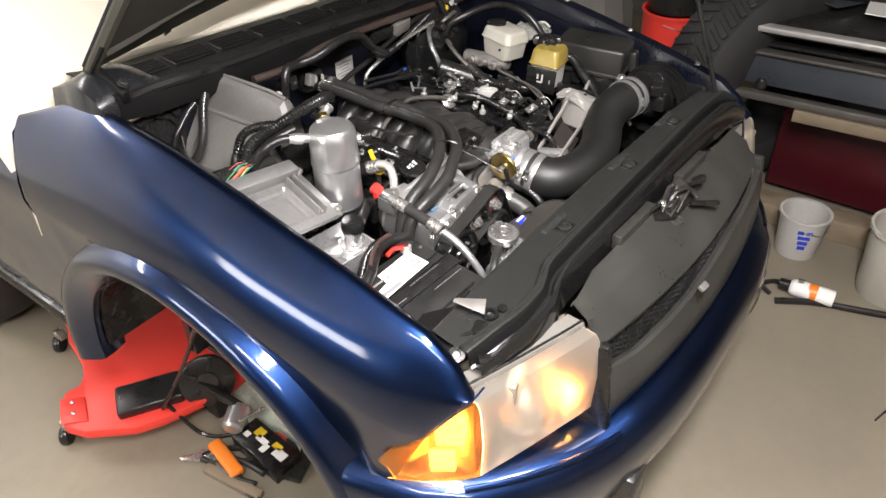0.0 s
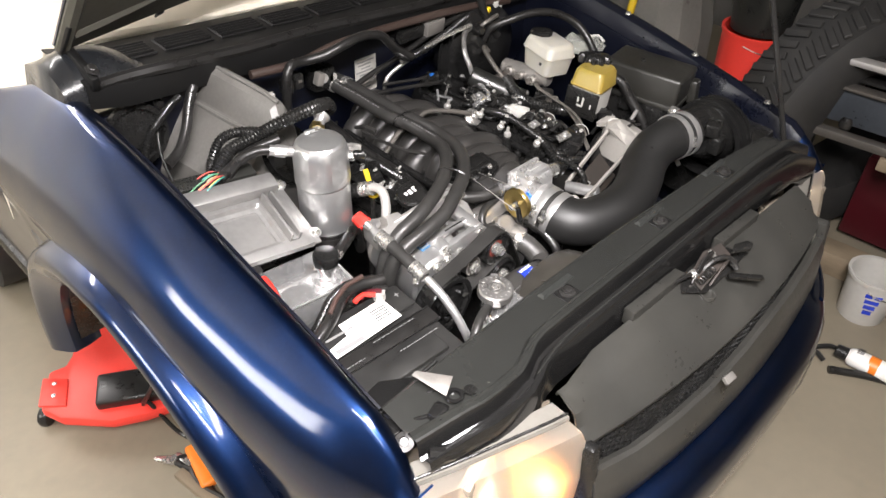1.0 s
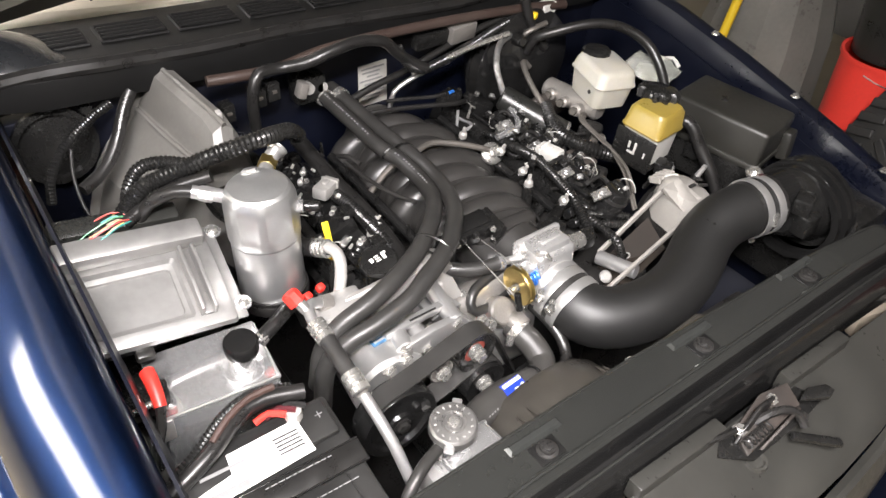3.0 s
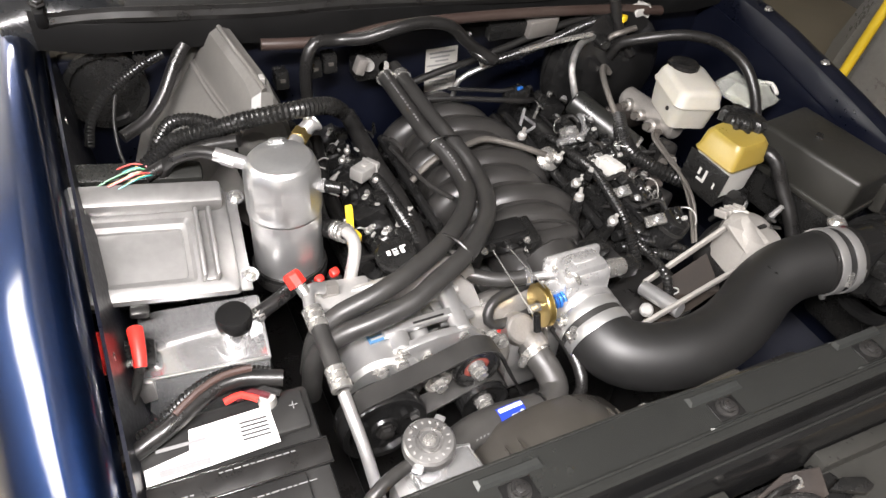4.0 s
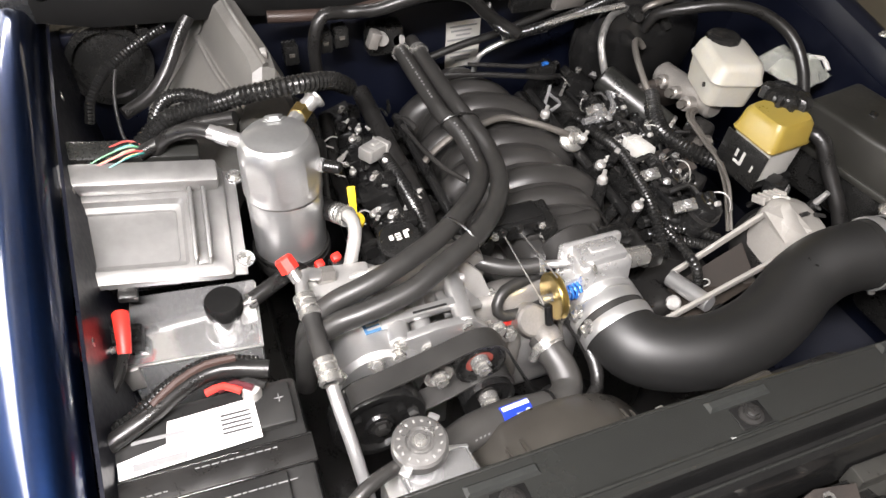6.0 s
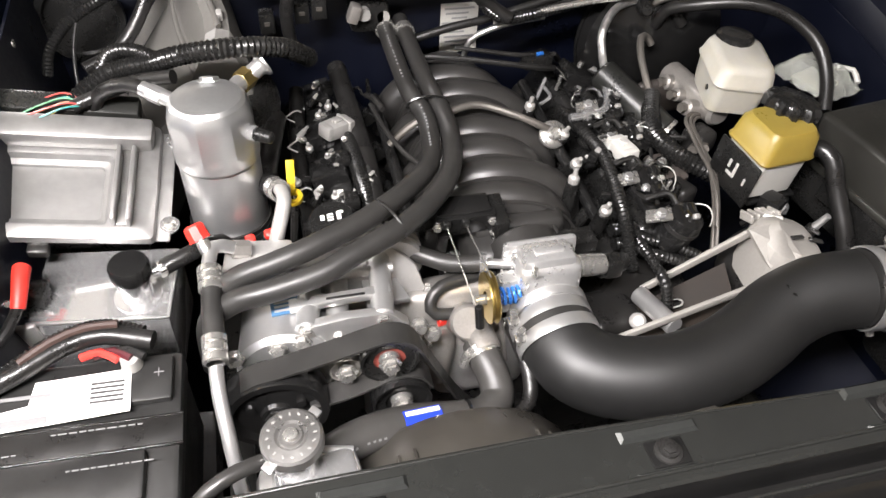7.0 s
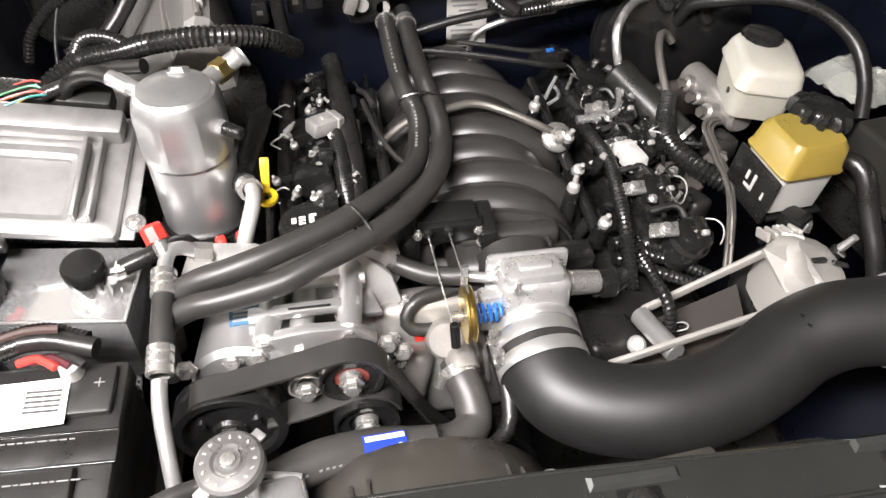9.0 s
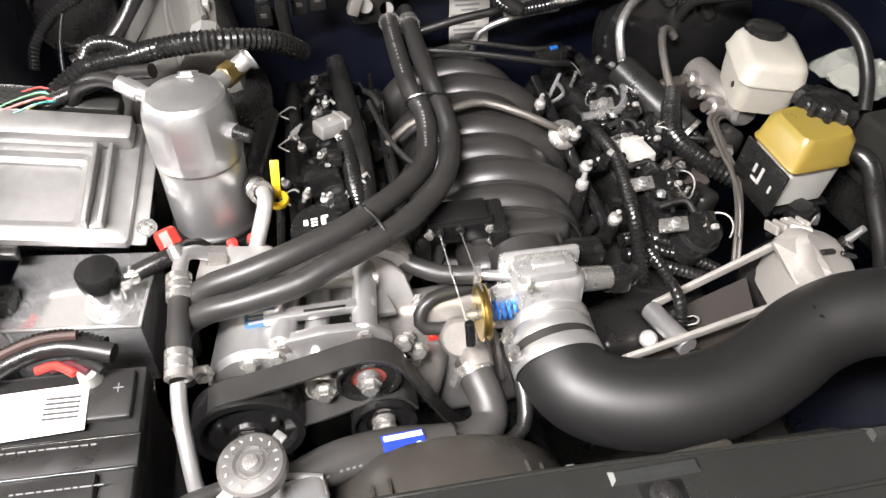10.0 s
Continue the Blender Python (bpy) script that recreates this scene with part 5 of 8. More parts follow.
for x, y0, y1, z in ((-0.212, 0.235, 0.33, 0.938), (-0.293, 0.235, 0.3, 0.935), (-0.262, 0.235, 0.32, 0.92)):
    part("post", rod((x, y0, z), (x + 0.01, y1, z + 0.006), 0.0125, seg=20, bev=0.002), ALU, brk)
    part("post_bolt", bolt((x, y0, z), (0, -1, 0), 0.0075, 0.008), STEEL, brk)
for x, z in ((-0.325, 0.925), (-0.3, 0.928), (-0.175, 0.925), (-0.16, 0.91), (-0.37, 0.92)):
    part("bolt", bolt((x, 0.226, z), (0, -0.9, 0.4), 0.0075, 0.009), STEEL, brk)


def pulley(name, x, y, z, r, w, m, label, hub):
    t = thing(name, (x, y, z), label, "pulley")
    part("rim", lathe([(r * 0.55, -w / 2 + 0.004), (r * 0.86, -w / 2 + 0.004), (r * 0.9, -w / 2), (r, -w / 2), (r, w / 2), (r * 0.9, w / 2), (r * 0.86, w / 2 - 0.004), (r * 0.55, w / 2 - 0.004)], aim((x, y, z), (x, y - 1, z)), 36), m, t)
    part("web", lathe([(0, w / 2 - 0.007), (r * 0.6, w / 2 - 0.007), (r * 0.6, -w / 2 + 0.006), (0, -w / 2 + 0.006)], aim((x, y, z), (x, y - 1, z)), 30), hub, t)
    part("washer", rod((x, y - w / 2 + 0.006, z), (x, y - w / 2 - 0.001, z), r * 0.38, r * 0.34, 20), STEEL, t)
    part("hub_bolt", bolt((x, y - w / 2 - 0.001, z), (0, -1, 0), 0.0085, 0.011), STEEL, t)
    return t


RUST_RED = mat("rust_red_bearing", (0.3, 0.06, 0.045), 0.5, 0.2, 60, 0.2, 0.3, bump=0.1)
pulley("idler_pulley", -0.214, 0.2, 0.923, 0.031, 0.028, PLASTIC, "black idler pulley with a rusty red bearing", RUST_RED)
pulley("tensioner_pulley", -0.258, 0.214, 0.9, 0.018, 0.024, PUMP, "small bare metal belt tensioner pulley", PUMP)
pulley("crank_pulley", -0.203, 0.19, 0.862, 0.033, 0.03, BLACK_GLOSS, "glossy black grooved drive pulley", BLACK_GLOSS)
pulley("pump_pulley", -0.08, 0.2, 0.72, 0.07, 0.03, BLACK_GLOSS, "black water pump pulley deep in the bay", BLACK_GLOSS)


def belt_run(pts, w, name_parent):
    b = bmesh.new()
    rows = []
    for p in curve_points(pts, 0.008):
        rows.append(p)
    sec = []
    for i, p in enumerate(rows):
        d = (rows[min(i + 1, len(rows) - 1)] - rows[max(i - 1, 0)]).normalized()
        n = Vector((d.z, 0, -d.x))
        if n.z < 0 and abs(n.z) > 0.2:
            n = -n
        sec.append([p + n * 0.0015 + Vector((0, s * w / 2, 0)) for s in (-1, 1)] + [p - n * 0.0015 + Vector((0, s * w / 2, 0)) for s in (1, -1)])
    return loft(sec, True, True)


belt = thing("serpentine_belt", (-0.25, 0.198, 0.85), "flat black serpentine belt over the pulleys", "belt")
part("upper_run", belt_run([(-0.385, 0.198, 0.885), (-0.36, 0.198, 0.918), (-0.325, 0.198, 0.928), (-0.27, 0.198, 0.942), (-0.232, 0.198, 0.953), (-0.212, 0.198, 0.9565), (-0.192, 0.198, 0.948), (-0.18, 0.198, 0.93)], 0.027, None), RUBBER_GREY, belt)
part("side_run", belt_run([(-0.18, 0.198, 0.93), (-0.165, 0.198, 0.895), (-0.13, 0.198, 0.82), (-0.1, 0.198, 0.775)], 0.027, None), RUBBER, belt)
part("lower_run", belt_run([(-0.3, 0.196, 0.868), (-0.262, 0.196, 0.876), (-0.225, 0.196, 0.89), (-0.203, 0.196, 0.898), (-0.18, 0.196, 0.89), (-0.168, 0.196, 0.87)], 0.027, None), RUBBER_GREY, belt)

# ---- alternator with its long bracket ----
ALT = mat("pale_alternator_casting", (0.34, 0.325, 0.3), 0.5, 0.3, 50, 0.12, 0.3, (0.25, 0.23, 0.2), 0.06)
# brown of the web, darkened to hold the shade between the bracket arms
WEB = mat("shaded_brown_steel", (0.02, 0.016, 0.013), 0.65, 0, 60, 0.3, 0.5, (0.032, 0.025, 0.019), 0.2, spec=0.2)
alt = thing("alternator", (0.29, 0.27, 0.84), "silver cast alternator on a long open aluminium bracket", "alternator")
part("case", rod((0.305, 0.215, 0.855), (0.297, 0.33, 0.862), 0.05, 0.048, 30, None, 0.012), IRON, alt, "dark inner case")
A1, A2, B1, B2 = (0.127, 0.287, 0.857), (0.25, 0.279, 0.943), (0.058, 0.208, 0.87), (0.29, 0.236, 0.905)
for a, b in ((A1, A2), (B1, B2)):
    w = (Vector(b) - Vector(a)).length
    part("bracket_arm", box(w, 0.006, 0.011, along(a, b) @ pose(w / 2, 0, -0.004), 0.002), ALT, alt, "bare aluminium bracket arm")
part("bracket_web", thick(loft([[(0.122, 0.284, 0.822), (0.235, 0.282, 0.885)], [(0.098, 0.214, 0.822), (0.24, 0.236, 0.846)]]), 0.003), WEB, alt, "brownish bracket web with a slot")
m = along((0.163, 0.262, 0.842), (0.2, 0.254, 0.857))
part("bracket_slot", pipe([m @ Vector((0.009 * math.cos(k * math.pi / 6) + (0.006 if math.cos(k * math.pi / 6) > 0 else -0.006), 0.006 * math.sin(k * math.pi / 6), 0.003)) for k in range(13)], 0.0012, 6, 0.004), ALU_DULL, alt, "rounded rim of the slot")
part("slot_hole", box(0.022, 0.01, 0.002, m @ pose(0, 0, 0.003), 0.0008), BLACK_GLOSS, alt)
part("spacer", rod((0.124, 0.282, 0.852), (0.139, 0.214, 0.862), 0.012, seg=20, bev=0.001), ALU, alt, "round aluminium spacer tube")
part("spacer_bolt", bolt((0.14, 0.204, 0.862), (0.15, -1, 0), 0.008, 0.014), BLACK_GLOSS, alt)
part("mount_boss", box(0.08, 0.07, 0.06, pose(0.085, 0.28, 0.81, 0, 10, 10), 0.014, 3), IRON, alt)
part("mount_disc", lathe([(0, 0.006), (0.007, 0.006), (0.0105, 0.003), (0.011, 0), (0, 0)], aim((0.112, 0.25, 0.838), (0.06, 0.05, 1.1)), 20), ALU_DULL, alt)
# rounded end frame with a sloped rib, vents and fins
sec = []
for d, zz in ((-0.004, 0.86), (0.0, 0.908), (0.002, 0.92), (0.007, 0.93), (0.016, 0.936), (0.03, 0.939)):
    ring = []
    for k in range(20):
        a = 2 * math.pi * k / 20
        rx, ry = (0.05 - d) * (0.9 if math.cos(a) < 0 else 1.0), (0.042 - d)
        c, q = math.cos(a), math.sin(a)
        f = 1 / max(abs(c) ** 3 + abs(q) ** 3, 1e-6) ** (1 / 3)
        ring.append((0.3 + rx * c * f, 0.268 + ry * q * f, zz - 0.012 * c + 0.006 * q))
    sec.append(ring)
frame_part = part("end_frame", loft(sec, True, True), ALT, alt, "pale cast alternator end frame", 28)
part("sloped_rib", thick(loft([[(0.243, 0.278, 0.945), (0.285, 0.282, 0.946)], [(0.262, 0.24, 0.912), (0.3, 0.238, 0.926)]]), 0.006), ALT, alt, "flat sloped casting web")
for k in range(5):
    part("frame_fin", box(0.0045, 0.022, 0.012, pose(0.262 + 0.0105 * k, 0.306 + 0.001 * k, 0.939 - 0.001 * k, -18, 0, 8), 0.0012, 1), ALT, frame_part)
for x, y, w, r in ((0.307, 0.262, 0.022, 12), (0.333, 0.258, 0.02, -14), (0.345, 0.275, 0.012, -50)):
    part("vent_slot", box(w, 0.007, 0.004, pose(x, y, 0.9385 - (x - 0.297) * 0.24, 0, 14, r), 0.0015, 1), IRON, frame_part)
part("terminal_stud", rod((0.347, 0.285, 0.92), (0.355, 0.277, 0.95), 0.0055, 0.004, 10), ALU, alt)
part("terminal_boot", rod((0.345, 0.287, 0.912), (0.349, 0.283, 0.928), 0.009, 0.008, 12, None, 0.002), PLASTIC, alt)
part("terminal_plug", box(0.028, 0.03, 0.022, pose(0.318, 0.333, 0.93, 0, 0, 30), 0.004), BLACK_GLOSS, alt)
part("hanging_lead", pipe([(0.372, 0.2, 0.89), (0.38, 0.18, 0.87), (0.385, 0.165, 0.845)], 0.005, 8), ALU_DULL, alt, "bare crimped cable end")

# ---- passenger side of the bay ----
acc = thing("ac_accumulator", (-0.367, 0.468, 0.88), "brushed silver air conditioning accumulator can with flats", "accumulator")
AX, AY = -0.367, 0.468
part("lower_can", lathe([(0, 0.885), (0.044, 0.885), (0.047, 0.893), (0.0472, 1.0), (0.0458, 1.003)], pose(AX, AY, 0), 44), ALU_BRUSH, acc)
bm = bmesh.new()
rings = []
for z, r, flat in ((1.003, 0.0475, 0.0), (1.007, 0.049, 0.0), (1.016, 0.049, 0.0), (1.019, 0.049, 0.15), (1.023, 0.049, 0.8), (1.03, 0.049, 1.0), (1.057, 0.0487, 1.0), (1.066, 0.0478, 0.8), (1.0735, 0.0455, 0.5), (1.079, 0.0425, 0.25), (1.083, 0.0385, 0.1), (1.0855, 0.031, 0.0), (1.088, 0.021, 0.0), (1.089, 0.009, 0.0)):
    ring = []
    for i in range(48):
        a = 2 * math.pi * i / 48 + 0.1
        k = ((a + math.pi / 8) % (math.pi / 4)) - math.pi / 8
        octo = 0.957 / math.cos(k)
        f = 1 + flat * (min(octo, 1.0) - 1)
        ring.append(bm.verts.new((AX + r * f * math.cos(a), AY + r * f * math.sin(a), z)))
    rings.append(ring)
for p, q in zip(rings, rings[1:]):
    for i in range(48):
        bm.faces.new((p[i], p[(i + 1) % 48], q[(i + 1) % 48], q[i]))
bm.faces.new(rings[-1])
bm.faces.new(rings[0][::-1])
part("upper_can", bm, ALU_BRUSH, acc, smooth=15)
part("top_boss", bolt((AX + 0.004, AY + 0.03, 1.083), (0.05, 0.5, 1), 0.011, 0.006), ALU_BRUSH, acc)
part("base_band", lathe([(0.046, 0.888), (0.0505, 0.888), (0.0505, 0.912), (0.046, 0.912)], pose(AX, AY, 0), 36), RUBBER, acc, "black rubber mounting band")
part("band_strap", lathe([(0.0506, 0.898), (0.0515, 0.898), (0.0515, 0.905), (0.0506, 0.905)], pose(AX, AY, 0), 36), IRON, acc)
part("inlet_stub", rod((AX - 0.03, AY + 0.018, 1.064), (AX - 0.062, AY + 0.038, 1.072), 0.009, seg=14), ALU, acc)
part("inlet_nut", rod((AX - 0.05, AY + 0.03, 1.068), (AX - 0.064, AY + 0.039, 1.072), 0.0105, 0.0105, 6), ALU, acc)
part("inlet_collar", rod((AX - 0.064, AY + 0.039, 1.072), (AX - 0.072, AY + 0.044, 1.074), 0.009, 0.009, 16), ALU, acc)
part("inlet_hose", pipe([(AX - 0.07, AY + 0.043, 1.074), (AX - 0.09, AY + 0.056, 1.074), (AX - 0.12, AY + 0.07, 1.06), (AX - 0.14, AY + 0.08, 1.03)], 0.0085, 12), RUBBER, acc, "black rubber inlet hose")
part("outlet_stub", rod((AX + 0.018, AY + 0.03, 1.062), (AX + 0.04, AY + 0.06, 1.064), 0.0105, seg=16), ALU, acc)
part("brass_nut", rod((AX + 0.036, AY + 0.055, 1.063), (AX + 0.047, AY + 0.07, 1.063), 0.0135, 0.0135, 6), GOLD_ZINC, acc, "yellow zinc union nut")
part("open_pipe", lathe([(0.0085, 0), (0.0105, 0), (0.0105, 0.018), (0.0125, 0.021), (0.0155, 0.0235), (0.016, 0.026), (0.0095, 0.026), (0.0085, 0.022), (0.0085, 0)], aim((AX + 0.045, AY + 0.067, 1.063), (AX + 0.085, AY + 0.09, 1.082)), 20), ALU, acc, "open aluminium pipe end")
part("switch_nut", rod((AX + 0.036, AY - 0.02, 1.045), (AX + 0.048, AY - 0.028, 1.046), 0.009, 0.009, 6), ALU_POL, acc)
part("pressure_switch", rod((AX + 0.048, AY - 0.028, 1.046), (AX + 0.066, AY - 0.04, 1.046), 0.0085, 0.007, 14, None, 0.002), PLASTIC, acc, "black pressure switch")

# engine computer under a silver cast cover
ecm = thing("control_module", (-0.545, 0.44, 0.9), "silver cast control module cover with a sunken pan", "control module")
EM = along((-0.64, 0.402, 0.985), (-0.447, 0.392, 0.955)) @ pose(0, 0, 0, 19, 0, 0)
W, D = 0.19, 0.15
# base in black instead of silver, painting in the shade below the lip
part("base", box(W - 0.01, D - 0.012, 0.05, EM @ pose(W / 2, D / 2 + 0.006, -0.034), 0.004), IRON, ecm)
bm = bmesh.new()
def ring_pts(x0, y0, x1, y1, z, r=0.006):
    out = []
    for cx, cy, a0 in ((x1 - r, y1 - r, 0), (x0 + r, y1 - r, 90), (x0 + r, y0 + r, 180), (x1 - r, y0 + r, 270)):
        for k in range(4):
            a = radians(a0 + k * 30)
            out.append(EM @ Vector((cx + r * math.cos(a), cy + r * math.sin(a), z)))
    return out


sec = [ring_pts(-0.006, -0.006, W + 0.006, D + 0.004, -0.008), ring_pts(-0.004, -0.004, W + 0.004, D + 0.002, 0.0), ring_pts(0.004, 0.006, W - 0.004, D - 0.004, 0.003), ring_pts(0.01, 0.012, W - 0.045, D - 0.045, 0.003), ring_pts(0.014, 0.016, W - 0.049, D - 0.049, -0.003), ring_pts(0.02, 0.022, W - 0.054, D - 0.056, -0.005), ring_pts(0.026, 0.03, W - 0.06, D - 0.064, -0.022)]
part("cover", loft(sec, True, True), ALU_COVER, ecm, smooth=25)
part("raised_bar", box(W - 0.004, 0.034, 0.026, EM @ pose(W / 2, D - 0.02, 0.013), 0.006), ALU_COVER, ecm)
for u in (W - 0.038, W - 0.022):
    part("rib", box(0.005, 0.1, 0.02, EM @ pose(u, 0.06, 0.011), 0.0018), ALU_COVER, ecm)
part("rib_pad", box(0.012, 0.03, 0.006, EM @ pose(W - 0.03, 0.025, 0.004), 0.0018), ALU_COVER, ecm)
part("side_flange", box(0.018, D, 0.004, EM @ pose(W + 0.012, D / 2, -0.012), 0.001), ALU_COVER, ecm)
for v in (0.02, 0.14):
    part("flange_ear", lathe([(0, 0), (0.011, 0), (0.011, 0.003), (0, 0.003)], EM @ pose(W + 0.02, v, -0.011), 16), ALU_POL, ecm)
    part("flange_screw", bolt(EM @ Vector((W + 0.02, v, -0.008)), EM.to_3x3() @ Vector((0, 0, 1)), 0.006, 0.005), STEEL, ecm)
# tab painted black as well, as part of that shaded front
part("front_tab", box(0.022, 0.014, 0.014, EM @ pose(0.075, -0.012, -0.014), 0.003), IRON, ecm)
part("rear_plug", box(0.16, 0.03, 0.03, EM @ pose(W / 2 - 0.005, D + 0.02, 0.004), 0.006), PLASTIC_GREY, ecm, "dark plug block of the control module")

# polished expansion tank
tank = thing("coolant_tank", (-0.51, 0.345, 0.8), "polished aluminium coolant tank with a black filler cap", "tank")
TM = along((-0.585, 0.318, 0.918), (-0.438, 0.303, 0.914)) @ pose(0, 0, 0, 3, 0, 0)
part("tank_body", box(0.148, 0.105, 0.1, TM @ pose(0.074, 0.0525, -0.05), 0.003, 2), ALU_POL, tank)
part("weld_seam", box(0.148, 0.004, 0.004, TM @ pose(0.074, 0.001, -0.001), 0.0015), ALU, tank)
part("weld_seam", box(0.004, 0.1, 0.004, TM @ pose(0.147, 0.05, -0.001), 0.0015), ALU, tank)
NM = TM @ pose(0.112, 0.032, 0)
part("filler_neck", lathe([(0.026, 0.0), (0.0255, 0.003), (0.017, 0.004), (0.016, 0.026), (0.019, 0.028), (0.019, 0.036)], NM, 28), ALU_POL, tank)
part("filler_cap", lathe([(0.015, 0.034), (0.021, 0.036), (0.0215, 0.039), (0.0215, 0.052), (0.0195, 0.055), (0.0, 0.0555)], NM, 36), BLACK_GLOSS, tank, "black filler cap")
part("overflow_nipple", rod(NM @ Vector((0.015, 0.006, 0.03)), NM @ Vector((0.036, 0.014, 0.032)), 0.0045, 0.0045, 10), ALU_POL, tank)
part("nipple_clamp", lathe([(0.0075, -0.004), (0.01, -0.004), (0.01, 0.004), (0.0075, 0.004)], aim(NM @ Vector((0.03, 0.012, 0.031)), NM @ Vector((0.05, 0.02, 0.032))), 10), STEEL, tank)
hose = pipe([NM @ Vector((0.028, 0.011, 0.031)), NM @ Vector((0.055, 0.025, 0.036)), NM @ Vector((0.09, 0.05, 0.03)), NM @ Vector((0.11, 0.06, -0.03))], 0.0095, 12)
solo("overflow_hose", hose, RUBBER, "short black overflow hose of the coolant tank", "hose")

# battery and its leads
bat = thing("battery", (-0.52, 0.15, 0.77), "black car battery with a white paper label and hold-down strap", "battery")
BM = along((-0.632, 0.069, 0.93), (-0.4245, 0.063, 0.925)) @ pose(0, 0, 0, 5, 0, 0)
BW, BD = 0.208, 0.165
part("case", box(BW, BD, 0.14, BM @ pose(BW / 2, BD / 2, -0.075), 0.006), BATTERY, bat)
part("lid", box(BW + 0.006, BD + 0.006, 0.03, BM @ pose(BW / 2, BD / 2, -0.013), 0.006), BATTERY, bat)
part("front_step", box(BW - 0.03, 0.05, 0.012, BM @ pose(BW / 2 - 0.01, 0.036, 0.006), 0.004), BATTERY, bat)
part("rear_pad", box(BW - 0.01, 0.05, 0.01, BM @ pose(BW / 2, BD - 0.03, 0.005), 0.004), BATTERY, bat)
part("label_sheet", plate([(0.0, 0.0), (0.135, 0.002), (0.135, 0.048), (0.05, 0.048), (0.046, 0.024), (0.0, 0.018)], 0.0012, BM @ pose(0.032, 0.093, 0.0105, 0, 0, 2.5)), WHITE, bat, "white printed battery label")
for k in range(5):
    part("print_bar", box(0.03, 0.0025, 0.0005, BM @ pose(0.145, 0.134 - 0.005 * k, 0.0119)), INK, bat)
for k in range(3):
    part("print_bar", box(0.05, 0.004, 0.0005, BM @ pose(0.07, 0.108 - 0.004 * k + (0.02 if k == 0 else 0), 0.0119)), WIRES[6], bat)
part("hold_down_strap", box(BW + 0.012, 0.03, 0.004, BM @ pose(BW / 2, 0.078, 0.006, 3), 0.0015), RUBBER, bat, "flat black hold-down strap")
rng = random.Random(21)
for x0, x1, y in ((0.1, 0.175, 0.0865), (0.118, 0.185, 0.0475), (0.03, 0.07, 0.072)):
    x = x0
    while x < x1:
        w = 0.003 + 0.006 * rng.random()
        part("print_bar", box(w, 0.0012, 0.0006, BM @ pose(x + w / 2, y, 0.0128 if y < 0.06 else 0.0091 + 0.0524 * (y - 0.078))), WIRES[6], bat)
        x += w + 0.002
for y in (0.0635, 0.0925):
    part("strap_edge", box(BW + 0.012, 0.0025, 0.0025, BM @ pose(BW / 2, y, 0.0082 + 0.0524 * (y - 0.078), 3), 0.001), BLACK_GLOSS, bat)
part("plus_mark", box(0.009, 0.0009, 0.0008, BM @ pose(0.19, 0.14, 0.0105)), WIRES[6], bat)
part("plus_mark", box(0.0009, 0.009, 0.0008, BM @ pose(0.19, 0.14, 0.0105)), WIRES[6], bat)
part("terminal", lathe([(0, 0), (0.011, 0), (0.009, 0.018), (0, 0.019)], BM @ pose(0.165, 0.152, 0.005), 16), ALU_DULL, bat)
tray = box(BW + 0.03, BD + 0.03, 0.05, BM @ pose(BW / 2, BD / 2, -0.165), 0.006)
solo("battery_tray", tray, IRON, "black steel battery tray on the inner fender", "tray")
for k, (dx, m, label) in enumerate(((0.0, RED, "red battery cable end"), (0.012, DARK_RED, "dark red battery cable end"), (0.024, RUBBER, "black battery cable"))):
    p0 = BM @ Vector((0.155 + dx, 0.15, 0.024))
    ln = pipe([p0, p0 + Vector((-0.016, 0.01, 0.003)), p0 + Vector((-0.034, 0.009, 0.0))], 0.004, 8)
    solo("cable_end", ln, m, label + " by the terminal", "cable", "battery cables")
solo("battery_cable", pipe([(-0.44, 0.229, 0.964), (-0.485, 0.241, 0.969), (-0.52, 0.234, 0.969), (-0.561, 0.21, 0.966), (-0.598, 0.198, 0.957), (-0.632, 0.192, 0.938), (-0.66, 0.18, 0.9)], 0.0095, 12), RUBBER, "thick black battery cable across the battery", "cable", "battery cables")
solo("battery_loom", pipe([(-0.45, 0.243, 0.962), (-0.49, 0.256, 0.966), (-0.53, 0.248, 0.964), (-0.572, 0.224, 0.958), (-0.61, 0.212, 0.945), (-0.645, 0.205, 0.92)], 0.0075, 12, corrugated=0.0012, pitch=0.0045), PLASTIC, "black ribbed wire loom behind the battery", "loom")
solo("brown_lead", pipe([(-0.47, 0.243, 0.979), (-0.5, 0.243, 0.98), (-0.53, 0.232, 0.979), (-0.556, 0.215, 0.975)], 0.0042, 8), mat("brown_tape", (0.045, 0.025, 0.02), 0.55), "taped brown battery lead", "cable", "battery cables")

# power stud block with red boots
for x, y, z in ((-0.578, 0.338, 0.953), (-0.62, 0.334, 0.963)):
    b = thing("terminal_boot", (x, y, z - 0.02), "bright red rubber boot over a cable terminal", "terminal boot", "red boots")
    part("boot", pipe([(x, y + 0.018, z + 0.012), (x, y + 0.006, z + 0.01), (x - 0.001, y - 0.012, z + 0.002), (x - 0.003, y - 0.024, z - 0.006)], 0.0085, 14, 0.006, taper=[0.0095, 0.009, 0.0082, 0.0075]), RED, b)
    part("lead", pipe([(x - 0.002, y - 0.02, z - 0.004), (x - 0.012, y - 0.048, z - 0.012), (x - 0.03, y - 0.074, z - 0.022), (x - 0.05, y - 0.09, z - 0.06)], 0.006, 10), RUBBER, b)
sb = thing("stud_block", (-0.6, 0.345, 0.9), "dark junction block with a threaded steel stud", "junction block")
part("block", box(0.075, 0.03, 0.04, pose(-0.6, 0.352, 0.925, 0, 8, -6), 0.006), PLASTIC, sb)
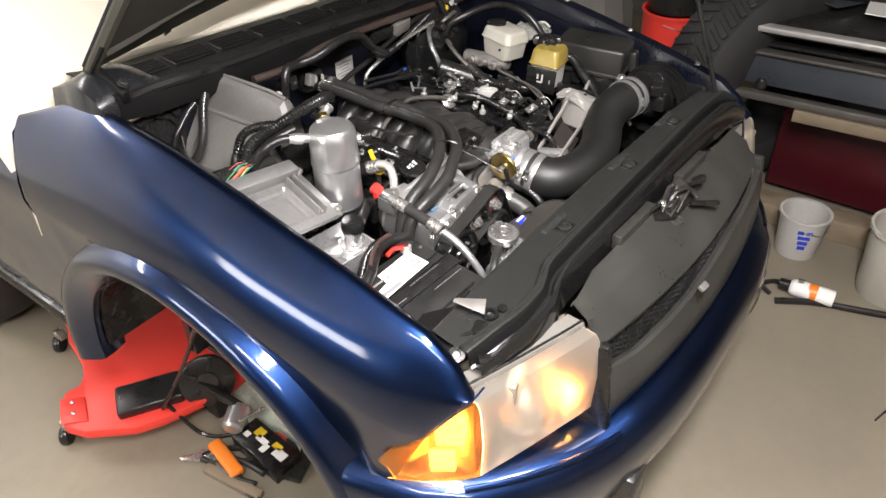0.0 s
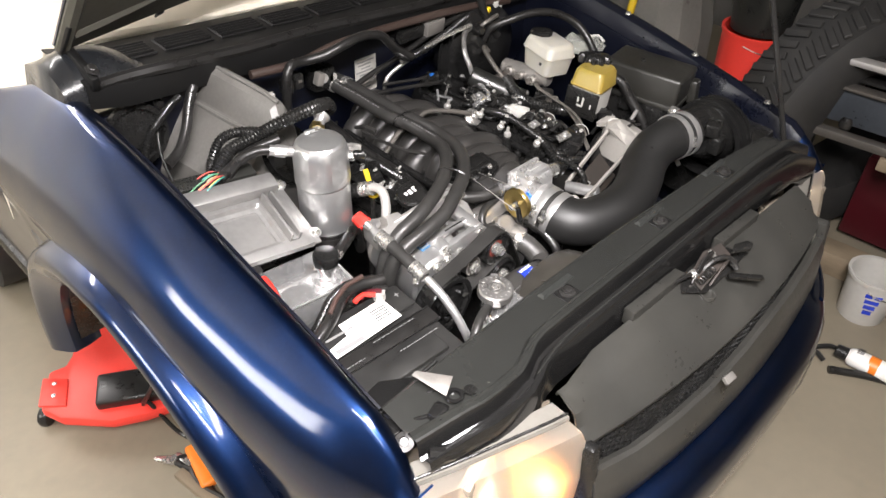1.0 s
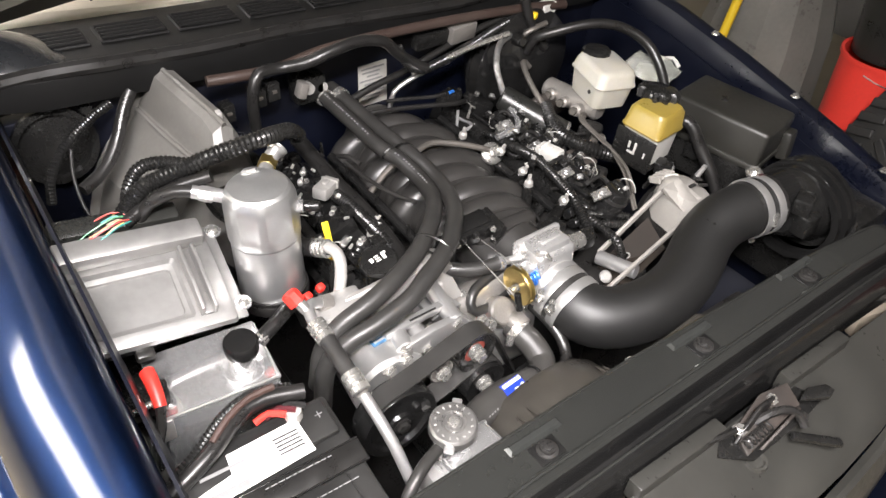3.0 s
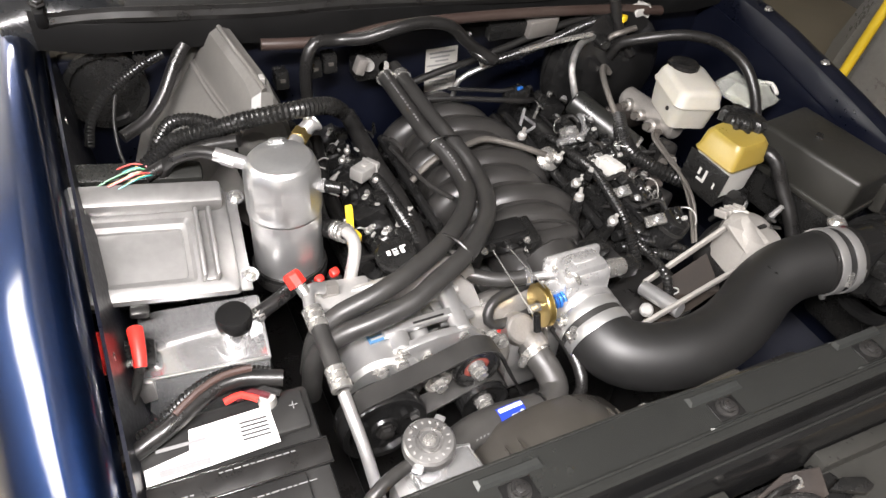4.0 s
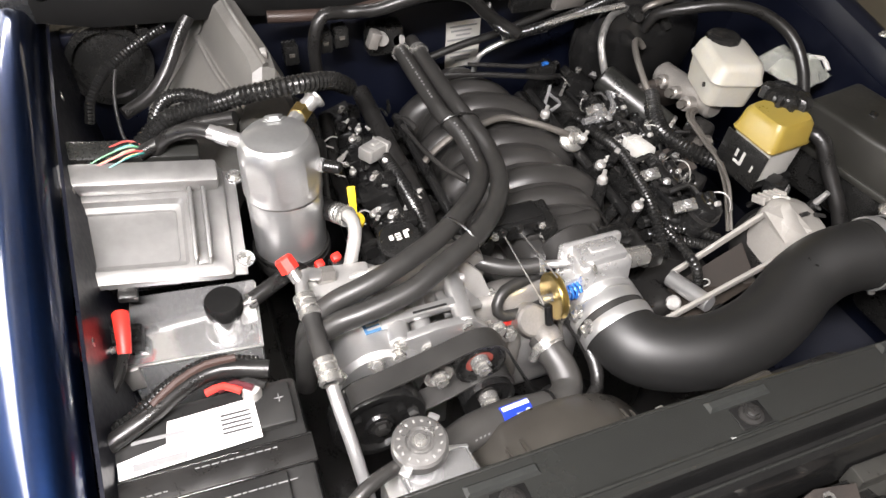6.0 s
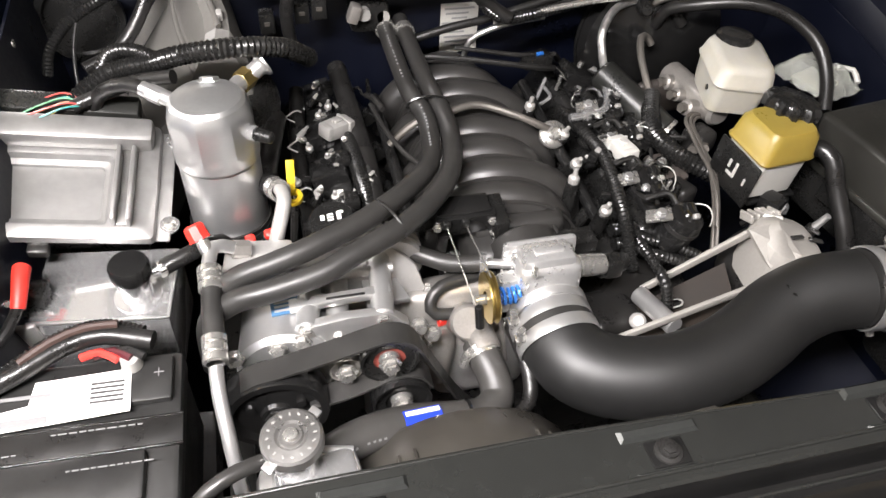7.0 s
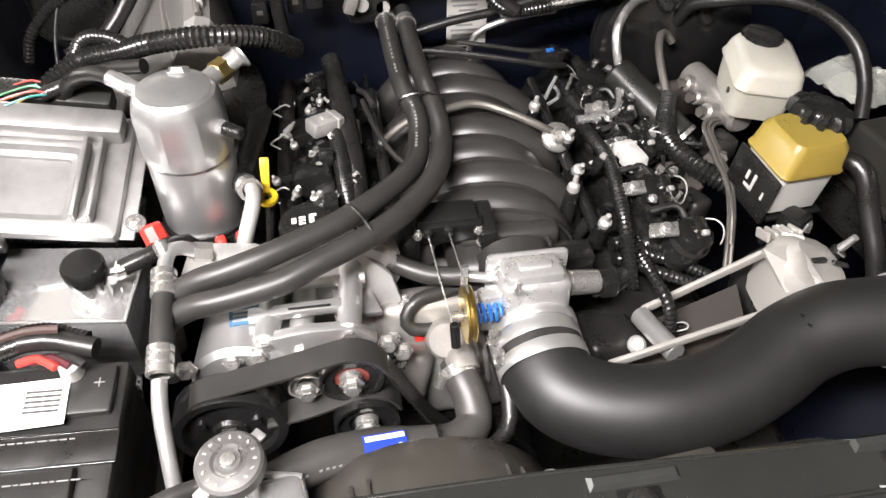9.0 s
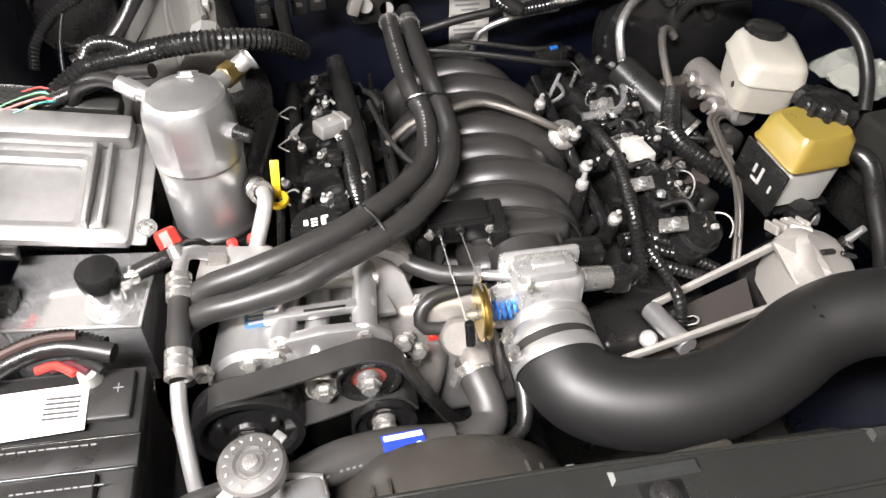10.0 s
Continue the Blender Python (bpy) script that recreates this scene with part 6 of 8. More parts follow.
part("threaded_stud", pipe([(-0.585, 0.326, 0.945), (-0.62, 0.318, 0.952)], 0.0045, 10, corrugated=0.0008, pitch=0.003), STEEL, sb)
part("bracket", box(0.03, 0.006, 0.045, pose(-0.588, 0.316, 0.9, 10), 0.002), ALU_DULL, sb)

# refrigerant line along the battery
line = thing("refrigerant_line", (-0.38, 0.2, 0.85), "silver refrigerant line with crimped sleeves and a red cap", "refrigerant line")
part("upper_pipe", pipe([(-0.345, 0.34, 0.955), (-0.36, 0.335, 0.975), (-0.378, 0.328, 0.985), (-0.384, 0.31, 0.98), (-0.383, 0.285, 0.977)], 0.0075, 12), ALU, line)
part("sleeve", rod((-0.383, 0.287, 0.977), (-0.383, 0.208, 0.96), 0.0105, 0.0105, 20, None, 0.002), RUBBER_GREY, line, "dark rubber hose section")
for p, q in (((-0.384, 0.302, 0.98), (-0.383, 0.275, 0.974)), ((-0.383, 0.222, 0.963), (-0.383, 0.185, 0.953))):
    part("crimp", lathe([(0.009, 0), (0.0125, 0.0005), (0.0125, 0.007), (0.0108, 0.0085), (0.0125, 0.01), (0.0125, 0.017), (0.0108, 0.0185), (0.0125, 0.02), (0.0125, 0.0275), (0.009, 0.029)], aim(p, q), 20), STEEL, line)
part("lower_pipe", pipe([(-0.383, 0.19, 0.955), (-0.382, 0.165, 0.945), (-0.379, 0.14, 0.925), (-0.376, 0.115, 0.895), (-0.372, 0.09, 0.85), (-0.37, 0.08, 0.8)], 0.0072, 12), ALU, line)
part("service_valve", rod((-0.384, 0.322, 0.985), (-0.393, 0.34, 1.0), 0.0075, 0.0075, 12), STEEL, line)
part("red_cap", lathe([(0, 0.018), (0.009, 0.018), (0.0115, 0.015), (0.012, 0.0), (0, 0)], aim((-0.39, 0.334, 0.992), (-0.399, 0.35, 1.01)), 8), RED, line, "red valve cap")
part("union", rod((-0.36, 0.335, 0.972), (-0.343, 0.338, 0.966), 0.0105, 0.0105, 6), PUMP, line)
suc = thing("suction_line", (-0.31, 0.4, 0.9), "bent silver suction pipe with a ribbed crimp", "refrigerant line")
part("bent_pipe", pipe([(-0.305, 0.425, 0.978), (-0.299, 0.405, 0.985), (-0.3, 0.385, 0.983), (-0.308, 0.37, 0.965), (-0.318, 0.362, 0.935)], 0.0085, 14), ALU_DULL, suc)
part("crimp", lathe([(0.009, 0), (0.0135, 0.0005), (0.0135, 0.006), (0.0115, 0.0075), (0.0135, 0.009), (0.0135, 0.015), (0.0115, 0.0165), (0.0135, 0.018), (0.0135, 0.025), (0.009, 0.026)], aim((-0.3025, 0.412, 0.983), (-0.312, 0.445, 0.966)), 20), STEEL, suc)
part("hose", pipe([(-0.31, 0.436, 0.972), (-0.318, 0.47, 0.955), (-0.31, 0.53, 0.95), (-0.295, 0.6, 0.96)], 0.0135, 14), RUBBER, suc)
part("flange_nut", rod((-0.318, 0.362, 0.94), (-0.32, 0.36, 0.925), 0.0115, 0.0115, 6), PUMP, suc)
for x, y in ((-0.345, 0.402), (-0.322, 0.408)):
    rc = thing("relay_block", (x, y, 0.92), "small red plastic relay beside the compressor", "relay", "red relays")
    part("shell", box(0.013, 0.012, 0.014, pose(x, y, 0.921, 20, 0, 15), 0.004), RED, rc)
    part("foot", box(0.018, 0.016, 0.012, pose(x, y, 0.912, 20, 0, 15), 0.003), PLASTIC, rc)

# heater blower case
bl = thing("heater_case", (-0.42, 0.68, 0.7), "dusty grey plastic heater blower case on the firewall", "heater case")
HEATER = ((-0.54, 0.76), (-0.532, 0.85), (-0.49, 0.958), (-0.478, 0.966), (-0.424, 1.04), (-0.412, 1.052), (-0.396, 1.092), (-0.39, 1.106), (-0.376, 1.114), (-0.36, 1.108), (-0.345, 1.07), (-0.33, 0.98), (-0.325, 0.76))
sec = []
for y, dx, dz, grow in ((0.795, 0.0, 0.004, 0.0), (0.77, 0.0, 0.004, 0.0), (0.7, 0.01, -0.002, 0.0), (0.64, 0.022, -0.012, 0.0), (0.612, 0.027, -0.02, 0.004), (0.6, 0.03, -0.034, 0.012), (0.592, 0.03, -0.06, 0.03)):
    sec.append([(x + dx + (grow if x < -0.4 else -grow), y, z + dz * max(0.0, (z - 0.76) / 0.3)) for x, z in HEATER])
part("case", loft(sec, False, False), BLOWER, bl, "dusty grey moulded case with a folded crease", 22)
part("front_cover", loft([[(x + 0.03 + (0.03 if x < -0.4 else -0.03) * 1.0, 0.593, z - 0.06 * max(0.0, (z - 0.76) / 0.3)) for x, z in HEATER]] + [[(-0.41, 0.585, 0.9) for x, z in HEATER]]), BLOWER, bl, smooth=20)
part("crease_rib", pipe([(-0.418, 0.79, 1.05), (-0.408, 0.7, 1.045), (-0.395, 0.64, 1.036), (-0.388, 0.605, 1.022)], 0.0045, 8), BLOWER, bl)
part("ridge_rib", pipe([(-0.377, 0.79, 1.118), (-0.367, 0.7, 1.113), (-0.355, 0.64, 1.103), (-0.349, 0.61, 1.093)], 0.004, 8), BLOWER, bl)
part("round_cover", lathe([(0, 0), (0.06, 0), (0.057, 0.012), (0.03, 0.018), (0, 0.018)], aim((-0.345, 0.605, 0.985), (-0.30, 0.45, 1.1)), 30), PLASTIC, bl)
part("apex_cap", box(0.036, 0.014, 0.022, pose(-0.388, 0.775, 1.115, 12, 0, 0), 0.004), ALU_DULL, bl, "pale foam pad at the top")
part("clip", box(0.008, 0.012, 0.012, pose(-0.347, 0.63, 1.098, 10), 0.002), ALU_DULL, bl)
part("case_flange", loft([[(-0.545, 0.798, 0.85), (-0.5, 0.798, 0.97), (-0.43, 0.798, 1.06), (-0.385, 0.798, 1.125), (-0.33, 0.798, 1.08)], [(-0.53, 0.79, 0.85), (-0.488, 0.79, 0.96), (-0.42, 0.79, 1.048), (-0.383, 0.79, 1.112), (-0.345, 0.79, 1.07)]]), BLOWER, bl)

# ribbed looms over the accumulator, with loose coloured wires
solo("ribbed_loom", pipe([(-0.243, 0.6, 1.045), (-0.258, 0.58, 1.065), (-0.28, 0.56, 1.085), (-0.33, 0.535, 1.103), (-0.39, 0.545, 1.094), (-0.43, 0.56, 1.078), (-0.475, 0.57, 1.066), (-0.5, 0.565, 1.055), (-0.525, 0.553, 1.04)], 0.0125, 14, corrugated=0.002, pitch=0.0062), PLASTIC, "thick black ribbed wire loom over the accumulator", "loom", "wire looms")
solo("ribbed_loom", pipe([(-0.415, 0.553, 1.082), (-0.45, 0.58, 1.085), (-0.48, 0.595, 1.075), (-0.5, 0.6, 1.04), (-0.505, 0.62, 0.98)], 0.0095, 12, corrugated=0.0018, pitch=0.0055), PLASTIC, "black ribbed wire loom beside the heater case", "loom", "wire looms")
solo("loom_sleeve", pipe([(-0.405, 0.53, 1.075), (-0.45, 0.548, 1.063), (-0.49, 0.548, 1.05), (-0.525, 0.538, 1.042)], 0.0085, 12), RUBBER, "taped black loom with split sleeve", "loom", "wire looms")
rng = random.Random(5)
for k in range(9):
    o = Vector((0, (k - 4) * 0.0036, 0.004 * math.sin(k * 2.1)))
    a = Vector((-0.515, 0.54, 1.045)) + o * 0.4
    pts = [a, a + Vector((-0.018, 0.002, 0.004)) + o * 0.7, a + Vector((-0.045 - 0.01 * rng.random(), 0.0, -0.004)) + o, a + Vector((-0.075 - 0.012 * rng.random(), -0.004, -0.012)) + o * 0.6, a + Vector((-0.1 - 0.03 * rng.random(), 0.0, -0.024)) + o * 0.9]
    solo("wire", pipe(pts, 0.0012, 6, 0.006), WIRES[k % 6], "thin " + ("teal", "red", "yellow", "orange", "green", "tan")[k % 6] + " wire leaving the loom", "wire", "loose wires")

# paired heater hoses
H1 = [(-0.117, 0.79, 1.0), (-0.117, 0.66, 0.997), (-0.113, 0.58, 0.989), (-0.104, 0.53, 0.987), (-0.108, 0.475, 0.988), (-0.121, 0.42, 0.993), (-0.154, 0.372, 1.0), (-0.199, 0.333, 1.002), (-0.234, 0.312, 1.001), (-0.283, 0.291, 0.998), (-0.32, 0.283, 0.991), (-0.358, 0.283, 0.977), (-0.385, 0.285, 0.945), (-0.395, 0.29, 0.88)]
H2 = [(-0.09, 0.775, 0.998), (-0.088, 0.66, 0.995), (-0.083, 0.59, 0.988), (-0.078, 0.53, 0.985), (-0.08, 0.48, 0.985), (-0.093, 0.42, 0.99), (-0.118, 0.368, 0.995), (-0.16, 0.322, 0.997), (-0.195, 0.297, 0.998), (-0.236, 0.276, 0.996), (-0.269, 0.262, 0.99), (-0.321, 0.256, 0.981), (-0.362, 0.26, 0.968), (-0.392, 0.265, 0.935), (-0.4, 0.27, 0.86)]
for pts in (H1, H2):
    h = thing("heater_hose", pts[6], "grey-black rubber heater hose with pale print, bent in a wide curve", "hose", "heater hoses")
    part("hose", pipe(pts, 0.0125, 18, 0.009), RUBBER_GREY, h)
    fine = curve_points(pts, 0.007)
    mid = [p for p in fine if 0.43 < p.y < 0.54 or 0.6 < p.y < 0.76]
    for k, p in enumerate(mid):
        if k % 6 != 5 and pts is H1:
            d = (fine[fine.index(p) + 1] - p).normalized()
            up = Vector((-0.25, -0.5, 0.8))
            up = (up - d * up.dot(d)).normalized()
            part("print_bar", box(0.0036, 0.0024, 0.0006, along(p + up * 0.0123, p + up * 0.0123 + d, up)), WIRES[6], h)
    part("end_clamp", lathe([(0.0128, -0.006), (0.0155, -0.006), (0.0155, 0.006), (0.0128, 0.006)], aim(Vector(pts[0]) + (Vector(pts[1]) - Vector(pts[0])) * 0.3, pts[1]), 18), STEEL, h)
for y, a, b in ((0.55, (-0.108, 0.552, 0.988), (-0.08, 0.552, 0.986)), (0.305, (-0.197, 0.334, 1.002), (-0.182, 0.306, 0.998))):
    c = (Vector(a) + Vector(b)) / 2
    d = Vector((0.15, 1, 0.1)) if y > 0.5 else Vector((0.85, 0.5, 0))
    side = (Vector(b) - Vector(a)).normalized()
    d = (d - side * d.dot(side)).normalized()
    up = side.cross(d).normalized()
    ringp = [c + side * 0.0285 * math.cos(2 * math.pi * k / 20) + up * 0.0145 * math.sin(2 * math.pi * k / 20) for k in range(21)]
    solo("cable_tie", pipe(ringp, 0.002, 6, 0.006), PLASTIC, "black cable tie round the two heater hoses", "cable tie", "cable ties")

# vacuum and coolant hoses round the pump
solo("coolant_hose", pipe([(-0.175, 0.345, 0.935), (-0.155, 0.325, 0.935), (-0.12, 0.305, 0.932), (-0.085, 0.297, 0.934)], 0.0105, 12), RUBBER_GREY, "grey rubber hose to the throttle body", "hose")
solo("coolant_hose", pipe([(-0.06, 0.31, 0.905), (-0.1, 0.3, 0.91), (-0.135, 0.29, 0.912), (-0.15, 0.28, 0.9), (-0.145, 0.27, 0.888), (-0.11, 0.27, 0.885), (-0.07, 0.28, 0.88)], 0.0075, 12), RUBBER_GREY, "looped thin grey coolant hose", "hose")
solo("ribbed_loom", pipe([(-0.165, 0.36, 0.93), (-0.163, 0.335, 0.905), (-0.165, 0.315, 0.885), (-0.17, 0.29, 0.86), (-0.185, 0.275, 0.82)], 0.0095, 12, corrugated=0.0016), PLASTIC, "grey ribbed loom behind the compressor bracket", "loom", "wire looms")

# radiator, filler neck, shroud and the hose with a blue label
rad = thing("radiator", (-0.02, 0.085, 0.5), "black and bare aluminium radiator behind the support bar", "radiator")
part("core", box(0.6, 0.045, 0.36, pose(-0.02, 0.085, 0.65), 0.004), IRON, rad)
part("end_tank", box(0.06, 0.055, 0.4, pose(-0.33, 0.09, 0.69), 0.012), ALU, rad)
part("tank_shoulder", box(0.08, 0.05, 0.035, pose(-0.3, 0.082, 0.893, 8, 0, 10), 0.009, 3), ALU_POL, rad, "polished aluminium tank shoulder")
part("tank_weld", pipe([(-0.335, 0.107, 0.909), (-0.3, 0.109, 0.911), (-0.265, 0.103, 0.909)], 0.003, 6), ALU, rad)
part("top_tank", box(0.56, 0.045, 0.04, pose(-0.02, 0.08, 0.835), 0.012), IRON, rad)
part("filler_neck", rod((-0.32, 0.1, 0.86), (-0.319, 0.101, 0.94), 0.023, 0.021, 28, None, 0.002), ALU_POL, rad)
part("neck_cone", rod((-0.322, 0.085, 0.84), (-0.32, 0.098, 0.905), 0.03, 0.022, 24), ALU_POL, rad)
CM = pose(-0.319, 0.101, 0.942, 4, -3, 20)
cap = part("radiator_cap", lathe([(0, 0.0155), (0.01, 0.0155), (0.0115, 0.012), (0.0125, 0.012), (0.015, 0.0145), (0.026, 0.0135), (0.0285, 0.011), (0.029, 0.0), (0.024, 0.0)], CM, 40), CAP_METAL, rad, "stamped metal radiator cap with two ears")
part("cap_rivet", lathe([(0, 0.019), (0.006, 0.018), (0.0075, 0.015), (0.0075, 0.012)], CM, 20), STEEL, cap)
for a in (25, 205):
    part("cap_ear", box(0.012, 0.012, 0.004, CM @ pose(0.031 * math.cos(radians(a)), 0.031 * math.sin(radians(a)), 0.006, 0, 0, a), 0.0018), ALU, cap)
for k in range(16):
    a = radians(k * 22.5)
    part("stamped_mark", box(0.0032, 0.0016, 0.0006, CM @ pose(0.0215 * math.cos(a), 0.0215 * math.sin(a), 0.0142, 0, 0, math.degrees(a) + 30 * (k % 3))), ALU_CAST, cap)
part("overflow_nipple", rod((-0.335, 0.097, 0.933), (-0.36, 0.086, 0.938), 0.0045, seg=10), ALU_POL, rad)
solo("overflow_hose", pipe([(-0.345, 0.092, 0.935), (-0.37, 0.082, 0.941), (-0.395, 0.07, 0.938), (-0.412, 0.062, 0.915), (-0.418, 0.06, 0.85)], 0.0075, 12), RUBBER_GREY, "thin grey overflow hose from the radiator neck", "hose")
uh = thing("radiator_hose", (-0.2, 0.15, 0.85), "thick black upper radiator hose with a blue label", "hose")
UH = [(-0.1, 0.24, 0.86), (-0.098, 0.222, 0.857), (-0.092, 0.2, 0.847), (-0.093, 0.178, 0.836), (-0.115, 0.158, 0.84), (-0.15, 0.15, 0.853), (-0.2, 0.143, 0.872), (-0.25, 0.13, 0.885), (-0.29, 0.112, 0.888), (-0.315, 0.1, 0.885)]
part("hose", pipe(UH, 0.0195, 22, 0.008), HOSE_DUSTY, uh)
for k in range(26):
    f = curve_points(UH, 0.006)
    p, d = f[20 + k], (f[21 + k] - f[20 + k]).normalized()
    up = Vector((-0.2, -0.75, 0.45))
    up = (up - d * up.dot(d)).normalized()
    if k % 5 != 4:
        part("print_bar", box(0.003, 0.0022, 0.0005, along(p + up * 0.0194, p + up * 0.0194 + d, up)), WIRES[6], uh)
part("end_clamp", lathe([(0.0197, -0.006), (0.0215, -0.006), (0.0215, 0.006), (0.0197, 0.006)], aim((-0.099, 0.228, 0.858), (-0.096, 0.215, 0.854)), 28), STEEL, uh)
part("clamp_screw", rod((-0.118, 0.222, 0.868), (-0.124, 0.218, 0.852), 0.006, seg=8), STEEL, uh)
lp = Vector((-0.195, 0.1435, 0.871))
ld = (Vector((-0.215, 0.139, 0.877)) - lp).normalized()
lu = Vector((-0.1, -0.55, 0.85))
lu = (lu - ld * lu.dot(ld)).normalized()
rows = []
for u in (-0.022, 0.022):
    row = []
    for a in range(-40, 41, 10):
        n = (lu * math.cos(radians(a)) + ld.cross(lu) * math.sin(radians(a)))
        row.append(lp + ld * u + n * 0.0203)
    rows.append(row)
lab = part("blue_label", loft(rows), BLUE, uh, "blue label with pale marks")
m = along(lp + lu * 0.0206, lp + lu * 0.0206 - ld, lu)
part("label_band", box(0.04, 0.005, 0.0008, m @ pose(0, 0.0095, -0.0016, -26)), WHITE, lab)
part("label_mark", box(0.01, 0.007, 0.0006, m @ pose(0.002, -0.003, 0.0001)), WHITE, lab)
part("label_mark", lathe([(0, 0), (0.0045, 0), (0.0045, 0.0006), (0, 0.0006)], m @ pose(0.015, -0.002, 0.0), 16), WHITE, lab)
solo("bypass_hose", pipe([(-0.06, 0.245, 0.875), (-0.058, 0.215, 0.872), (-0.055, 0.185, 0.858), (-0.062, 0.16, 0.842), (-0.09, 0.143, 0.838), (-0.125, 0.137, 0.845)], 0.0085, 12), RUBBER, "thin black bypass hose beside the radiator hose", "hose")
solo("cable_tie", pipe([lp + Vector((0.06, 0.0, -0.018)) + Vector((0.0, 0.0235 * math.cos(2 * math.pi * k / 18), 0.0235 * math.sin(2 * math.pi * k / 18) - 0.001)) for k in range(19)], 0.002, 6, 0.006), BLACK_GLOSS, "black cable tie round the radiator hose", "cable tie", "cable ties")
sh = thing("fan_shroud", (-0.12, 0.12, 0.6), "dusty grey plastic fan shroud behind the radiator", "shroud")
rows = []
for k in range(13):
    a = radians(5 + k * 170 / 12)
    c, s = math.cos(a), math.sin(a)
    rows.append([(-0.155 + r * c, y, 0.776 + r * s) for r, y in ((0.146, 0.052), (0.147, 0.06), (0.141, 0.09), (0.134, 0.12), (0.13, 0.126), (0.118, 0.129))])
part("hood", thick(loft(rows), 0.003), SHROUD, sh)
part("body", box(0.46, 0.03, 0.24, pose(-0.12, 0.118, 0.62), 0.01), PLASTIC, sh)
part("flange", box(0.07, 0.03, 0.008, pose(0.075, 0.06, 0.9, 8, 0, 4), 0.003), SHROUD, sh)
part("flange_wall", box(0.07, 0.006, 0.06, pose(0.075, 0.076, 0.87, 0, 0, 4), 0.002), SHROUD, sh)
for x in (-0.225, -0.21, -0.085, -0.07):
    part("rib", plate([(0, 0), (0.03, 0), (0, 0.012)], 0.003, pose(x, 0.062, 0.776 + math.sqrt(0.143 ** 2 - (x + 0.155) ** 2), 90, 0, 90)), SHROUD, sh)
for x in (-0.27, -0.05):
    part("screw", bolt((x, 0.066, 0.915 if x > -0.2 else 0.9), (0, 0.2, 1), 0.0055, 0.005), STEEL, sh)

# ---- driver side of the bay ----
mc = thing("brake_master_cylinder", (0.33, 0.52, 0.9), "brake master cylinder with a clouded white fluid reservoir", "master cylinder")


def round_ring(m, x0, y0, x1, y1, z, r):
    out = []
    for cx, cy, a0 in ((x1 - r, y1 - r, 0), (x0 + r, y1 - r, 90), (x0 + r, y0 + r, 180), (x1 - r, y0 + r, 270)):
        for k in range(5):
            a = radians(a0 + k * 22.5)
            out.append(m @ Vector((cx + r * math.cos(a), cy + r * math.sin(a), z)))
    return out


RM = pose(0.342, 0.528, 0.988, 3, 4, -14) @ Matrix.Scale(0.87, 4)
sec = [round_ring(RM, -0.042, -0.054, 0.042, 0.048, -0.02, 0.016), round_ring(RM, -0.045, -0.058, 0.044, 0.052, 0.004, 0.018), round_ring(RM, -0.046, -0.06, 0.046, 0.055, 0.028, 0.018)]
part("lower_reservoir", loft(sec, True, True), RESERVOIR, mc)
sec = [round_ring(RM, -0.049, -0.063, 0.049, 0.058, 0.028, 0.018), round_ring(RM, -0.05, -0.064, 0.05, 0.059, 0.031, 0.018), round_ring(RM, -0.048, -0.062, 0.048, 0.057, 0.035, 0.018), round_ring(RM, -0.045, -0.059, 0.046, 0.055, 0.052, 0.02), round_ring(RM, -0.041, -0.055, 0.042, 0.051, 0.06, 0.02), round_ring(RM, -0.032, -0.045, 0.034, 0.042, 0.063, 0.016)]
part("upper_reservoir", loft(sec, True, True), RESERVOIR, mc, "clouded white plastic fluid reservoir", 50)
part("reservoir_hole", lathe([(0, 0), (0.004, 0), (0.004, 0.002), (0, 0.002)], aim(RM @ Vector((-0.045, -0.03, 0.01)), RM @ Vector((-0.2, -0.03, 0.01))), 12), IRON, mc)
part("reservoir_cap", lathe([(0.0, 0.022), (0.026, 0.021), (0.031, 0.017), (0.032, 0.006), (0.034, 0.0), (0.0, 0.0)], RM @ pose(-0.002, 0.038, 0.05, -8), 12), BLACK_GLOSS, mc, "black reservoir cap")
part("cast_body", rod((0.31, 0.63, 0.95), (0.325, 0.5, 0.955), 0.021, 0.02, 20, None, 0.005), PUMP, mc)
for y, r in ((0.6, 0.013), (0.565, 0.011), (0.53, 0.013)):
    part("port_boss", rod((0.305, y, 0.95), (0.282, y - 0.004, 0.957), r, r * 0.9, 16, None, 0.003), PUMP, mc)
    part("port_nut", rod((0.284, y - 0.004, 0.956), (0.274, y - 0.006, 0.958), 0.0075, 0.0075, 6), BRAKE_PIPE, mc)
part("cast_flange", box(0.1, 0.02, 0.06, pose(0.29, 0.6, 0.93, 0, 0, 4), 0.012, 3), RUSTY, mc)
part("flange_ear", rod((0.248, 0.592, 0.94), (0.25, 0.575, 0.94), 0.016, 0.015, 18, None, 0.003), RUSTY, mc)
part("flange_nut", bolt((0.249, 0.575, 0.94), (0, -1, 0.1), 0.0085, 0.01), STEEL, mc)
part("proportion_valve", box(0.04, 0.04, 0.035, pose(0.295, 0.49, 0.925, 0, 0, 20), 0.01, 3), IRON, mc)
part("valve_nut", rod((0.272, 0.46, 0.935), (0.262, 0.45, 0.937), 0.008, 0.008, 6), BRAKE_PIPE, mc)
part("valve_nut", rod((0.28, 0.452, 0.94), (0.272, 0.44, 0.945), 0.007, 0.007, 6), BRAKE_PIPE, mc)
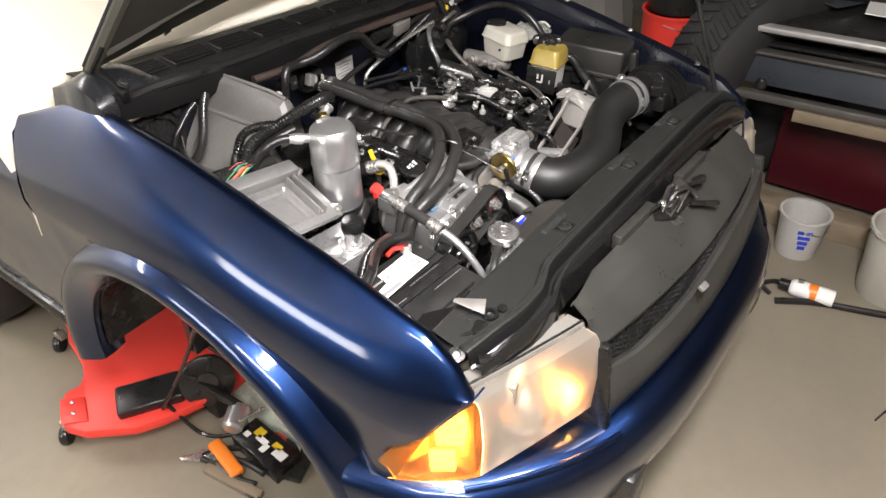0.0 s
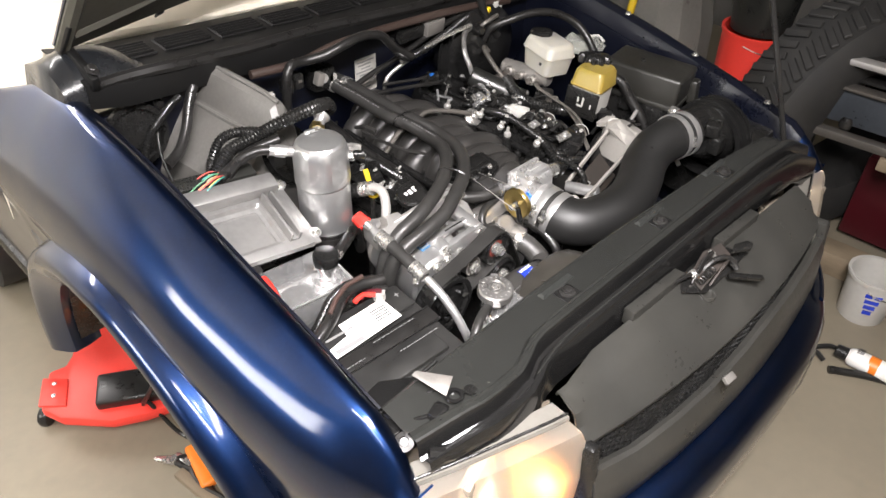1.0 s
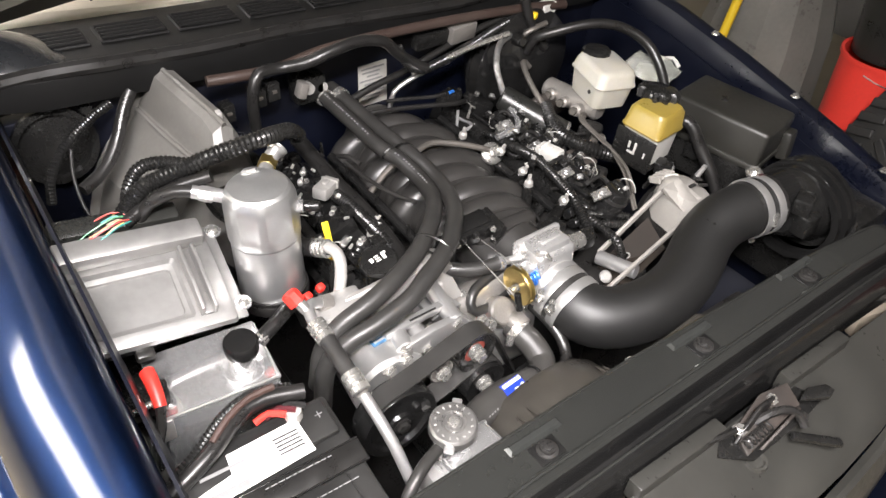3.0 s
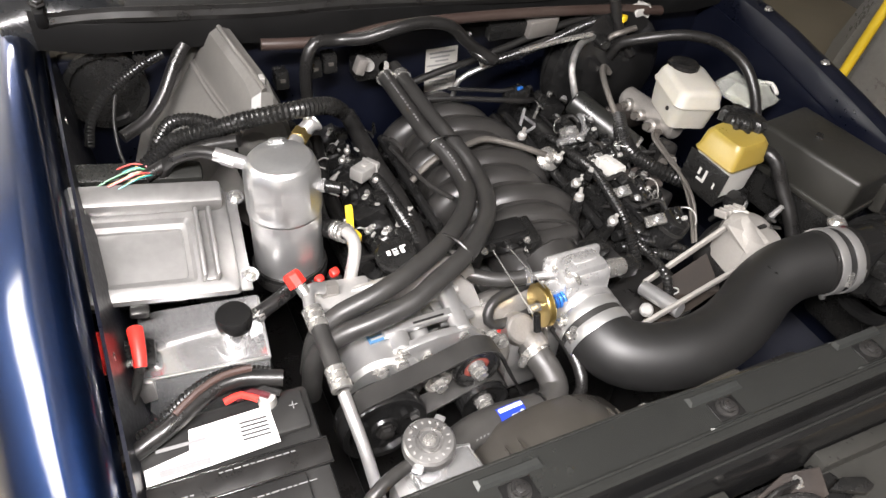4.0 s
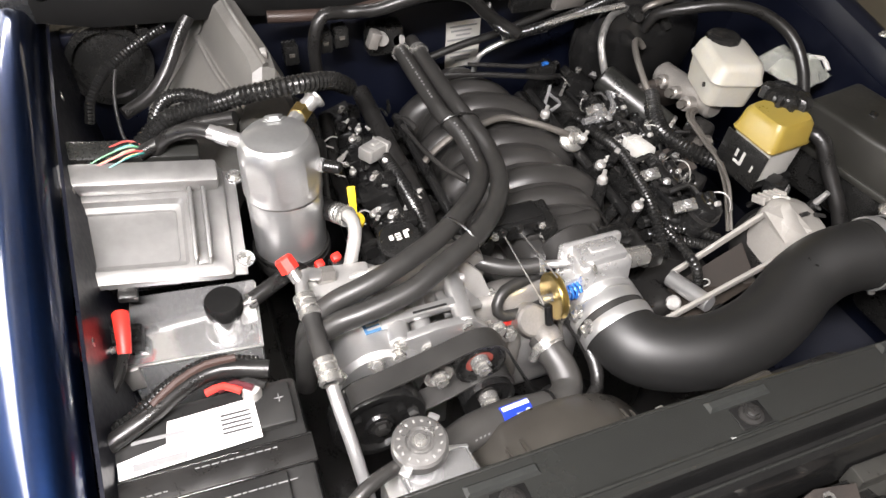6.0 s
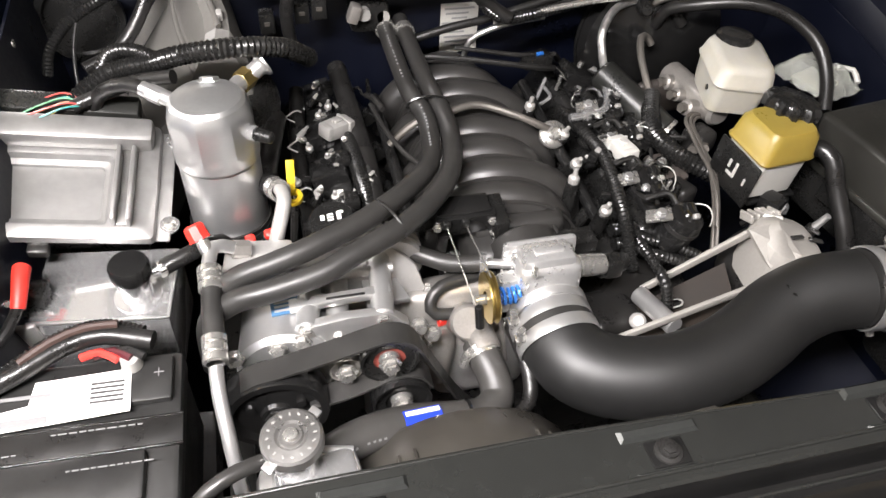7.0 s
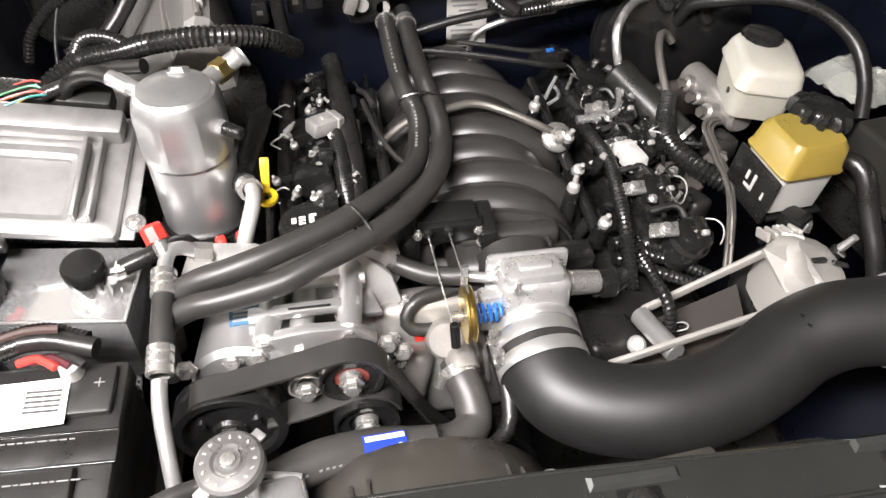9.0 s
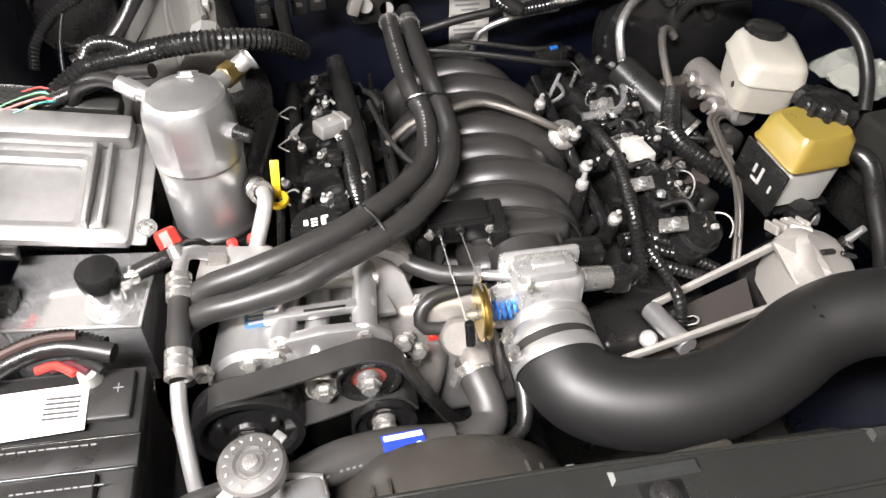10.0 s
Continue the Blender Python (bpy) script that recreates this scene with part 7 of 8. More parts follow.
for dx, dz in ((0.0, 0.0), (0.007, -0.003), (0.013, -0.008)):
    part("brake_pipe", pipe([(0.3 + dx, 0.517, 0.95 + dz), (0.282 + dx, 0.51, 0.955 + dz), (0.267 + dx, 0.492, 0.957 + dz), (0.262 + dx, 0.465, 0.955 + dz), (0.258 + dx, 0.427, 0.95 + dz)] + ([(0.256, 0.4, 0.948), (0.247, 0.355, 0.938), (0.24, 0.325, 0.91)] if dx == 0 else [(0.256 + dx, 0.405, 0.94), (0.245 + dx, 0.36, 0.92), (0.23 + dx, 0.314, 0.88)]), 0.0028, 8, 0.006), BRAKE_PIPE, mc, "bent tan brake pipe")
part("pressure_sensor", box(0.036, 0.04, 0.03, pose(0.226, 0.405, 0.905, 0, 10, 24), 0.008, 3), IRON, mc, "dark oily sensor block")
bo = thing("brake_booster", (0.33, 0.7, 0.8), "round black brake booster on the firewall", "brake booster")
part("front_shell", lathe([(0, 0.055), (0.03, 0.055), (0.045, 0.05), (0.095, 0.035), (0.118, 0.02), (0.123, 0.0), (0.0, 0.0)], aim((0.32, 0.735, 0.955), (0.318, 0.6, 0.955)), 40), BLACK_GLOSS, bo)
part("rear_shell", lathe([(0.124, 0.0), (0.126, 0.006), (0.12, 0.02), (0.1, 0.05), (0.06, 0.065), (0, 0.065)], aim((0.32, 0.735, 0.955), (0.322, 0.9, 0.955)), 40), BLACK_GLOSS, bo)
part("vacuum_check_valve", rod((0.28, 0.7, 1.03), (0.272, 0.672, 1.035), 0.014, 0.01, 14, None, 0.003), PLASTIC, bo)

ps = thing("power_steering_reservoir", (0.315, 0.375, 0.93), "amber-stained plastic fluid reservoir in a black bracket", "reservoir")
PM = pose(0.316, 0.378, 0.962, 4, 3, 8)
sec = [round_ring(PM, -0.037, -0.033, 0.037, 0.033, -0.025, 0.008), round_ring(PM, -0.038, -0.034, 0.038, 0.034, 0.03, 0.008)]
part("lower_tank", loft(sec, True, True), WHITE_PL, ps, "white lower half of the tank")
sec = [round_ring(PM, -0.042, -0.038, 0.042, 0.038, 0.029, 0.009), round_ring(PM, -0.043, -0.039, 0.043, 0.039, 0.032, 0.009), round_ring(PM, -0.041, -0.037, 0.041, 0.037, 0.036, 0.009), round_ring(PM, -0.039, -0.035, 0.039, 0.035, 0.062, 0.012), round_ring(PM, -0.033, -0.03, 0.033, 0.03, 0.07, 0.012)]
part("upper_tank", loft(sec, True, True), RES_YELLOW, ps, "amber upper half of the tank", 45)
CM = PM @ pose(0.03, 0.022, 0.056, -6, 8, 0)
sec = []
for z, r, cog in ((0.0, 0.022, 0.0), (0.004, 0.03, 0.0), (0.006, 0.034, 0.0035), (0.018, 0.0345, 0.0035), (0.024, 0.031, 0.003), (0.027, 0.024, 0.0)):
    sec.append([CM @ Vector(((r + (cog if k % 4 < 2 else -cog)) * math.cos(k * math.pi / 22), (r + (cog if k % 4 < 2 else -cog)) * math.sin(k * math.pi / 22), z)) for k in range(44)])
part("filler_cap", loft(sec, True, True), PLASTIC, ps, "chunky black filler cap with a notched rim", 30)
part("bracket", box(0.004, 0.078, 0.062, PM @ pose(-0.043, 0.0, -0.005), 0.001), PLASTIC, ps, "black bracket with pale marks")
part("bracket_mark", box(0.001, 0.004, 0.022, PM @ pose(-0.0456, -0.004, 0.0), 0), WHITE_PL, ps)
part("bracket_mark", box(0.001, 0.014, 0.004, PM @ pose(-0.0456, 0.002, -0.01), 0), WHITE_PL, ps)
part("bracket_mark", box(0.001, 0.004, 0.012, PM @ pose(-0.0456, 0.008, 0.003), 0), WHITE_PL, ps)
part("bracket_mark", box(0.001, 0.003, 0.01, PM @ pose(-0.0456, -0.024, -0.004), 0), WHITE_PL, ps)
part("bracket_foot", box(0.08, 0.03, 0.006, PM @ pose(0.01, -0.02, -0.036, 6), 0.002), BLACK_GLOSS, ps)
part("return_nipple", rod(PM @ Vector((0.04, -0.01, 0.02)), PM @ Vector((0.062, -0.014, 0.022)), 0.007, seg=12), STEEL, ps)
solo("return_hose", pipe([PM @ Vector((0.046, -0.01, 0.02)), PM @ Vector((0.07, -0.015, 0.024)), (0.4, 0.352, 0.975), (0.405, 0.325, 0.94), (0.41, 0.29, 0.9), (0.415, 0.25, 0.84)], 0.0115, 14), RUBBER, "black rubber return hose", "hose")
solo("crumpled_foil", lathe([(0, 0), (0.012, 0.004), (0.016, 0.012), (0.01, 0.02), (0, 0.022)], pose(0.322, 0.335, 0.918, 20, 30, 0), 7), ALU_POL, "scrap of crumpled bright foil", "foil", smooth=10)

# hose arching over the reservoirs, hard lines and a grey canister
solo("vacuum_hose", pipe([(0.3, 0.69, 1.0), (0.31, 0.68, 1.03), (0.345, 0.65, 1.05), (0.4, 0.62, 1.062), (0.45, 0.59, 1.055), (0.485, 0.55, 1.03), (0.49, 0.51, 0.995), (0.478, 0.475, 0.96)], 0.0095, 14), RUBBER, "black hose arched over the brake fluid reservoir", "hose")
solo("metal_line", pipe([(0.29, 0.71, 1.0), (0.295, 0.7, 1.03), (0.31, 0.69, 1.045), (0.345, 0.69, 1.05)], 0.0055, 10), BRAKE_PIPE, "bent bare metal line at the firewall", "pipe")
solo("metal_line", pipe([(0.285, 0.66, 0.985), (0.275, 0.662, 0.997), (0.262, 0.655, 1.002), (0.253, 0.635, 0.993), (0.251, 0.61, 0.975), (0.252, 0.585, 0.957), (0.254, 0.562, 0.94)], 0.0055, 10), BRAKE_PIPE, "bent bare metal line with a black end fitting", "pipe")
solo("ribbed_loom", pipe([(0.252, 0.572, 0.952), (0.236, 0.537, 0.946), (0.222, 0.49, 0.942), (0.234, 0.447, 0.938), (0.262, 0.418, 0.93), (0.3, 0.405, 0.915)], 0.014, 14, corrugated=0.002, pitch=0.0062), PLASTIC, "thick black ribbed loom below the fluid reservoirs", "loom", "wire looms")
can = thing("filter_canister", (0.26, 0.6, 0.85), "dull grey metal canister with a crimped end", "canister")
part("shell", rod((0.196, 0.635, 0.96), (0.262, 0.525, 0.915), 0.0235, 0.0235, 26, None, 0.004), PLASTIC_GREY, can)
part("end_ring", lathe([(0.018, 0), (0.0242, 0), (0.0242, 0.006), (0.018, 0.006)], aim((0.2595, 0.528, 0.917), (0.272, 0.513, 0.9077)), 26), STEEL, can)
part("end_face", rod((0.2605, 0.5268, 0.9161), (0.264, 0.5226, 0.9135), 0.0185, 0.0175, 22), PLASTIC_GREY, can)

# fuse box
fb = thing("fuse_box", (0.49, 0.34, 0.85), "dusty dark grey under-hood fuse box with a lid", "fuse box")
FM = pose(0.492, 0.338, 0.965, 3, 4, 12)
part("lid", box(0.13, 0.185, 0.07, FM @ pose(0, 0, 0.0), 0.008, 3), FUSE, fb)
part("lid_lip", box(0.136, 0.191, 0.012, FM @ pose(0, 0, -0.034), 0.003), FUSE, fb)
part("body", box(0.12, 0.175, 0.07, FM @ pose(0, 0, -0.072), 0.006), PLASTIC, fb)
part("embossed_mark", box(0.016, 0.012, 0.003, FM @ pose(-0.005, 0.02, 0.036, 0, 0, 20), 0.001), PLASTIC, fb)
part("latch", box(0.034, 0.022, 0.055, FM @ pose(0.05, -0.1, -0.02, -8), 0.006), FUSE, fb)
part("side_latch", box(0.012, 0.03, 0.03, FM @ pose(-0.07, 0.02, -0.05), 0.004), PLASTIC, fb)
solo("ribbed_loom", pipe([(0.46, 0.25, 0.9), (0.45, 0.23, 0.87), (0.44, 0.22, 0.8)], 0.012, 12, corrugated=0.0018), PLASTIC, "black ribbed loom below the fuse box", "loom", "wire looms")
rng = random.Random(8)
rows = []
for i in range(9):
    row = []
    for j in range(11):
        u, v = i / 8 - 0.5, j / 10 - 0.5
        edge = 1 - max(abs(u), abs(v)) * 2
        row.append((0.505 + 0.075 * u - 0.04 * v, 0.545 + 0.1 * v + 0.02 * u, 0.968 + 0.026 * min(1.0, edge * 2.5) + 0.009 * (rng.random() - 0.5)))
    rows.append(row)
solo("plastic_bag", thick(loft(rows), 0.0015), CLEAR_BAG, "crinkled clear plastic bag on a part", "bag", smooth=8)
part("bagged_part", box(0.06, 0.05, 0.012, pose(0.505, 0.545, 0.965, 2, 3, 25), 0.004), RESERVOIR, bpy.data.objects["plastic_bag"], "pale part inside the bag")
part("bag_tail", pipe([(0.525, 0.535, 0.992), (0.547, 0.525, 0.992), (0.545, 0.505, 0.982)], 0.004, 6), WHITE_PL, bpy.data.objects["plastic_bag"])

# air filter housing by the fender
af = thing("air_filter_housing", (0.47, 0.13, 0.7), "black air filter housing with ribbed rubber rings", "air filter")
part("cone", rod((0.4, 0.157, 0.92), (0.5, 0.155, 0.9), 0.05, 0.075, 30, None, 0.006), PLASTIC, af)
for x, r in ((0.455, 0.085), (0.475, 0.09), (0.495, 0.088)):
    part("ring", lathe([(r - 0.012, -0.005), (r, -0.005), (r, 0.005), (r - 0.012, 0.005)], pose(x, 0.15, 0.888, 0, 90, 0), 36), BLACK_GLOSS, af)
part("box", box(0.12, 0.2, 0.2, pose(0.55, 0.15, 0.8), 0.02), PLASTIC, af)
part("sensor", box(0.035, 0.03, 0.04, pose(0.41, 0.105, 0.915), 0.005), PLASTIC, af)
part("red_plug", box(0.01, 0.012, 0.012, pose(0.375, 0.185, 0.97), 0.002), DARK_RED, af)
solo("vacuum_valve", lathe([(0, 0.014), (0.009, 0.013), (0.015, 0.006), (0.013, 0.0), (0, 0.0)], pose(0.405, 0.215, 0.948), 18), STEEL, "round plated vacuum valve", "valve")

# wires and plugs strewn over the driver's valve cover
rng = random.Random(21)
for k in range(13):
    x, y = 0.1 + 0.12 * rng.random(), 0.36 + 0.33 * rng.random()
    z = 0.915 + 0.025 * rng.random()
    pts = [(x, y, z)]
    for j in range(4):
        px, py, pz = pts[-1]
        pts.append((px + (rng.random() - 0.45) * 0.05, py + (rng.random() - 0.5) * 0.09, 0.905 + 0.04 * rng.random()))
    if k % 3 == 0:
        solo("ribbed_loom", pipe(pts, 0.0065, 10, corrugated=0.0013), PLASTIC, "thin black ribbed loom over the coils", "loom", "wire looms")
    else:
        solo("wire", pipe(pts, 0.0028, 6, 0.008), (IRON, RUBBER, WIRES[6], BLACK_GLOSS)[k % 4], "thin dark wire over the coils", "wire", "loose wires")
for k in range(10):
    x, y = 0.11 + 0.11 * rng.random(), 0.36 + 0.32 * rng.random()
    c = thing("plug", (x, y, 0.91), "small glossy black plug on the coil wiring", "plug", "coil plugs")
    m = pose(x, y, 0.925 + 0.02 * rng.random(), 40 * rng.random() - 20, 40 * rng.random() - 20, 360 * rng.random())
    part("shell", box(0.024, 0.014, 0.013, m, 0.0025), BLACK_GLOSS, c)
    part("tab", box(0.009, 0.008, 0.004, m @ pose(0.002, 0, 0.008), 0.001), (ALU_DULL, BLACK_GLOSS, WHITE_PL)[k % 3], c)
for k in range(9):
    y = 0.375 + 0.035 * k + 0.01 * rng.random()
    x = 0.135 + 0.075 * rng.random()
    c = thing("coil_clip", (x, y, 0.92), "thin bright wire clip loop on the coils", "clip", "coil clips")
    r = 0.011 + 0.004 * rng.random()
    a0 = 6.28 * rng.random()
    part("loop", pipe([(x + r * math.cos(a0 + 0.5 * j), y + r * math.sin(a0 + 0.5 * j), 0.945 + 0.008 * math.sin(0.8 * j + k)) for j in range(8)], 0.001, 6, 0.004), (STEEL, BRAKE_PIPE)[k % 2], c)
    part("post", rod((x, y, 0.92), (x + 0.004, y - 0.004, 0.948), 0.003, 0.0025, 8), (STEEL, IRON)[k % 2], c)
for k in range(8):
    y = 0.38 + 0.04 * k
    x = 0.15 + 0.04 * (k % 2) + 0.012 * rng.random()
    c = thing("coil_bracket", (x, y, 0.92), "small plated bracket with a bolt on the coils", "bracket", "coil brackets")
    m = pose(x, y, 0.942 + 0.004 * (k % 3), 10, 18, 25 * rng.random() + 40 * (k % 2))
    part("tab", plate([(-0.014, -0.006), (0.012, -0.007), (0.014, 0.005), (-0.006, 0.008)], 0.002, m, 0.0005), (BLACK_GLOSS, IRON)[k % 2], c)
    part("bolt", bolt(m @ Vector((0.004, 0, 0.002)), m.to_3x3() @ Vector((0, 0, 1)), 0.0045, 0.005), ALU, c)
for k in range(6):
    y = 0.39 + 0.05 * k
    c = thing("round_cap", (0.2, y, 0.9), "glossy black round cap beside the coils", "cap", "round caps")
    part("shell", lathe([(0, 0.02), (0.009, 0.019), (0.012, 0.015), (0.012, 0.0), (0, 0.0)], pose(0.2 + 0.008 * (k % 2), y, 0.918, 15 * (k % 3) - 10, 25, 0), 16), BLACK_GLOSS, c)
    part("rim", lathe([(0.0122, 0.004), (0.0132, 0.004), (0.0132, 0.007), (0.0122, 0.007)], pose(0.2 + 0.008 * (k % 2), y, 0.918, 15 * (k % 3) - 10, 25, 0), 16), PLASTIC, c)
for k in range(9):
    x, y = -0.27 + 0.1 * rng.random(), 0.42 + 0.28 * rng.random()
    c = thing("plug", (x, y, 0.9), "small dark plug with a pale tip on the coil wiring", "plug", "coil plugs")
    p0 = Vector((x, y, 0.935 + 0.012 * rng.random()))
    d = Vector((rng.random() - 0.5, rng.random() - 0.8, 0.5)).normalized()
    part("shell", rod(p0, p0 + d * 0.013, 0.0048, 0.0035, 8), ALU_DULL if k % 2 else PLASTIC, c)
    part("tip", rod(p0 + d * 0.013, p0 + d * 0.021, 0.0026, 0.002, 8), ALU_DULL, c)
for k in range(7):
    x, y = -0.26 + 0.1 * rng.random(), 0.4 + 0.3 * rng.random()
    pts = [(x + 0.014 * math.cos(a * 0.9), y + 0.018 * math.sin(a * 0.9), 0.935 + 0.006 * math.sin(a * 1.7)) for a in range(5)]
    solo("wire", pipe(pts, 0.0022, 6, 0.005), (ALU_DULL, IRON)[k % 2], "short looped wire clip by the coils", "wire", "loose wires")
solo("engine_loom", pipe([(-0.2, 0.36, 0.915), (-0.19, 0.42, 0.925), (-0.185, 0.5, 0.93), (-0.19, 0.6, 0.94), (-0.2, 0.7, 0.97)], 0.014, 12), RUBBER, "taped black engine wire loom along the coils", "loom", "wire looms")
solo("engine_loom", pipe([(-0.268, 0.42, 0.9), (-0.272, 0.52, 0.905), (-0.27, 0.6, 0.912), (-0.262, 0.68, 0.95)], 0.011, 12), RUBBER, "black sleeve along the valve cover", "loom", "wire looms")
solo("vacuum_line", pipe([(-0.11, 0.69, 0.98), (-0.073, 0.682, 0.985), (-0.022, 0.672, 0.983), (0.012, 0.663, 0.981), (0.055, 0.654, 0.976), (0.099, 0.649, 0.969), (0.13, 0.662, 0.958)], 0.0045, 10, 0.008), RUBBER, "black vacuum line draped over the back of the intake", "hose")
solo("vacuum_line", pipe([(-0.165, 0.6, 0.965), (-0.155, 0.55, 0.96), (-0.14, 0.5, 0.955), (-0.12, 0.46, 0.955)], 0.0035, 8), IRON, "thin black vacuum line beside the heater hoses", "hose")
solo("line_clip", pipe([(-0.168, 0.62, 0.968), (-0.16, 0.6, 0.975), (-0.152, 0.575, 0.972)], 0.0042, 8), IRON, "dark metal line clip", "clip")
solo("ribbed_loom", pipe([(0.055, 0.27, 0.92), (0.085, 0.285, 0.905), (0.11, 0.31, 0.9), (0.135, 0.35, 0.905)], 0.009, 12, corrugated=0.0015), PLASTIC, "black ribbed loom from the throttle body", "loom", "wire looms")
solo("ribbed_loom", pipe([(0.1, 0.33, 0.9), (0.15, 0.33, 0.895), (0.19, 0.335, 0.89), (0.22, 0.35, 0.885)], 0.0085, 12, corrugated=0.0015), PLASTIC, "black ribbed loom behind the alternator bracket", "loom", "wire looms")
solo("ribbed_loom", pipe([(0.1, 0.345, 0.91), (0.14, 0.35, 0.905), (0.18, 0.352, 0.9), (0.21, 0.37, 0.89)], 0.0085, 12, corrugated=0.0015), PLASTIC, "black ribbed loom behind the alternator bracket", "loom", "wire looms")
solo("rusty_bracket", plate([(-0.03, -0.03), (0.03, -0.025), (0.035, 0.02), (0.0, 0.035), (-0.03, 0.02)], 0.012, pose(0.215, 0.44, 0.905, 15, -20, 10), 0.003), RUSTY, "rusty brown steel bracket beside the coils", "bracket")

# ---- firewall hoses, rods and sticker ----
st = box(0.062, 0.002, 0.085, pose(0.012, 0.797, 0.966), 0)
stk = tagged(part("notice_sticker", st, mat("faded_sticker", (0.42, 0.41, 0.38), 0.6, 0, 40, 0.1, 0.3, (0.25, 0.24, 0.2), 0.02)), "faded grey notice sticker on the firewall", "sticker")
for k in range(9):
    part("print_bar", box(0.05 - 0.012 * (k % 3), 0.001, 0.003, pose(0.012 - 0.004 * (k % 2), 0.7955, 1.0 - 0.008 * k)), WIRES[6], stk)


def run(name, pts, r, m, label, cat="hose", cor=0.0, grp=""):
    return solo(name, pipe(pts, r, 12, 0.012, corrugated=cor), m, label, cat, grp)


run("rubber_hose", [(-0.26, 0.72, 1.0), (-0.262, 0.71, 1.06), (-0.245, 0.715, 1.095), (-0.205, 0.72, 1.092), (-0.17, 0.7, 1.1), (-0.135, 0.69, 1.112), (-0.08, 0.69, 1.118), (-0.03, 0.69, 1.105), (0.0, 0.695, 1.075), (0.03, 0.7, 1.05), (0.06, 0.69, 1.03)], 0.0095, RUBBER, "black hose looped along the firewall")
run("ribbed_loom", [(0.005, 0.7, 1.08), (0.022, 0.7, 1.05), (0.05, 0.695, 1.03), (0.1, 0.7, 1.03), (0.18, 0.71, 1.04), (0.26, 0.72, 1.055), (0.33, 0.725, 1.06)], 0.009, PLASTIC, "black ribbed loom along the firewall", "loom", 0.0015, "wire looms")
run("metal_line", [(0.04, 0.705, 1.02), (0.1, 0.7, 1.032), (0.18, 0.695, 1.045), (0.25, 0.69, 1.052)], 0.0048, STEEL, "straight bare metal line along the firewall", "pipe")
run("rubber_hose", [(-0.08, 0.735, 0.985), (-0.02, 0.735, 1.0), (0.04, 0.735, 1.01), (0.1, 0.735, 1.025), (0.2, 0.735, 1.05), (0.3, 0.73, 1.07)], 0.0065, RUBBER, "thin black line across the firewall")
run("braided_line", [(0.0, 0.72, 0.955), (0.01, 0.72, 0.985), (0.04, 0.715, 1.003), (0.08, 0.71, 1.015), (0.12, 0.705, 1.022)], 0.0045, BRAID, "thin braided line in front of the sticker", "pipe")
run("metal_line", [(-0.02, 0.7, 0.985), (0.03, 0.69, 0.98), (0.08, 0.685, 0.972), (0.14, 0.69, 0.965)], 0.0035, IRON, "thin dark line behind the intake", "pipe")
run("rubber_hose", [(0.3, 0.71, 1.1), (0.31, 0.7, 1.06), (0.325, 0.695, 1.03), (0.345, 0.685, 1.0)], 0.0095, RUBBER, "black hose dropping at the firewall")
run("rubber_hose", [(-0.32, 0.74, 1.092), (-0.27, 0.735, 1.089), (-0.2, 0.735, 1.085), (-0.1, 0.735, 1.095), (0.1, 0.73, 1.09), (0.3, 0.725, 1.075), (0.42, 0.72, 1.06)], 0.009, mat("brown_black_hose", (0.035, 0.022, 0.018), 0.45, 0, 80, 0.2, 0.2, bump=0.05), "brown-black hose under the cowl lip")
solo("yellow_tie", box(0.014, 0.012, 0.012, pose(0.318, 0.698, 1.068, 0, 0, 20), 0.003), YELLOW, "small yellow clip on the firewall hoses", "clip")
wire_plug(0.378, 0.728, 1.062, 15, 0, WHITE_PL, "white wire connector on the firewall hoses")
rb = thing("relay_box", (0.16, 0.75, 1.04), "grey relay box bolted on the firewall", "relay")
part("shell", box(0.06, 0.035, 0.035, pose(0.17, 0.742, 1.058, 10, 0, 4), 0.004), PUMP, rb)
part("bracket", box(0.1, 0.02, 0.03, pose(0.12, 0.745, 1.055, 10), 0.004), PLASTIC, rb)
hv = thing("heater_valve", (-0.135, 0.75, 0.98), "black heater valve with steel clamps on the firewall", "valve")
part("body", box(0.06, 0.04, 0.05, pose(-0.14, 0.765, 1.02), 0.01), PLASTIC, hv)
part("clamp", box(0.016, 0.02, 0.028, pose(-0.165, 0.735, 1.035, 0, 20, 0), 0.003), PUMP, hv)
part("nipple", rod((-0.15, 0.76, 1.03), (-0.15, 0.735, 1.03), 0.01, seg=12), ALU_DULL, hv)
part("nipple", rod((-0.12, 0.765, 1.02), (-0.12, 0.745, 1.02), 0.01, seg=12), ALU_DULL, hv)
for x, y, z in ((-0.24, 0.745, 1.04), (-0.215, 0.745, 1.045), (-0.29, 0.76, 1.02)):
    c = thing("relay", (x, y, z - 0.02), "small black relay with metal tabs on the firewall", "relay", "relays")
    part("shell", box(0.022, 0.025, 0.032, pose(x, y, z), 0.003), PLASTIC, c)
    part("tab", box(0.008, 0.003, 0.005, pose(x, y - 0.014, z + 0.002), 0), BRAKE_PIPE, c)
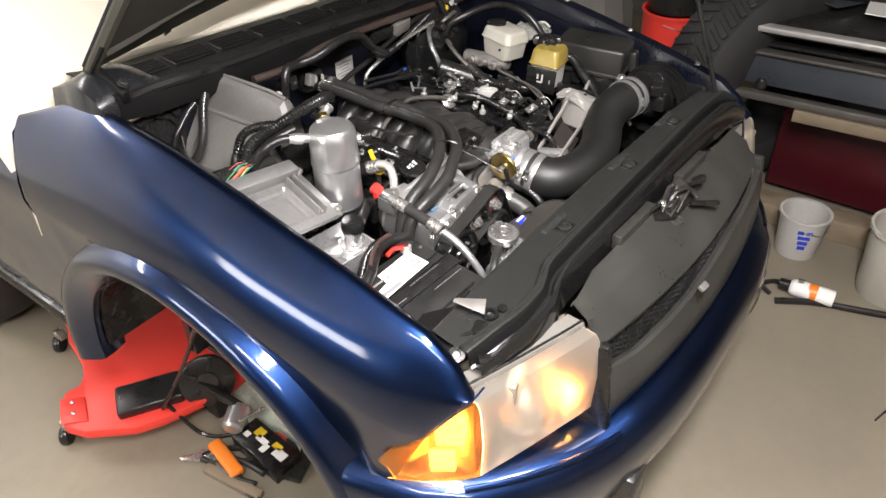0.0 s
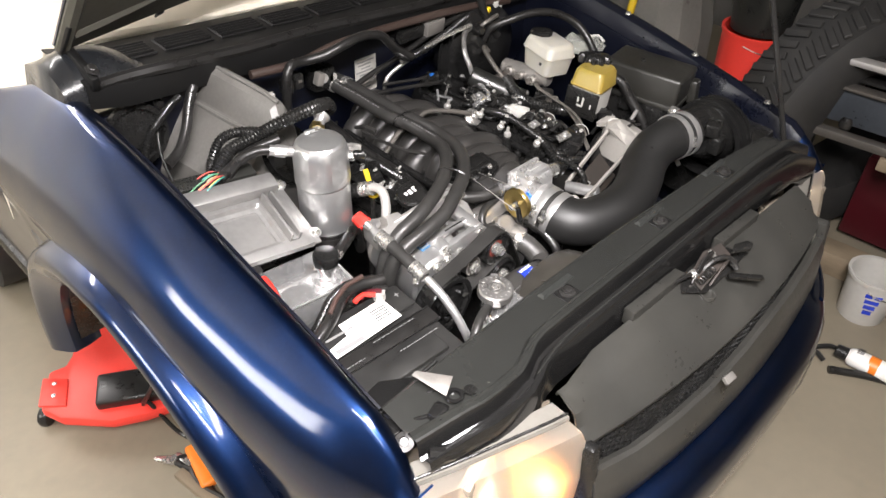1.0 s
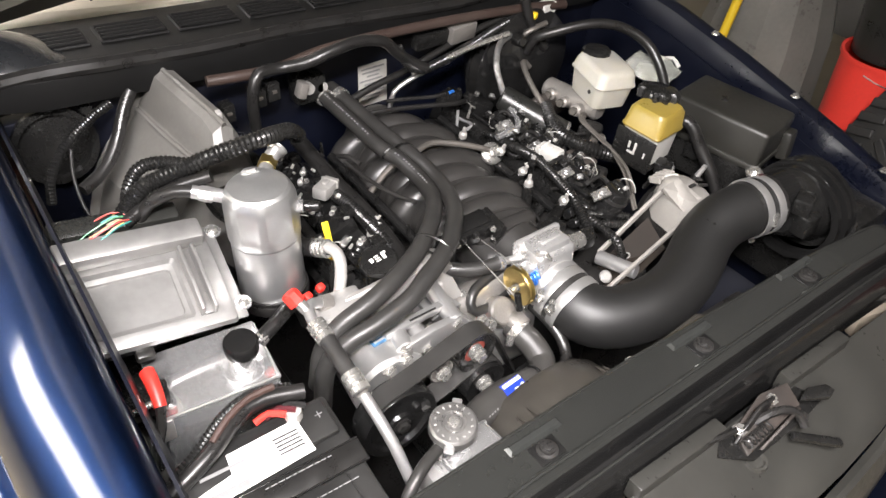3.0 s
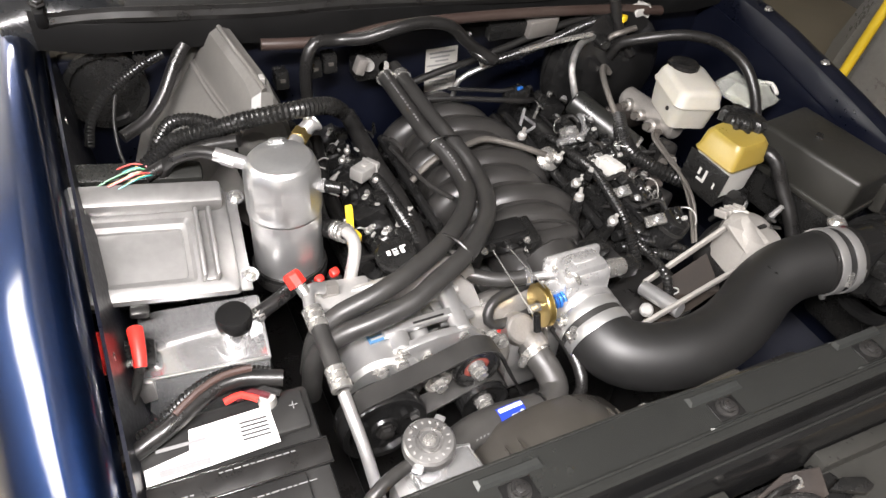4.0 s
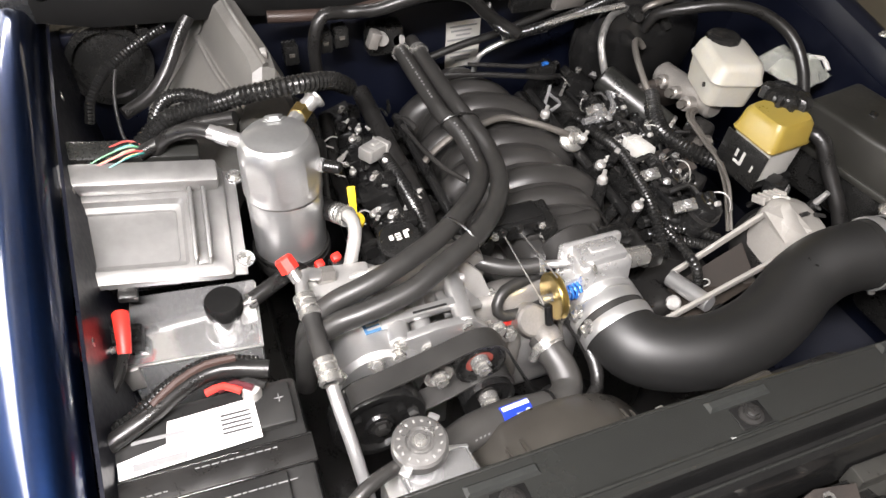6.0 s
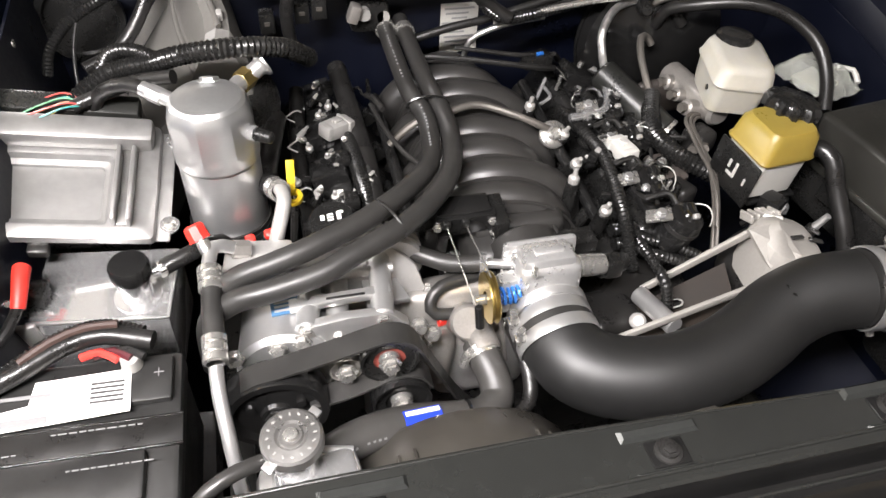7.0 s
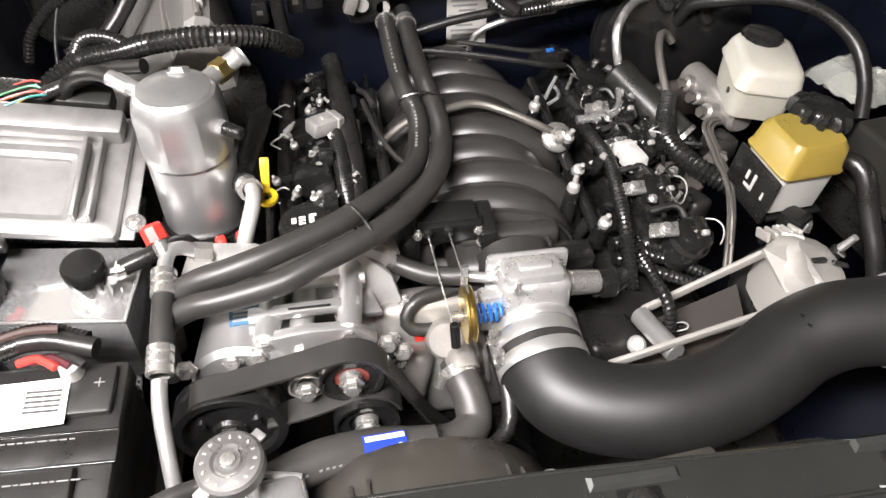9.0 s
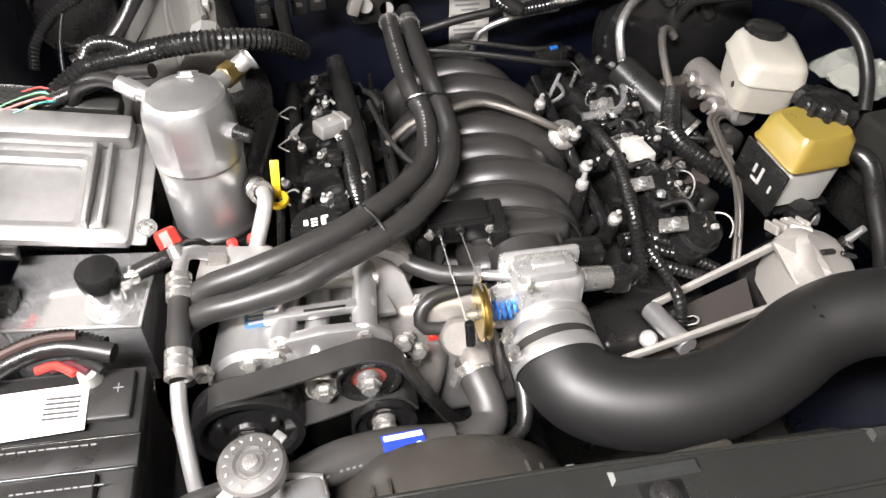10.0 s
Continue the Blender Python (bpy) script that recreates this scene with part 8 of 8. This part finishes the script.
# corner behind the passenger fender
run("ribbed_loom", [(-0.46, 0.765, 1.085), (-0.485, 0.755, 1.08), (-0.52, 0.735, 1.07), (-0.55, 0.72, 1.055), (-0.575, 0.7, 1.03), (-0.585, 0.69, 1.0)], 0.0075, BLACK_GLOSS, "glossy black ribbed loom in the fender corner", "loom", 0.0014, "wire looms")
run("rubber_hose", [(-0.425, 0.77, 1.095), (-0.445, 0.76, 1.07), (-0.47, 0.74, 1.035), (-0.5, 0.72, 1.01), (-0.54, 0.7, 1.0)], 0.0095, RUBBER, "black rubber hose in the fender corner")
run("wire", [(-0.535, 0.715, 1.06), (-0.545, 0.7, 1.03), (-0.548, 0.675, 0.99), (-0.54, 0.655, 0.96), (-0.535, 0.63, 0.945)], 0.0024, RUBBER, "thin grey wire in the fender corner", "wire", 0, "loose wires")
dr = thing("air_duct", (-0.54, 0.76, 0.95), "round black air inlet at the fender corner", "duct")
part("rim", lathe([(0.05, 0), (0.06, 0), (0.06, 0.012), (0.05, 0.012), (0.048, 0.004)], aim((-0.545, 0.792, 1.03), (-0.545, 0.7, 1.04)), 30), PLASTIC, dr)
part("face", lathe([(0, 0), (0.05, 0), (0.05, 0.004), (0, 0.008)], aim((-0.545, 0.794, 1.03), (-0.545, 0.7, 1.04)), 26), PLASTIC, dr)
part("button", lathe([(0, 0.008), (0.008, 0.007), (0.01, 0.0), (0, 0)], aim((-0.49, 0.79, 1.075), (-0.49, 0.7, 1.08)), 16), PLASTIC, dr)
for k in range(5):
    x, y, z = -0.6 + 0.02 * k, 0.62 - 0.015 * k, 1.0 - 0.012 * (k % 3)
    solo("wire", pipe([(x, y, z), (x + 0.015, y - 0.02, z + 0.012), (x + 0.01, y - 0.05, z + 0.002), (x - 0.01, y - 0.07, z - 0.02)], 0.003, 6, 0.008), (IRON, BLACK_GLOSS, WIRES[6])[k % 3], "dark wire beside the control module", "wire", "loose wires")

# ---- on the floor and round the truck ----
js = thing("jack_stand", (-0.36, 0.75, 0), "steel jack stand under the frame rail", "jack stand")
part("column", rod((-0.36, 0.75, 0.02), (-0.36, 0.75, 0.44), 0.035, 0.025, 4), RED_PAINT, js)
part("base", box(0.24, 0.24, 0.02, pose(-0.36, 0.75, 0.01), 0.006), RED_PAINT, js)
for x, y in ((0.64, 0.6), (-0.62, 2.05), (0.64, 2.05)):
    w = thing("wheel", (x, y, 0), "black tyre on a steel wheel", "wheel", "truck wheels")
    m = pose(x, y, 0.31, 0, 90, 0)
    part("tyre", lathe([(0.2, -0.09), (0.28, -0.1), (0.305, -0.085), (0.31, 0), (0.305, 0.085), (0.28, 0.1), (0.2, 0.09)], m, 40), TYRE, w)
    part("rim", lathe([(0, -0.02), (0.15, -0.03), (0.2, -0.085), (0.2, 0.085), (0.15, 0.03), (0, 0.02)], m, 30), STEEL, w)

# red mechanic's creeper
cr = thing("creeper", (-0.6, 1.3, 0), "red moulded mechanic's creeper with a black headrest", "creeper")
deck = [(-0.833, 1.218), (-0.808, 1.149), (-0.715, 1.046), (-0.64, 1.005), (-0.562, 0.979), (-0.473, 0.947), (-0.36, 0.95), (-0.24, 1.06), (-0.2, 1.3), (-0.28, 1.68), (-0.44, 1.75), (-0.575, 1.66), (-0.6, 1.585), (-0.63, 1.53), (-0.645, 1.46), (-0.66, 1.405), (-0.685, 1.355), (-0.718, 1.325), (-0.762, 1.335)]
part("deck", plate(deck, 0.035, pose(0, 0, 0.085), 0.01), RED_PAINT, cr, "red moulded plastic deck")
CRM = along((-0.705, 1.1, 0.125), (-0.545, 0.99, 0.125))
part("headrest", box(0.185, 0.1, 0.04, CRM @ pose(0.068, 0.045, 0.012, 8, 0, 3), 0.01, 3), RUBBER, cr, "black padded headrest")
part("caster_plate", plate([(0, 0), (0.05, 0.09), (0.1, 0.04), (0.055, -0.05)], 0.008, pose(-0.835, 1.225, 0.118, 0, 0, 0), 0.003), RED_PAINT, cr)
for x, y in ((-0.8, 1.26), (-0.6, 1.635), (-0.3, 1.65), (-0.34, 1.02)):
    wh = part("caster", lathe([(0.0, -0.012), (0.028, -0.012), (0.032, -0.006), (0.032, 0.006), (0.028, 0.012), (0, 0.012)], pose(x - 0.02, y + 0.012, 0.032, 90, 0, 40), 20), RUBBER, cr)
    part("caster_fork", box(0.03, 0.03, 0.04, pose(x - 0.01, y + 0.01, 0.065), 0.006), STEEL, wh)
for x, y in ((-0.79, 1.23), (-0.77, 1.27)):
    part("rivet", lathe([(0, 0.004), (0.006, 0.003), (0.007, 0), (0, 0)], pose(x, y, 0.127), 12), ALU_POL, cr)

# brake rotor with hub, tools, printed box and a plastic bag below the arch
ro = thing("hub_carrier", (-0.48, 1.0, 0), "dark vented brake hub standing on edge under the arch", "brake hub")
HMx = aim((-0.5, 0.985, 0.16), (-0.62, 0.80, 0.24))
part("disc", lathe([(0.03, -0.012), (0.075, -0.012), (0.078, -0.01), (0.078, 0.01), (0.075, 0.012), (0.03, 0.012)], HMx, 36), IRON, ro)
part("hub", lathe([(0, 0.02), (0.03, 0.02), (0.034, 0.0), (0.034, -0.02), (0, -0.02)], HMx, 24), RUSTY, ro)
for k in range(5):
    a = k * 2 * math.pi / 5
    part("vane", box(0.012, 0.04, 0.02, HMx @ pose(0.054 * math.cos(a), 0.054 * math.sin(a), 0.006, 0, 0, math.degrees(a) + 90), 0.003), PLASTIC_GREY, ro)
part("stand", box(0.05, 0.06, 0.11, pose(-0.485, 1.0, 0.055), 0.01), IRON, ro)
part("arm", box(0.024, 0.16, 0.024, pose(-0.5, 0.93, 0.13, 30, 0, 20), 0.005), IRON, ro)
bg = loft([[(-0.46 - 0.02 * math.sin(k * 1.7), 1.1 - 0.055 * k, 0.004), (-0.44, 1.12 - 0.055 * k, 0.06 + 0.02 * math.sin(k * 2.3)), (-0.39, 1.13 - 0.055 * k, 0.1 + 0.02 * math.cos(k * 1.3)), (-0.33, 1.14 - 0.055 * k, 0.06), (-0.3, 1.15 - 0.055 * k, 0.004)] for k in range(9)])
solo("plastic_sheet", bg, mat("cloudy_sheet", (0.42, 0.45, 0.38), 0.3, 0, 20, 0.15, 0.3, (0.3, 0.32, 0.26), 0.3), "cloudy crumpled plastic sheet on the floor", "plastic sheet", smooth=20)
cp = thing("caliper_piston", (-0.52, 0.85, 0), "shiny round metal cylinder part on a printed box", "metal part")
part("cylinder", rod((-0.545, 0.855, 0.075), (-0.475, 0.89, 0.085), 0.03, 0.034, 26, None, 0.008), ALU, cp)
part("pin", rod((-0.52, 0.84, 0.1), (-0.44, 0.82, 0.1), 0.005, seg=8), STEEL, cp)
part("pin", rod((-0.5, 0.93, 0.1), (-0.43, 0.97, 0.11), 0.005, seg=8), STEEL, cp)
pb = thing("parts_box", (-0.52, 0.77, 0), "black and white printed flat parts box on the floor", "box")
PBM = along((-0.545, 0.855, 0.028), (-0.56, 0.66, 0.028))
part("carton", box(0.2, 0.09, 0.05, PBM @ pose(0.1, 0.04, 0.0), 0.003), PLASTIC, pb)
for k in range(6):
    part("print_bar", box(0.02 + 0.012 * (k % 3), 0.018 + 0.01 * (k % 2), 0.001, PBM @ pose(0.03 + 0.026 * k, 0.03 + 0.014 * ((k * 2) % 3), 0.0256)), (WHITE, YELLOW, WHITE)[k % 3], pb)
solo("dark_tray", box(0.16, 0.1, 0.02, pose(-0.47, 0.68, 0.012, 0, 0, 20), 0.005), PLASTIC_GREY, "flat grey plastic tray beside the parts box", "tray")


def pliers(x, y, turn, grip, label):
    t = thing("pliers", (x, y, 0), label, "pliers", "pliers")
    m = pose(x, y, 0.012, 0, 0, turn)
    part("jaw", plate([(0, -0.012), (0.05, -0.007), (0.055, 0), (0.05, 0.007), (0, 0.012)], 0.01, m, 0.002), STEEL, t)
    part("pivot", lathe([(0, 0), (0.012, 0), (0.011, 0.014), (0, 0.014)], m, 16), STEEL, t)
    for s in (-1, 1):
        part("grip", pipe([m @ Vector((-0.01, s * 0.006, 0.004)), m @ Vector((-0.05, s * 0.022, 0.004)), m @ Vector((-0.1, s * 0.026, 0.004)), m @ Vector((-0.16, s * 0.018, 0.004))], 0.0085, 8), grip, t)
    return t


pliers(-0.64, 0.9, 130, RUBBER, "dark-handled pliers on the concrete floor")
pliers(-0.615, 0.86, 100, IRON, "worn steel pliers on the concrete floor")
kn = thing("utility_knife", (-0.6, 0.8, 0), "orange-handled tool lying on the floor", "tool")
KM = along((-0.582, 0.905, 0.02), (-0.635, 0.66, 0.02))
part("handle", box(0.15, 0.042, 0.026, KM @ pose(0.075, 0, 0.0), 0.01, 3), ORANGE, kn)
part("blade", box(0.14, 0.024, 0.008, KM @ pose(0.215, -0.004, -0.004), 0.003), RUBBER, kn)
solo("wooden_block", box(0.03, 0.2, 0.02, pose(-0.635, 0.76, 0.012, 0, 0, 8), 0.003), WOOD, "thin wooden stick on the floor", "wood")
solo("air_hose", pipe([(-0.62, 0.72, 0.62), (-0.6, 0.9, 0.35), (-0.63, 1.03, 0.13), (-0.62, 1.02, 0.14), (-0.585, 0.96, 0.03), (-0.55, 0.9, 0.02), (-0.49, 0.86, 0.02)], 0.006, 8, 0.02), RUBBER, "thin dark brake hose hanging to the floor", "hose")

# right side: steel bench, buckets, spray can, tyre
be = thing("work_bench", (1.75, -0.2, 0), "greasy steel work bench with papers on it", "bench")
BX = 1.52
part("top", box(0.75, 1.5, 0.03, pose(BX + 0.375, -0.42, 0.75, 0, 0, 4), 0.004), IRON, be)
part("front_lip", box(0.05, 1.5, 0.022, pose(BX + 0.005, -0.42, 0.757, 0, 0, 4), 0.007), ALU_DULL, be, "worn bright steel edge")
part("drawer_front", box(0.03, 1.42, 0.12, pose(BX + 0.03, -0.44, 0.6, 0, 0, 4), 0.006), BENCH_BLUE, be, "blue grey steel drawer front")
part("drawer_edge", box(0.05, 1.42, 0.012, pose(BX + 0.02, -0.44, 0.665, 0, 0, 4), 0.003), BRAKE_PIPE, be)
part("shelf_inner", box(0.5, 1.4, 0.012, pose(BX + 0.3, -0.42, 0.68, 0, 0, 4), 0.002), IRON, be)
part("rail", box(0.04, 1.45, 0.03, pose(BX + 0.0, -0.44, 0.505, 0, 0, 4), 0.006), BRAKE_PIPE, be)
part("wood_rail", box(0.03, 1.2, 0.045, pose(BX + 0.0, -0.62, 0.465, 0, 0, 4), 0.004), WOOD, be, "worn pale wooden rail")
for y in (0.24, -1.1):
    part("leg", box(0.04, 0.04, 0.75, pose(BX + 0.06, y, 0.375), 0.005), IRON, be)
    part("leg", box(0.04, 0.04, 0.75, pose(BX + 0.68, y, 0.375), 0.005), IRON, be)
part("handle", lathe([(0, 0), (0.02, 0), (0.022, 0.02), (0.015, 0.035), (0, 0.035)], pose(BX - 0.02, 0.12, 0.53), 14), IRON, be)
part("hook", pipe([(BX + 0.02, 0.22, 0.72), (BX - 0.03, 0.2, 0.69), (BX - 0.05, 0.21, 0.6), (BX - 0.04, 0.23, 0.53)], 0.012, 8, 0.03), WIRES[6], be)
rng = random.Random(9)
for k in range(5):
    solo("paper_sheet", box(0.3, 0.22, 0.003, pose(BX + 0.3 + 0.12 * rng.random(), 0.05 - 0.27 * k, 0.79 + 0.006 * k, 4 * rng.random(), 3 * rng.random(), 70 * rng.random()), 0), (BENCH_BLUE, WHITE, BENCH_BLUE)[k % 3], "loose bluish paper sheet on the bench", "paper", "papers on the bench")
solo("dark_tool_case", box(0.3, 0.42, 0.09, pose(BX + 0.42, 0.05, 0.83, 0, 0, 12), 0.015), BLACK_GLOSS, "dark tool case on the bench", "case")
solo("red_cabinet", box(0.55, 1.2, 0.33, pose(BX + 0.45, -0.55, 0.2), 0.01), DARK_RED, "dark red steel cabinet under the bench", "cabinet")
solo("wood_beam", box(0.1, 1.6, 0.09, pose(BX + 0.02, -0.62, 0.045, 0, 0, 4), 0.006), WOOD, "dirty timber beam on the floor", "beam")


def bucket(x, y, r, h, m, label, name="bucket"):
    t = thing(name, (x, y, 0), label, "bucket", "buckets")
    part("pail", lathe([(0, 0.0), (r * 0.84, 0.0), (r * 0.86, 0.006), (r, h), (r - 0.004, h), (r * 0.83, 0.01), (0, 0.01)], pose(x, y, 0), 36), m, t)
    part("rim", lathe([(r, h - 0.012), (r + 0.006, h - 0.01), (r + 0.006, h + 0.002), (r - 0.002, h + 0.002)], pose(x, y, 0), 36), m, t)
    part("bail", pipe([(x + r * math.cos(a), y + r * math.sin(a), h - 0.03 - 0.03 * math.sin((a - 3.2) * 1.1)) for a in [3.2 + 0.3 * k for k in range(10)]], 0.002, 6, 0.02), STEEL, t)
    return t


bk = bucket(1.335, -0.185, 0.086, 0.175, mat("grimy_white_bucket", (0.5, 0.49, 0.46), 0.45, 0, 14, 0.1, 0.6, (0.28, 0.26, 0.22), 0.05), "dirty white plastic bucket with blue print, on the floor")
for k in range(4):
    a = radians(196 + 6 * k)
    part("print_bar", box(0.003, 0.05 - 0.008 * k, 0.014, pose(1.335 + 0.081 * math.cos(radians(200)), -0.185 + 0.081 * math.sin(radians(200)), 0.13 - 0.022 * k, 0, -4, 20), 0), BLUE, bk)
bucket(1.27, -0.53, 0.13, 0.27, mat("mortar_pail", (0.5, 0.48, 0.42), 0.6, 0, 14, 0.1, 0.7, (0.25, 0.22, 0.17), 0.2), "grimy white pail with dried splashes")
sc = thing("spray_can", (1.07, -0.3, 0), "white spray can with an orange mark lying on the floor", "spray can")
part("can", lathe([(0, 0), (0.028, 0), (0.03, 0.004), (0.03, 0.13), (0.026, 0.14), (0.02, 0.145), (0, 0.145)], aim((1.075, -0.385, 0.031), (1.062, -0.24, 0.031)), 26), WHITE, sc)
part("cap", rod((1.062, -0.24, 0.031), (1.06, -0.205, 0.031), 0.022, 0.02, 20, None, 0.003), RUBBER, sc)
part("orange_mark", lathe([(0.0304, 0), (0.0304, 0.03)], aim((1.07, -0.33, 0.031), (1.068, -0.3, 0.031)), 26), ORANGE, sc)
for k in range(4):
    part("print_bar", box(0.004, 0.02, 0.001, pose(1.06 + 0.008 * k, -0.27, 0.0615 - 0.0006 * k, 0, 0, 10), 0), INK, sc)
for k in range(6):
    x, y = 1.0 + 0.12 * rng.random(), -0.26 + 0.25 * rng.random()
    a = rng.random() * 6.28
    solo("scrap_rod", pipe([(x, y, 0.008), (x + 0.05 * math.cos(a), y + 0.05 * math.sin(a), 0.02), (x + 0.12 * math.cos(a + 0.3), y + 0.12 * math.sin(a + 0.3), 0.008)], 0.008, 8, 0.02), (IRON, RUBBER, STEEL)[k % 3], "dark scrap rod or hose end on the floor", "scrap", "scrap on the floor")
solo("floor_hose", pipe([(0.98, -0.22, 0.012), (1.05, -0.34, 0.012), (1.1, -0.5, 0.012), (1.2, -0.8, 0.012)], 0.012, 10, 0.02), RUBBER, "black hose lying on the floor", "hose")
for k in range(3):
    solo("twig", pipe([(0.62 + 0.06 * k, -0.62 - 0.05 * k, 0.004), (0.68 + 0.06 * k, -0.64 - 0.05 * k, 0.006), (0.72 + 0.05 * k, -0.66 - 0.04 * k, 0.004)], 0.003, 5, 0.02), IRON, "thin dark twig on the floor", "twig", "twigs")
bucket(1.6, 0.53, 0.12, 0.72, RED_PAINT, "tall red plastic bin with a dark pot on it", "red_bin")
pot = lathe([(0, 0.72), (0.1, 0.722), (0.12, 0.9), (0.125, 0.98), (0.11, 0.98), (0.1, 0.9), (0, 0.86)], pose(1.6, 0.53, 0.0), 28)
solo("dark_pot", pot, PLASTIC_GREY, "dark grey pot standing in the red bin", "pot")
ty = thing("spare_tyre", (1.72, 0.33, 0), "big dusty black tyre leaning by the bench", "tyre")
TYM = pose(1.74, 0.2, 0.45, 0, 86, 64)
part("carcass", lathe([(0.24, -0.12), (0.33, -0.14), (0.4, -0.13), (0.44, -0.1), (0.45, 0), (0.44, 0.1), (0.4, 0.13), (0.33, 0.14), (0.24, 0.12)], TYM, 60), TYRE, ty)
for k in range(60):
    for s in (-1, 1):
        part("tread_block", box(0.014, 0.026, 0.085, TYM @ pose(0.451 * math.cos(k * math.pi / 30), 0.451 * math.sin(k * math.pi / 30), s * 0.052, 0, 0, k * 6) @ pose(0, 0, 0, s * 25), 0.003, 1), TYRE, ty)
pl = lathe([(0.0, 0.0), (0.2, 0.0), (0.24, 0.25), (0.22, 0.6), (0.16, 0.85), (0.05, 0.98), (0, 1.0)], pose(1.75, 1.0, 0), 14)
solo("wrapped_sack", pl, mat("grey_wrap", (0.16, 0.155, 0.14), 0.35, 0, 16, 0.2, 0.3, (0.3, 0.29, 0.26), 0.5), "grey plastic-wrapped sack standing on the floor", "sack", smooth=20)
yl = thing("yellow_pole", (1.16, 0.9, 0), "bright yellow painted pole leaning beyond the fender", "pole")
part("leg", rod((1.158, 0.9, 0.01), (1.5, 0.9, 1.42), 0.014, 0.014, 14), YELLOW, yl)
part("foot", box(0.12, 0.06, 0.02, pose(1.16, 0.9, 0.01), 0.004), YELLOW, yl)
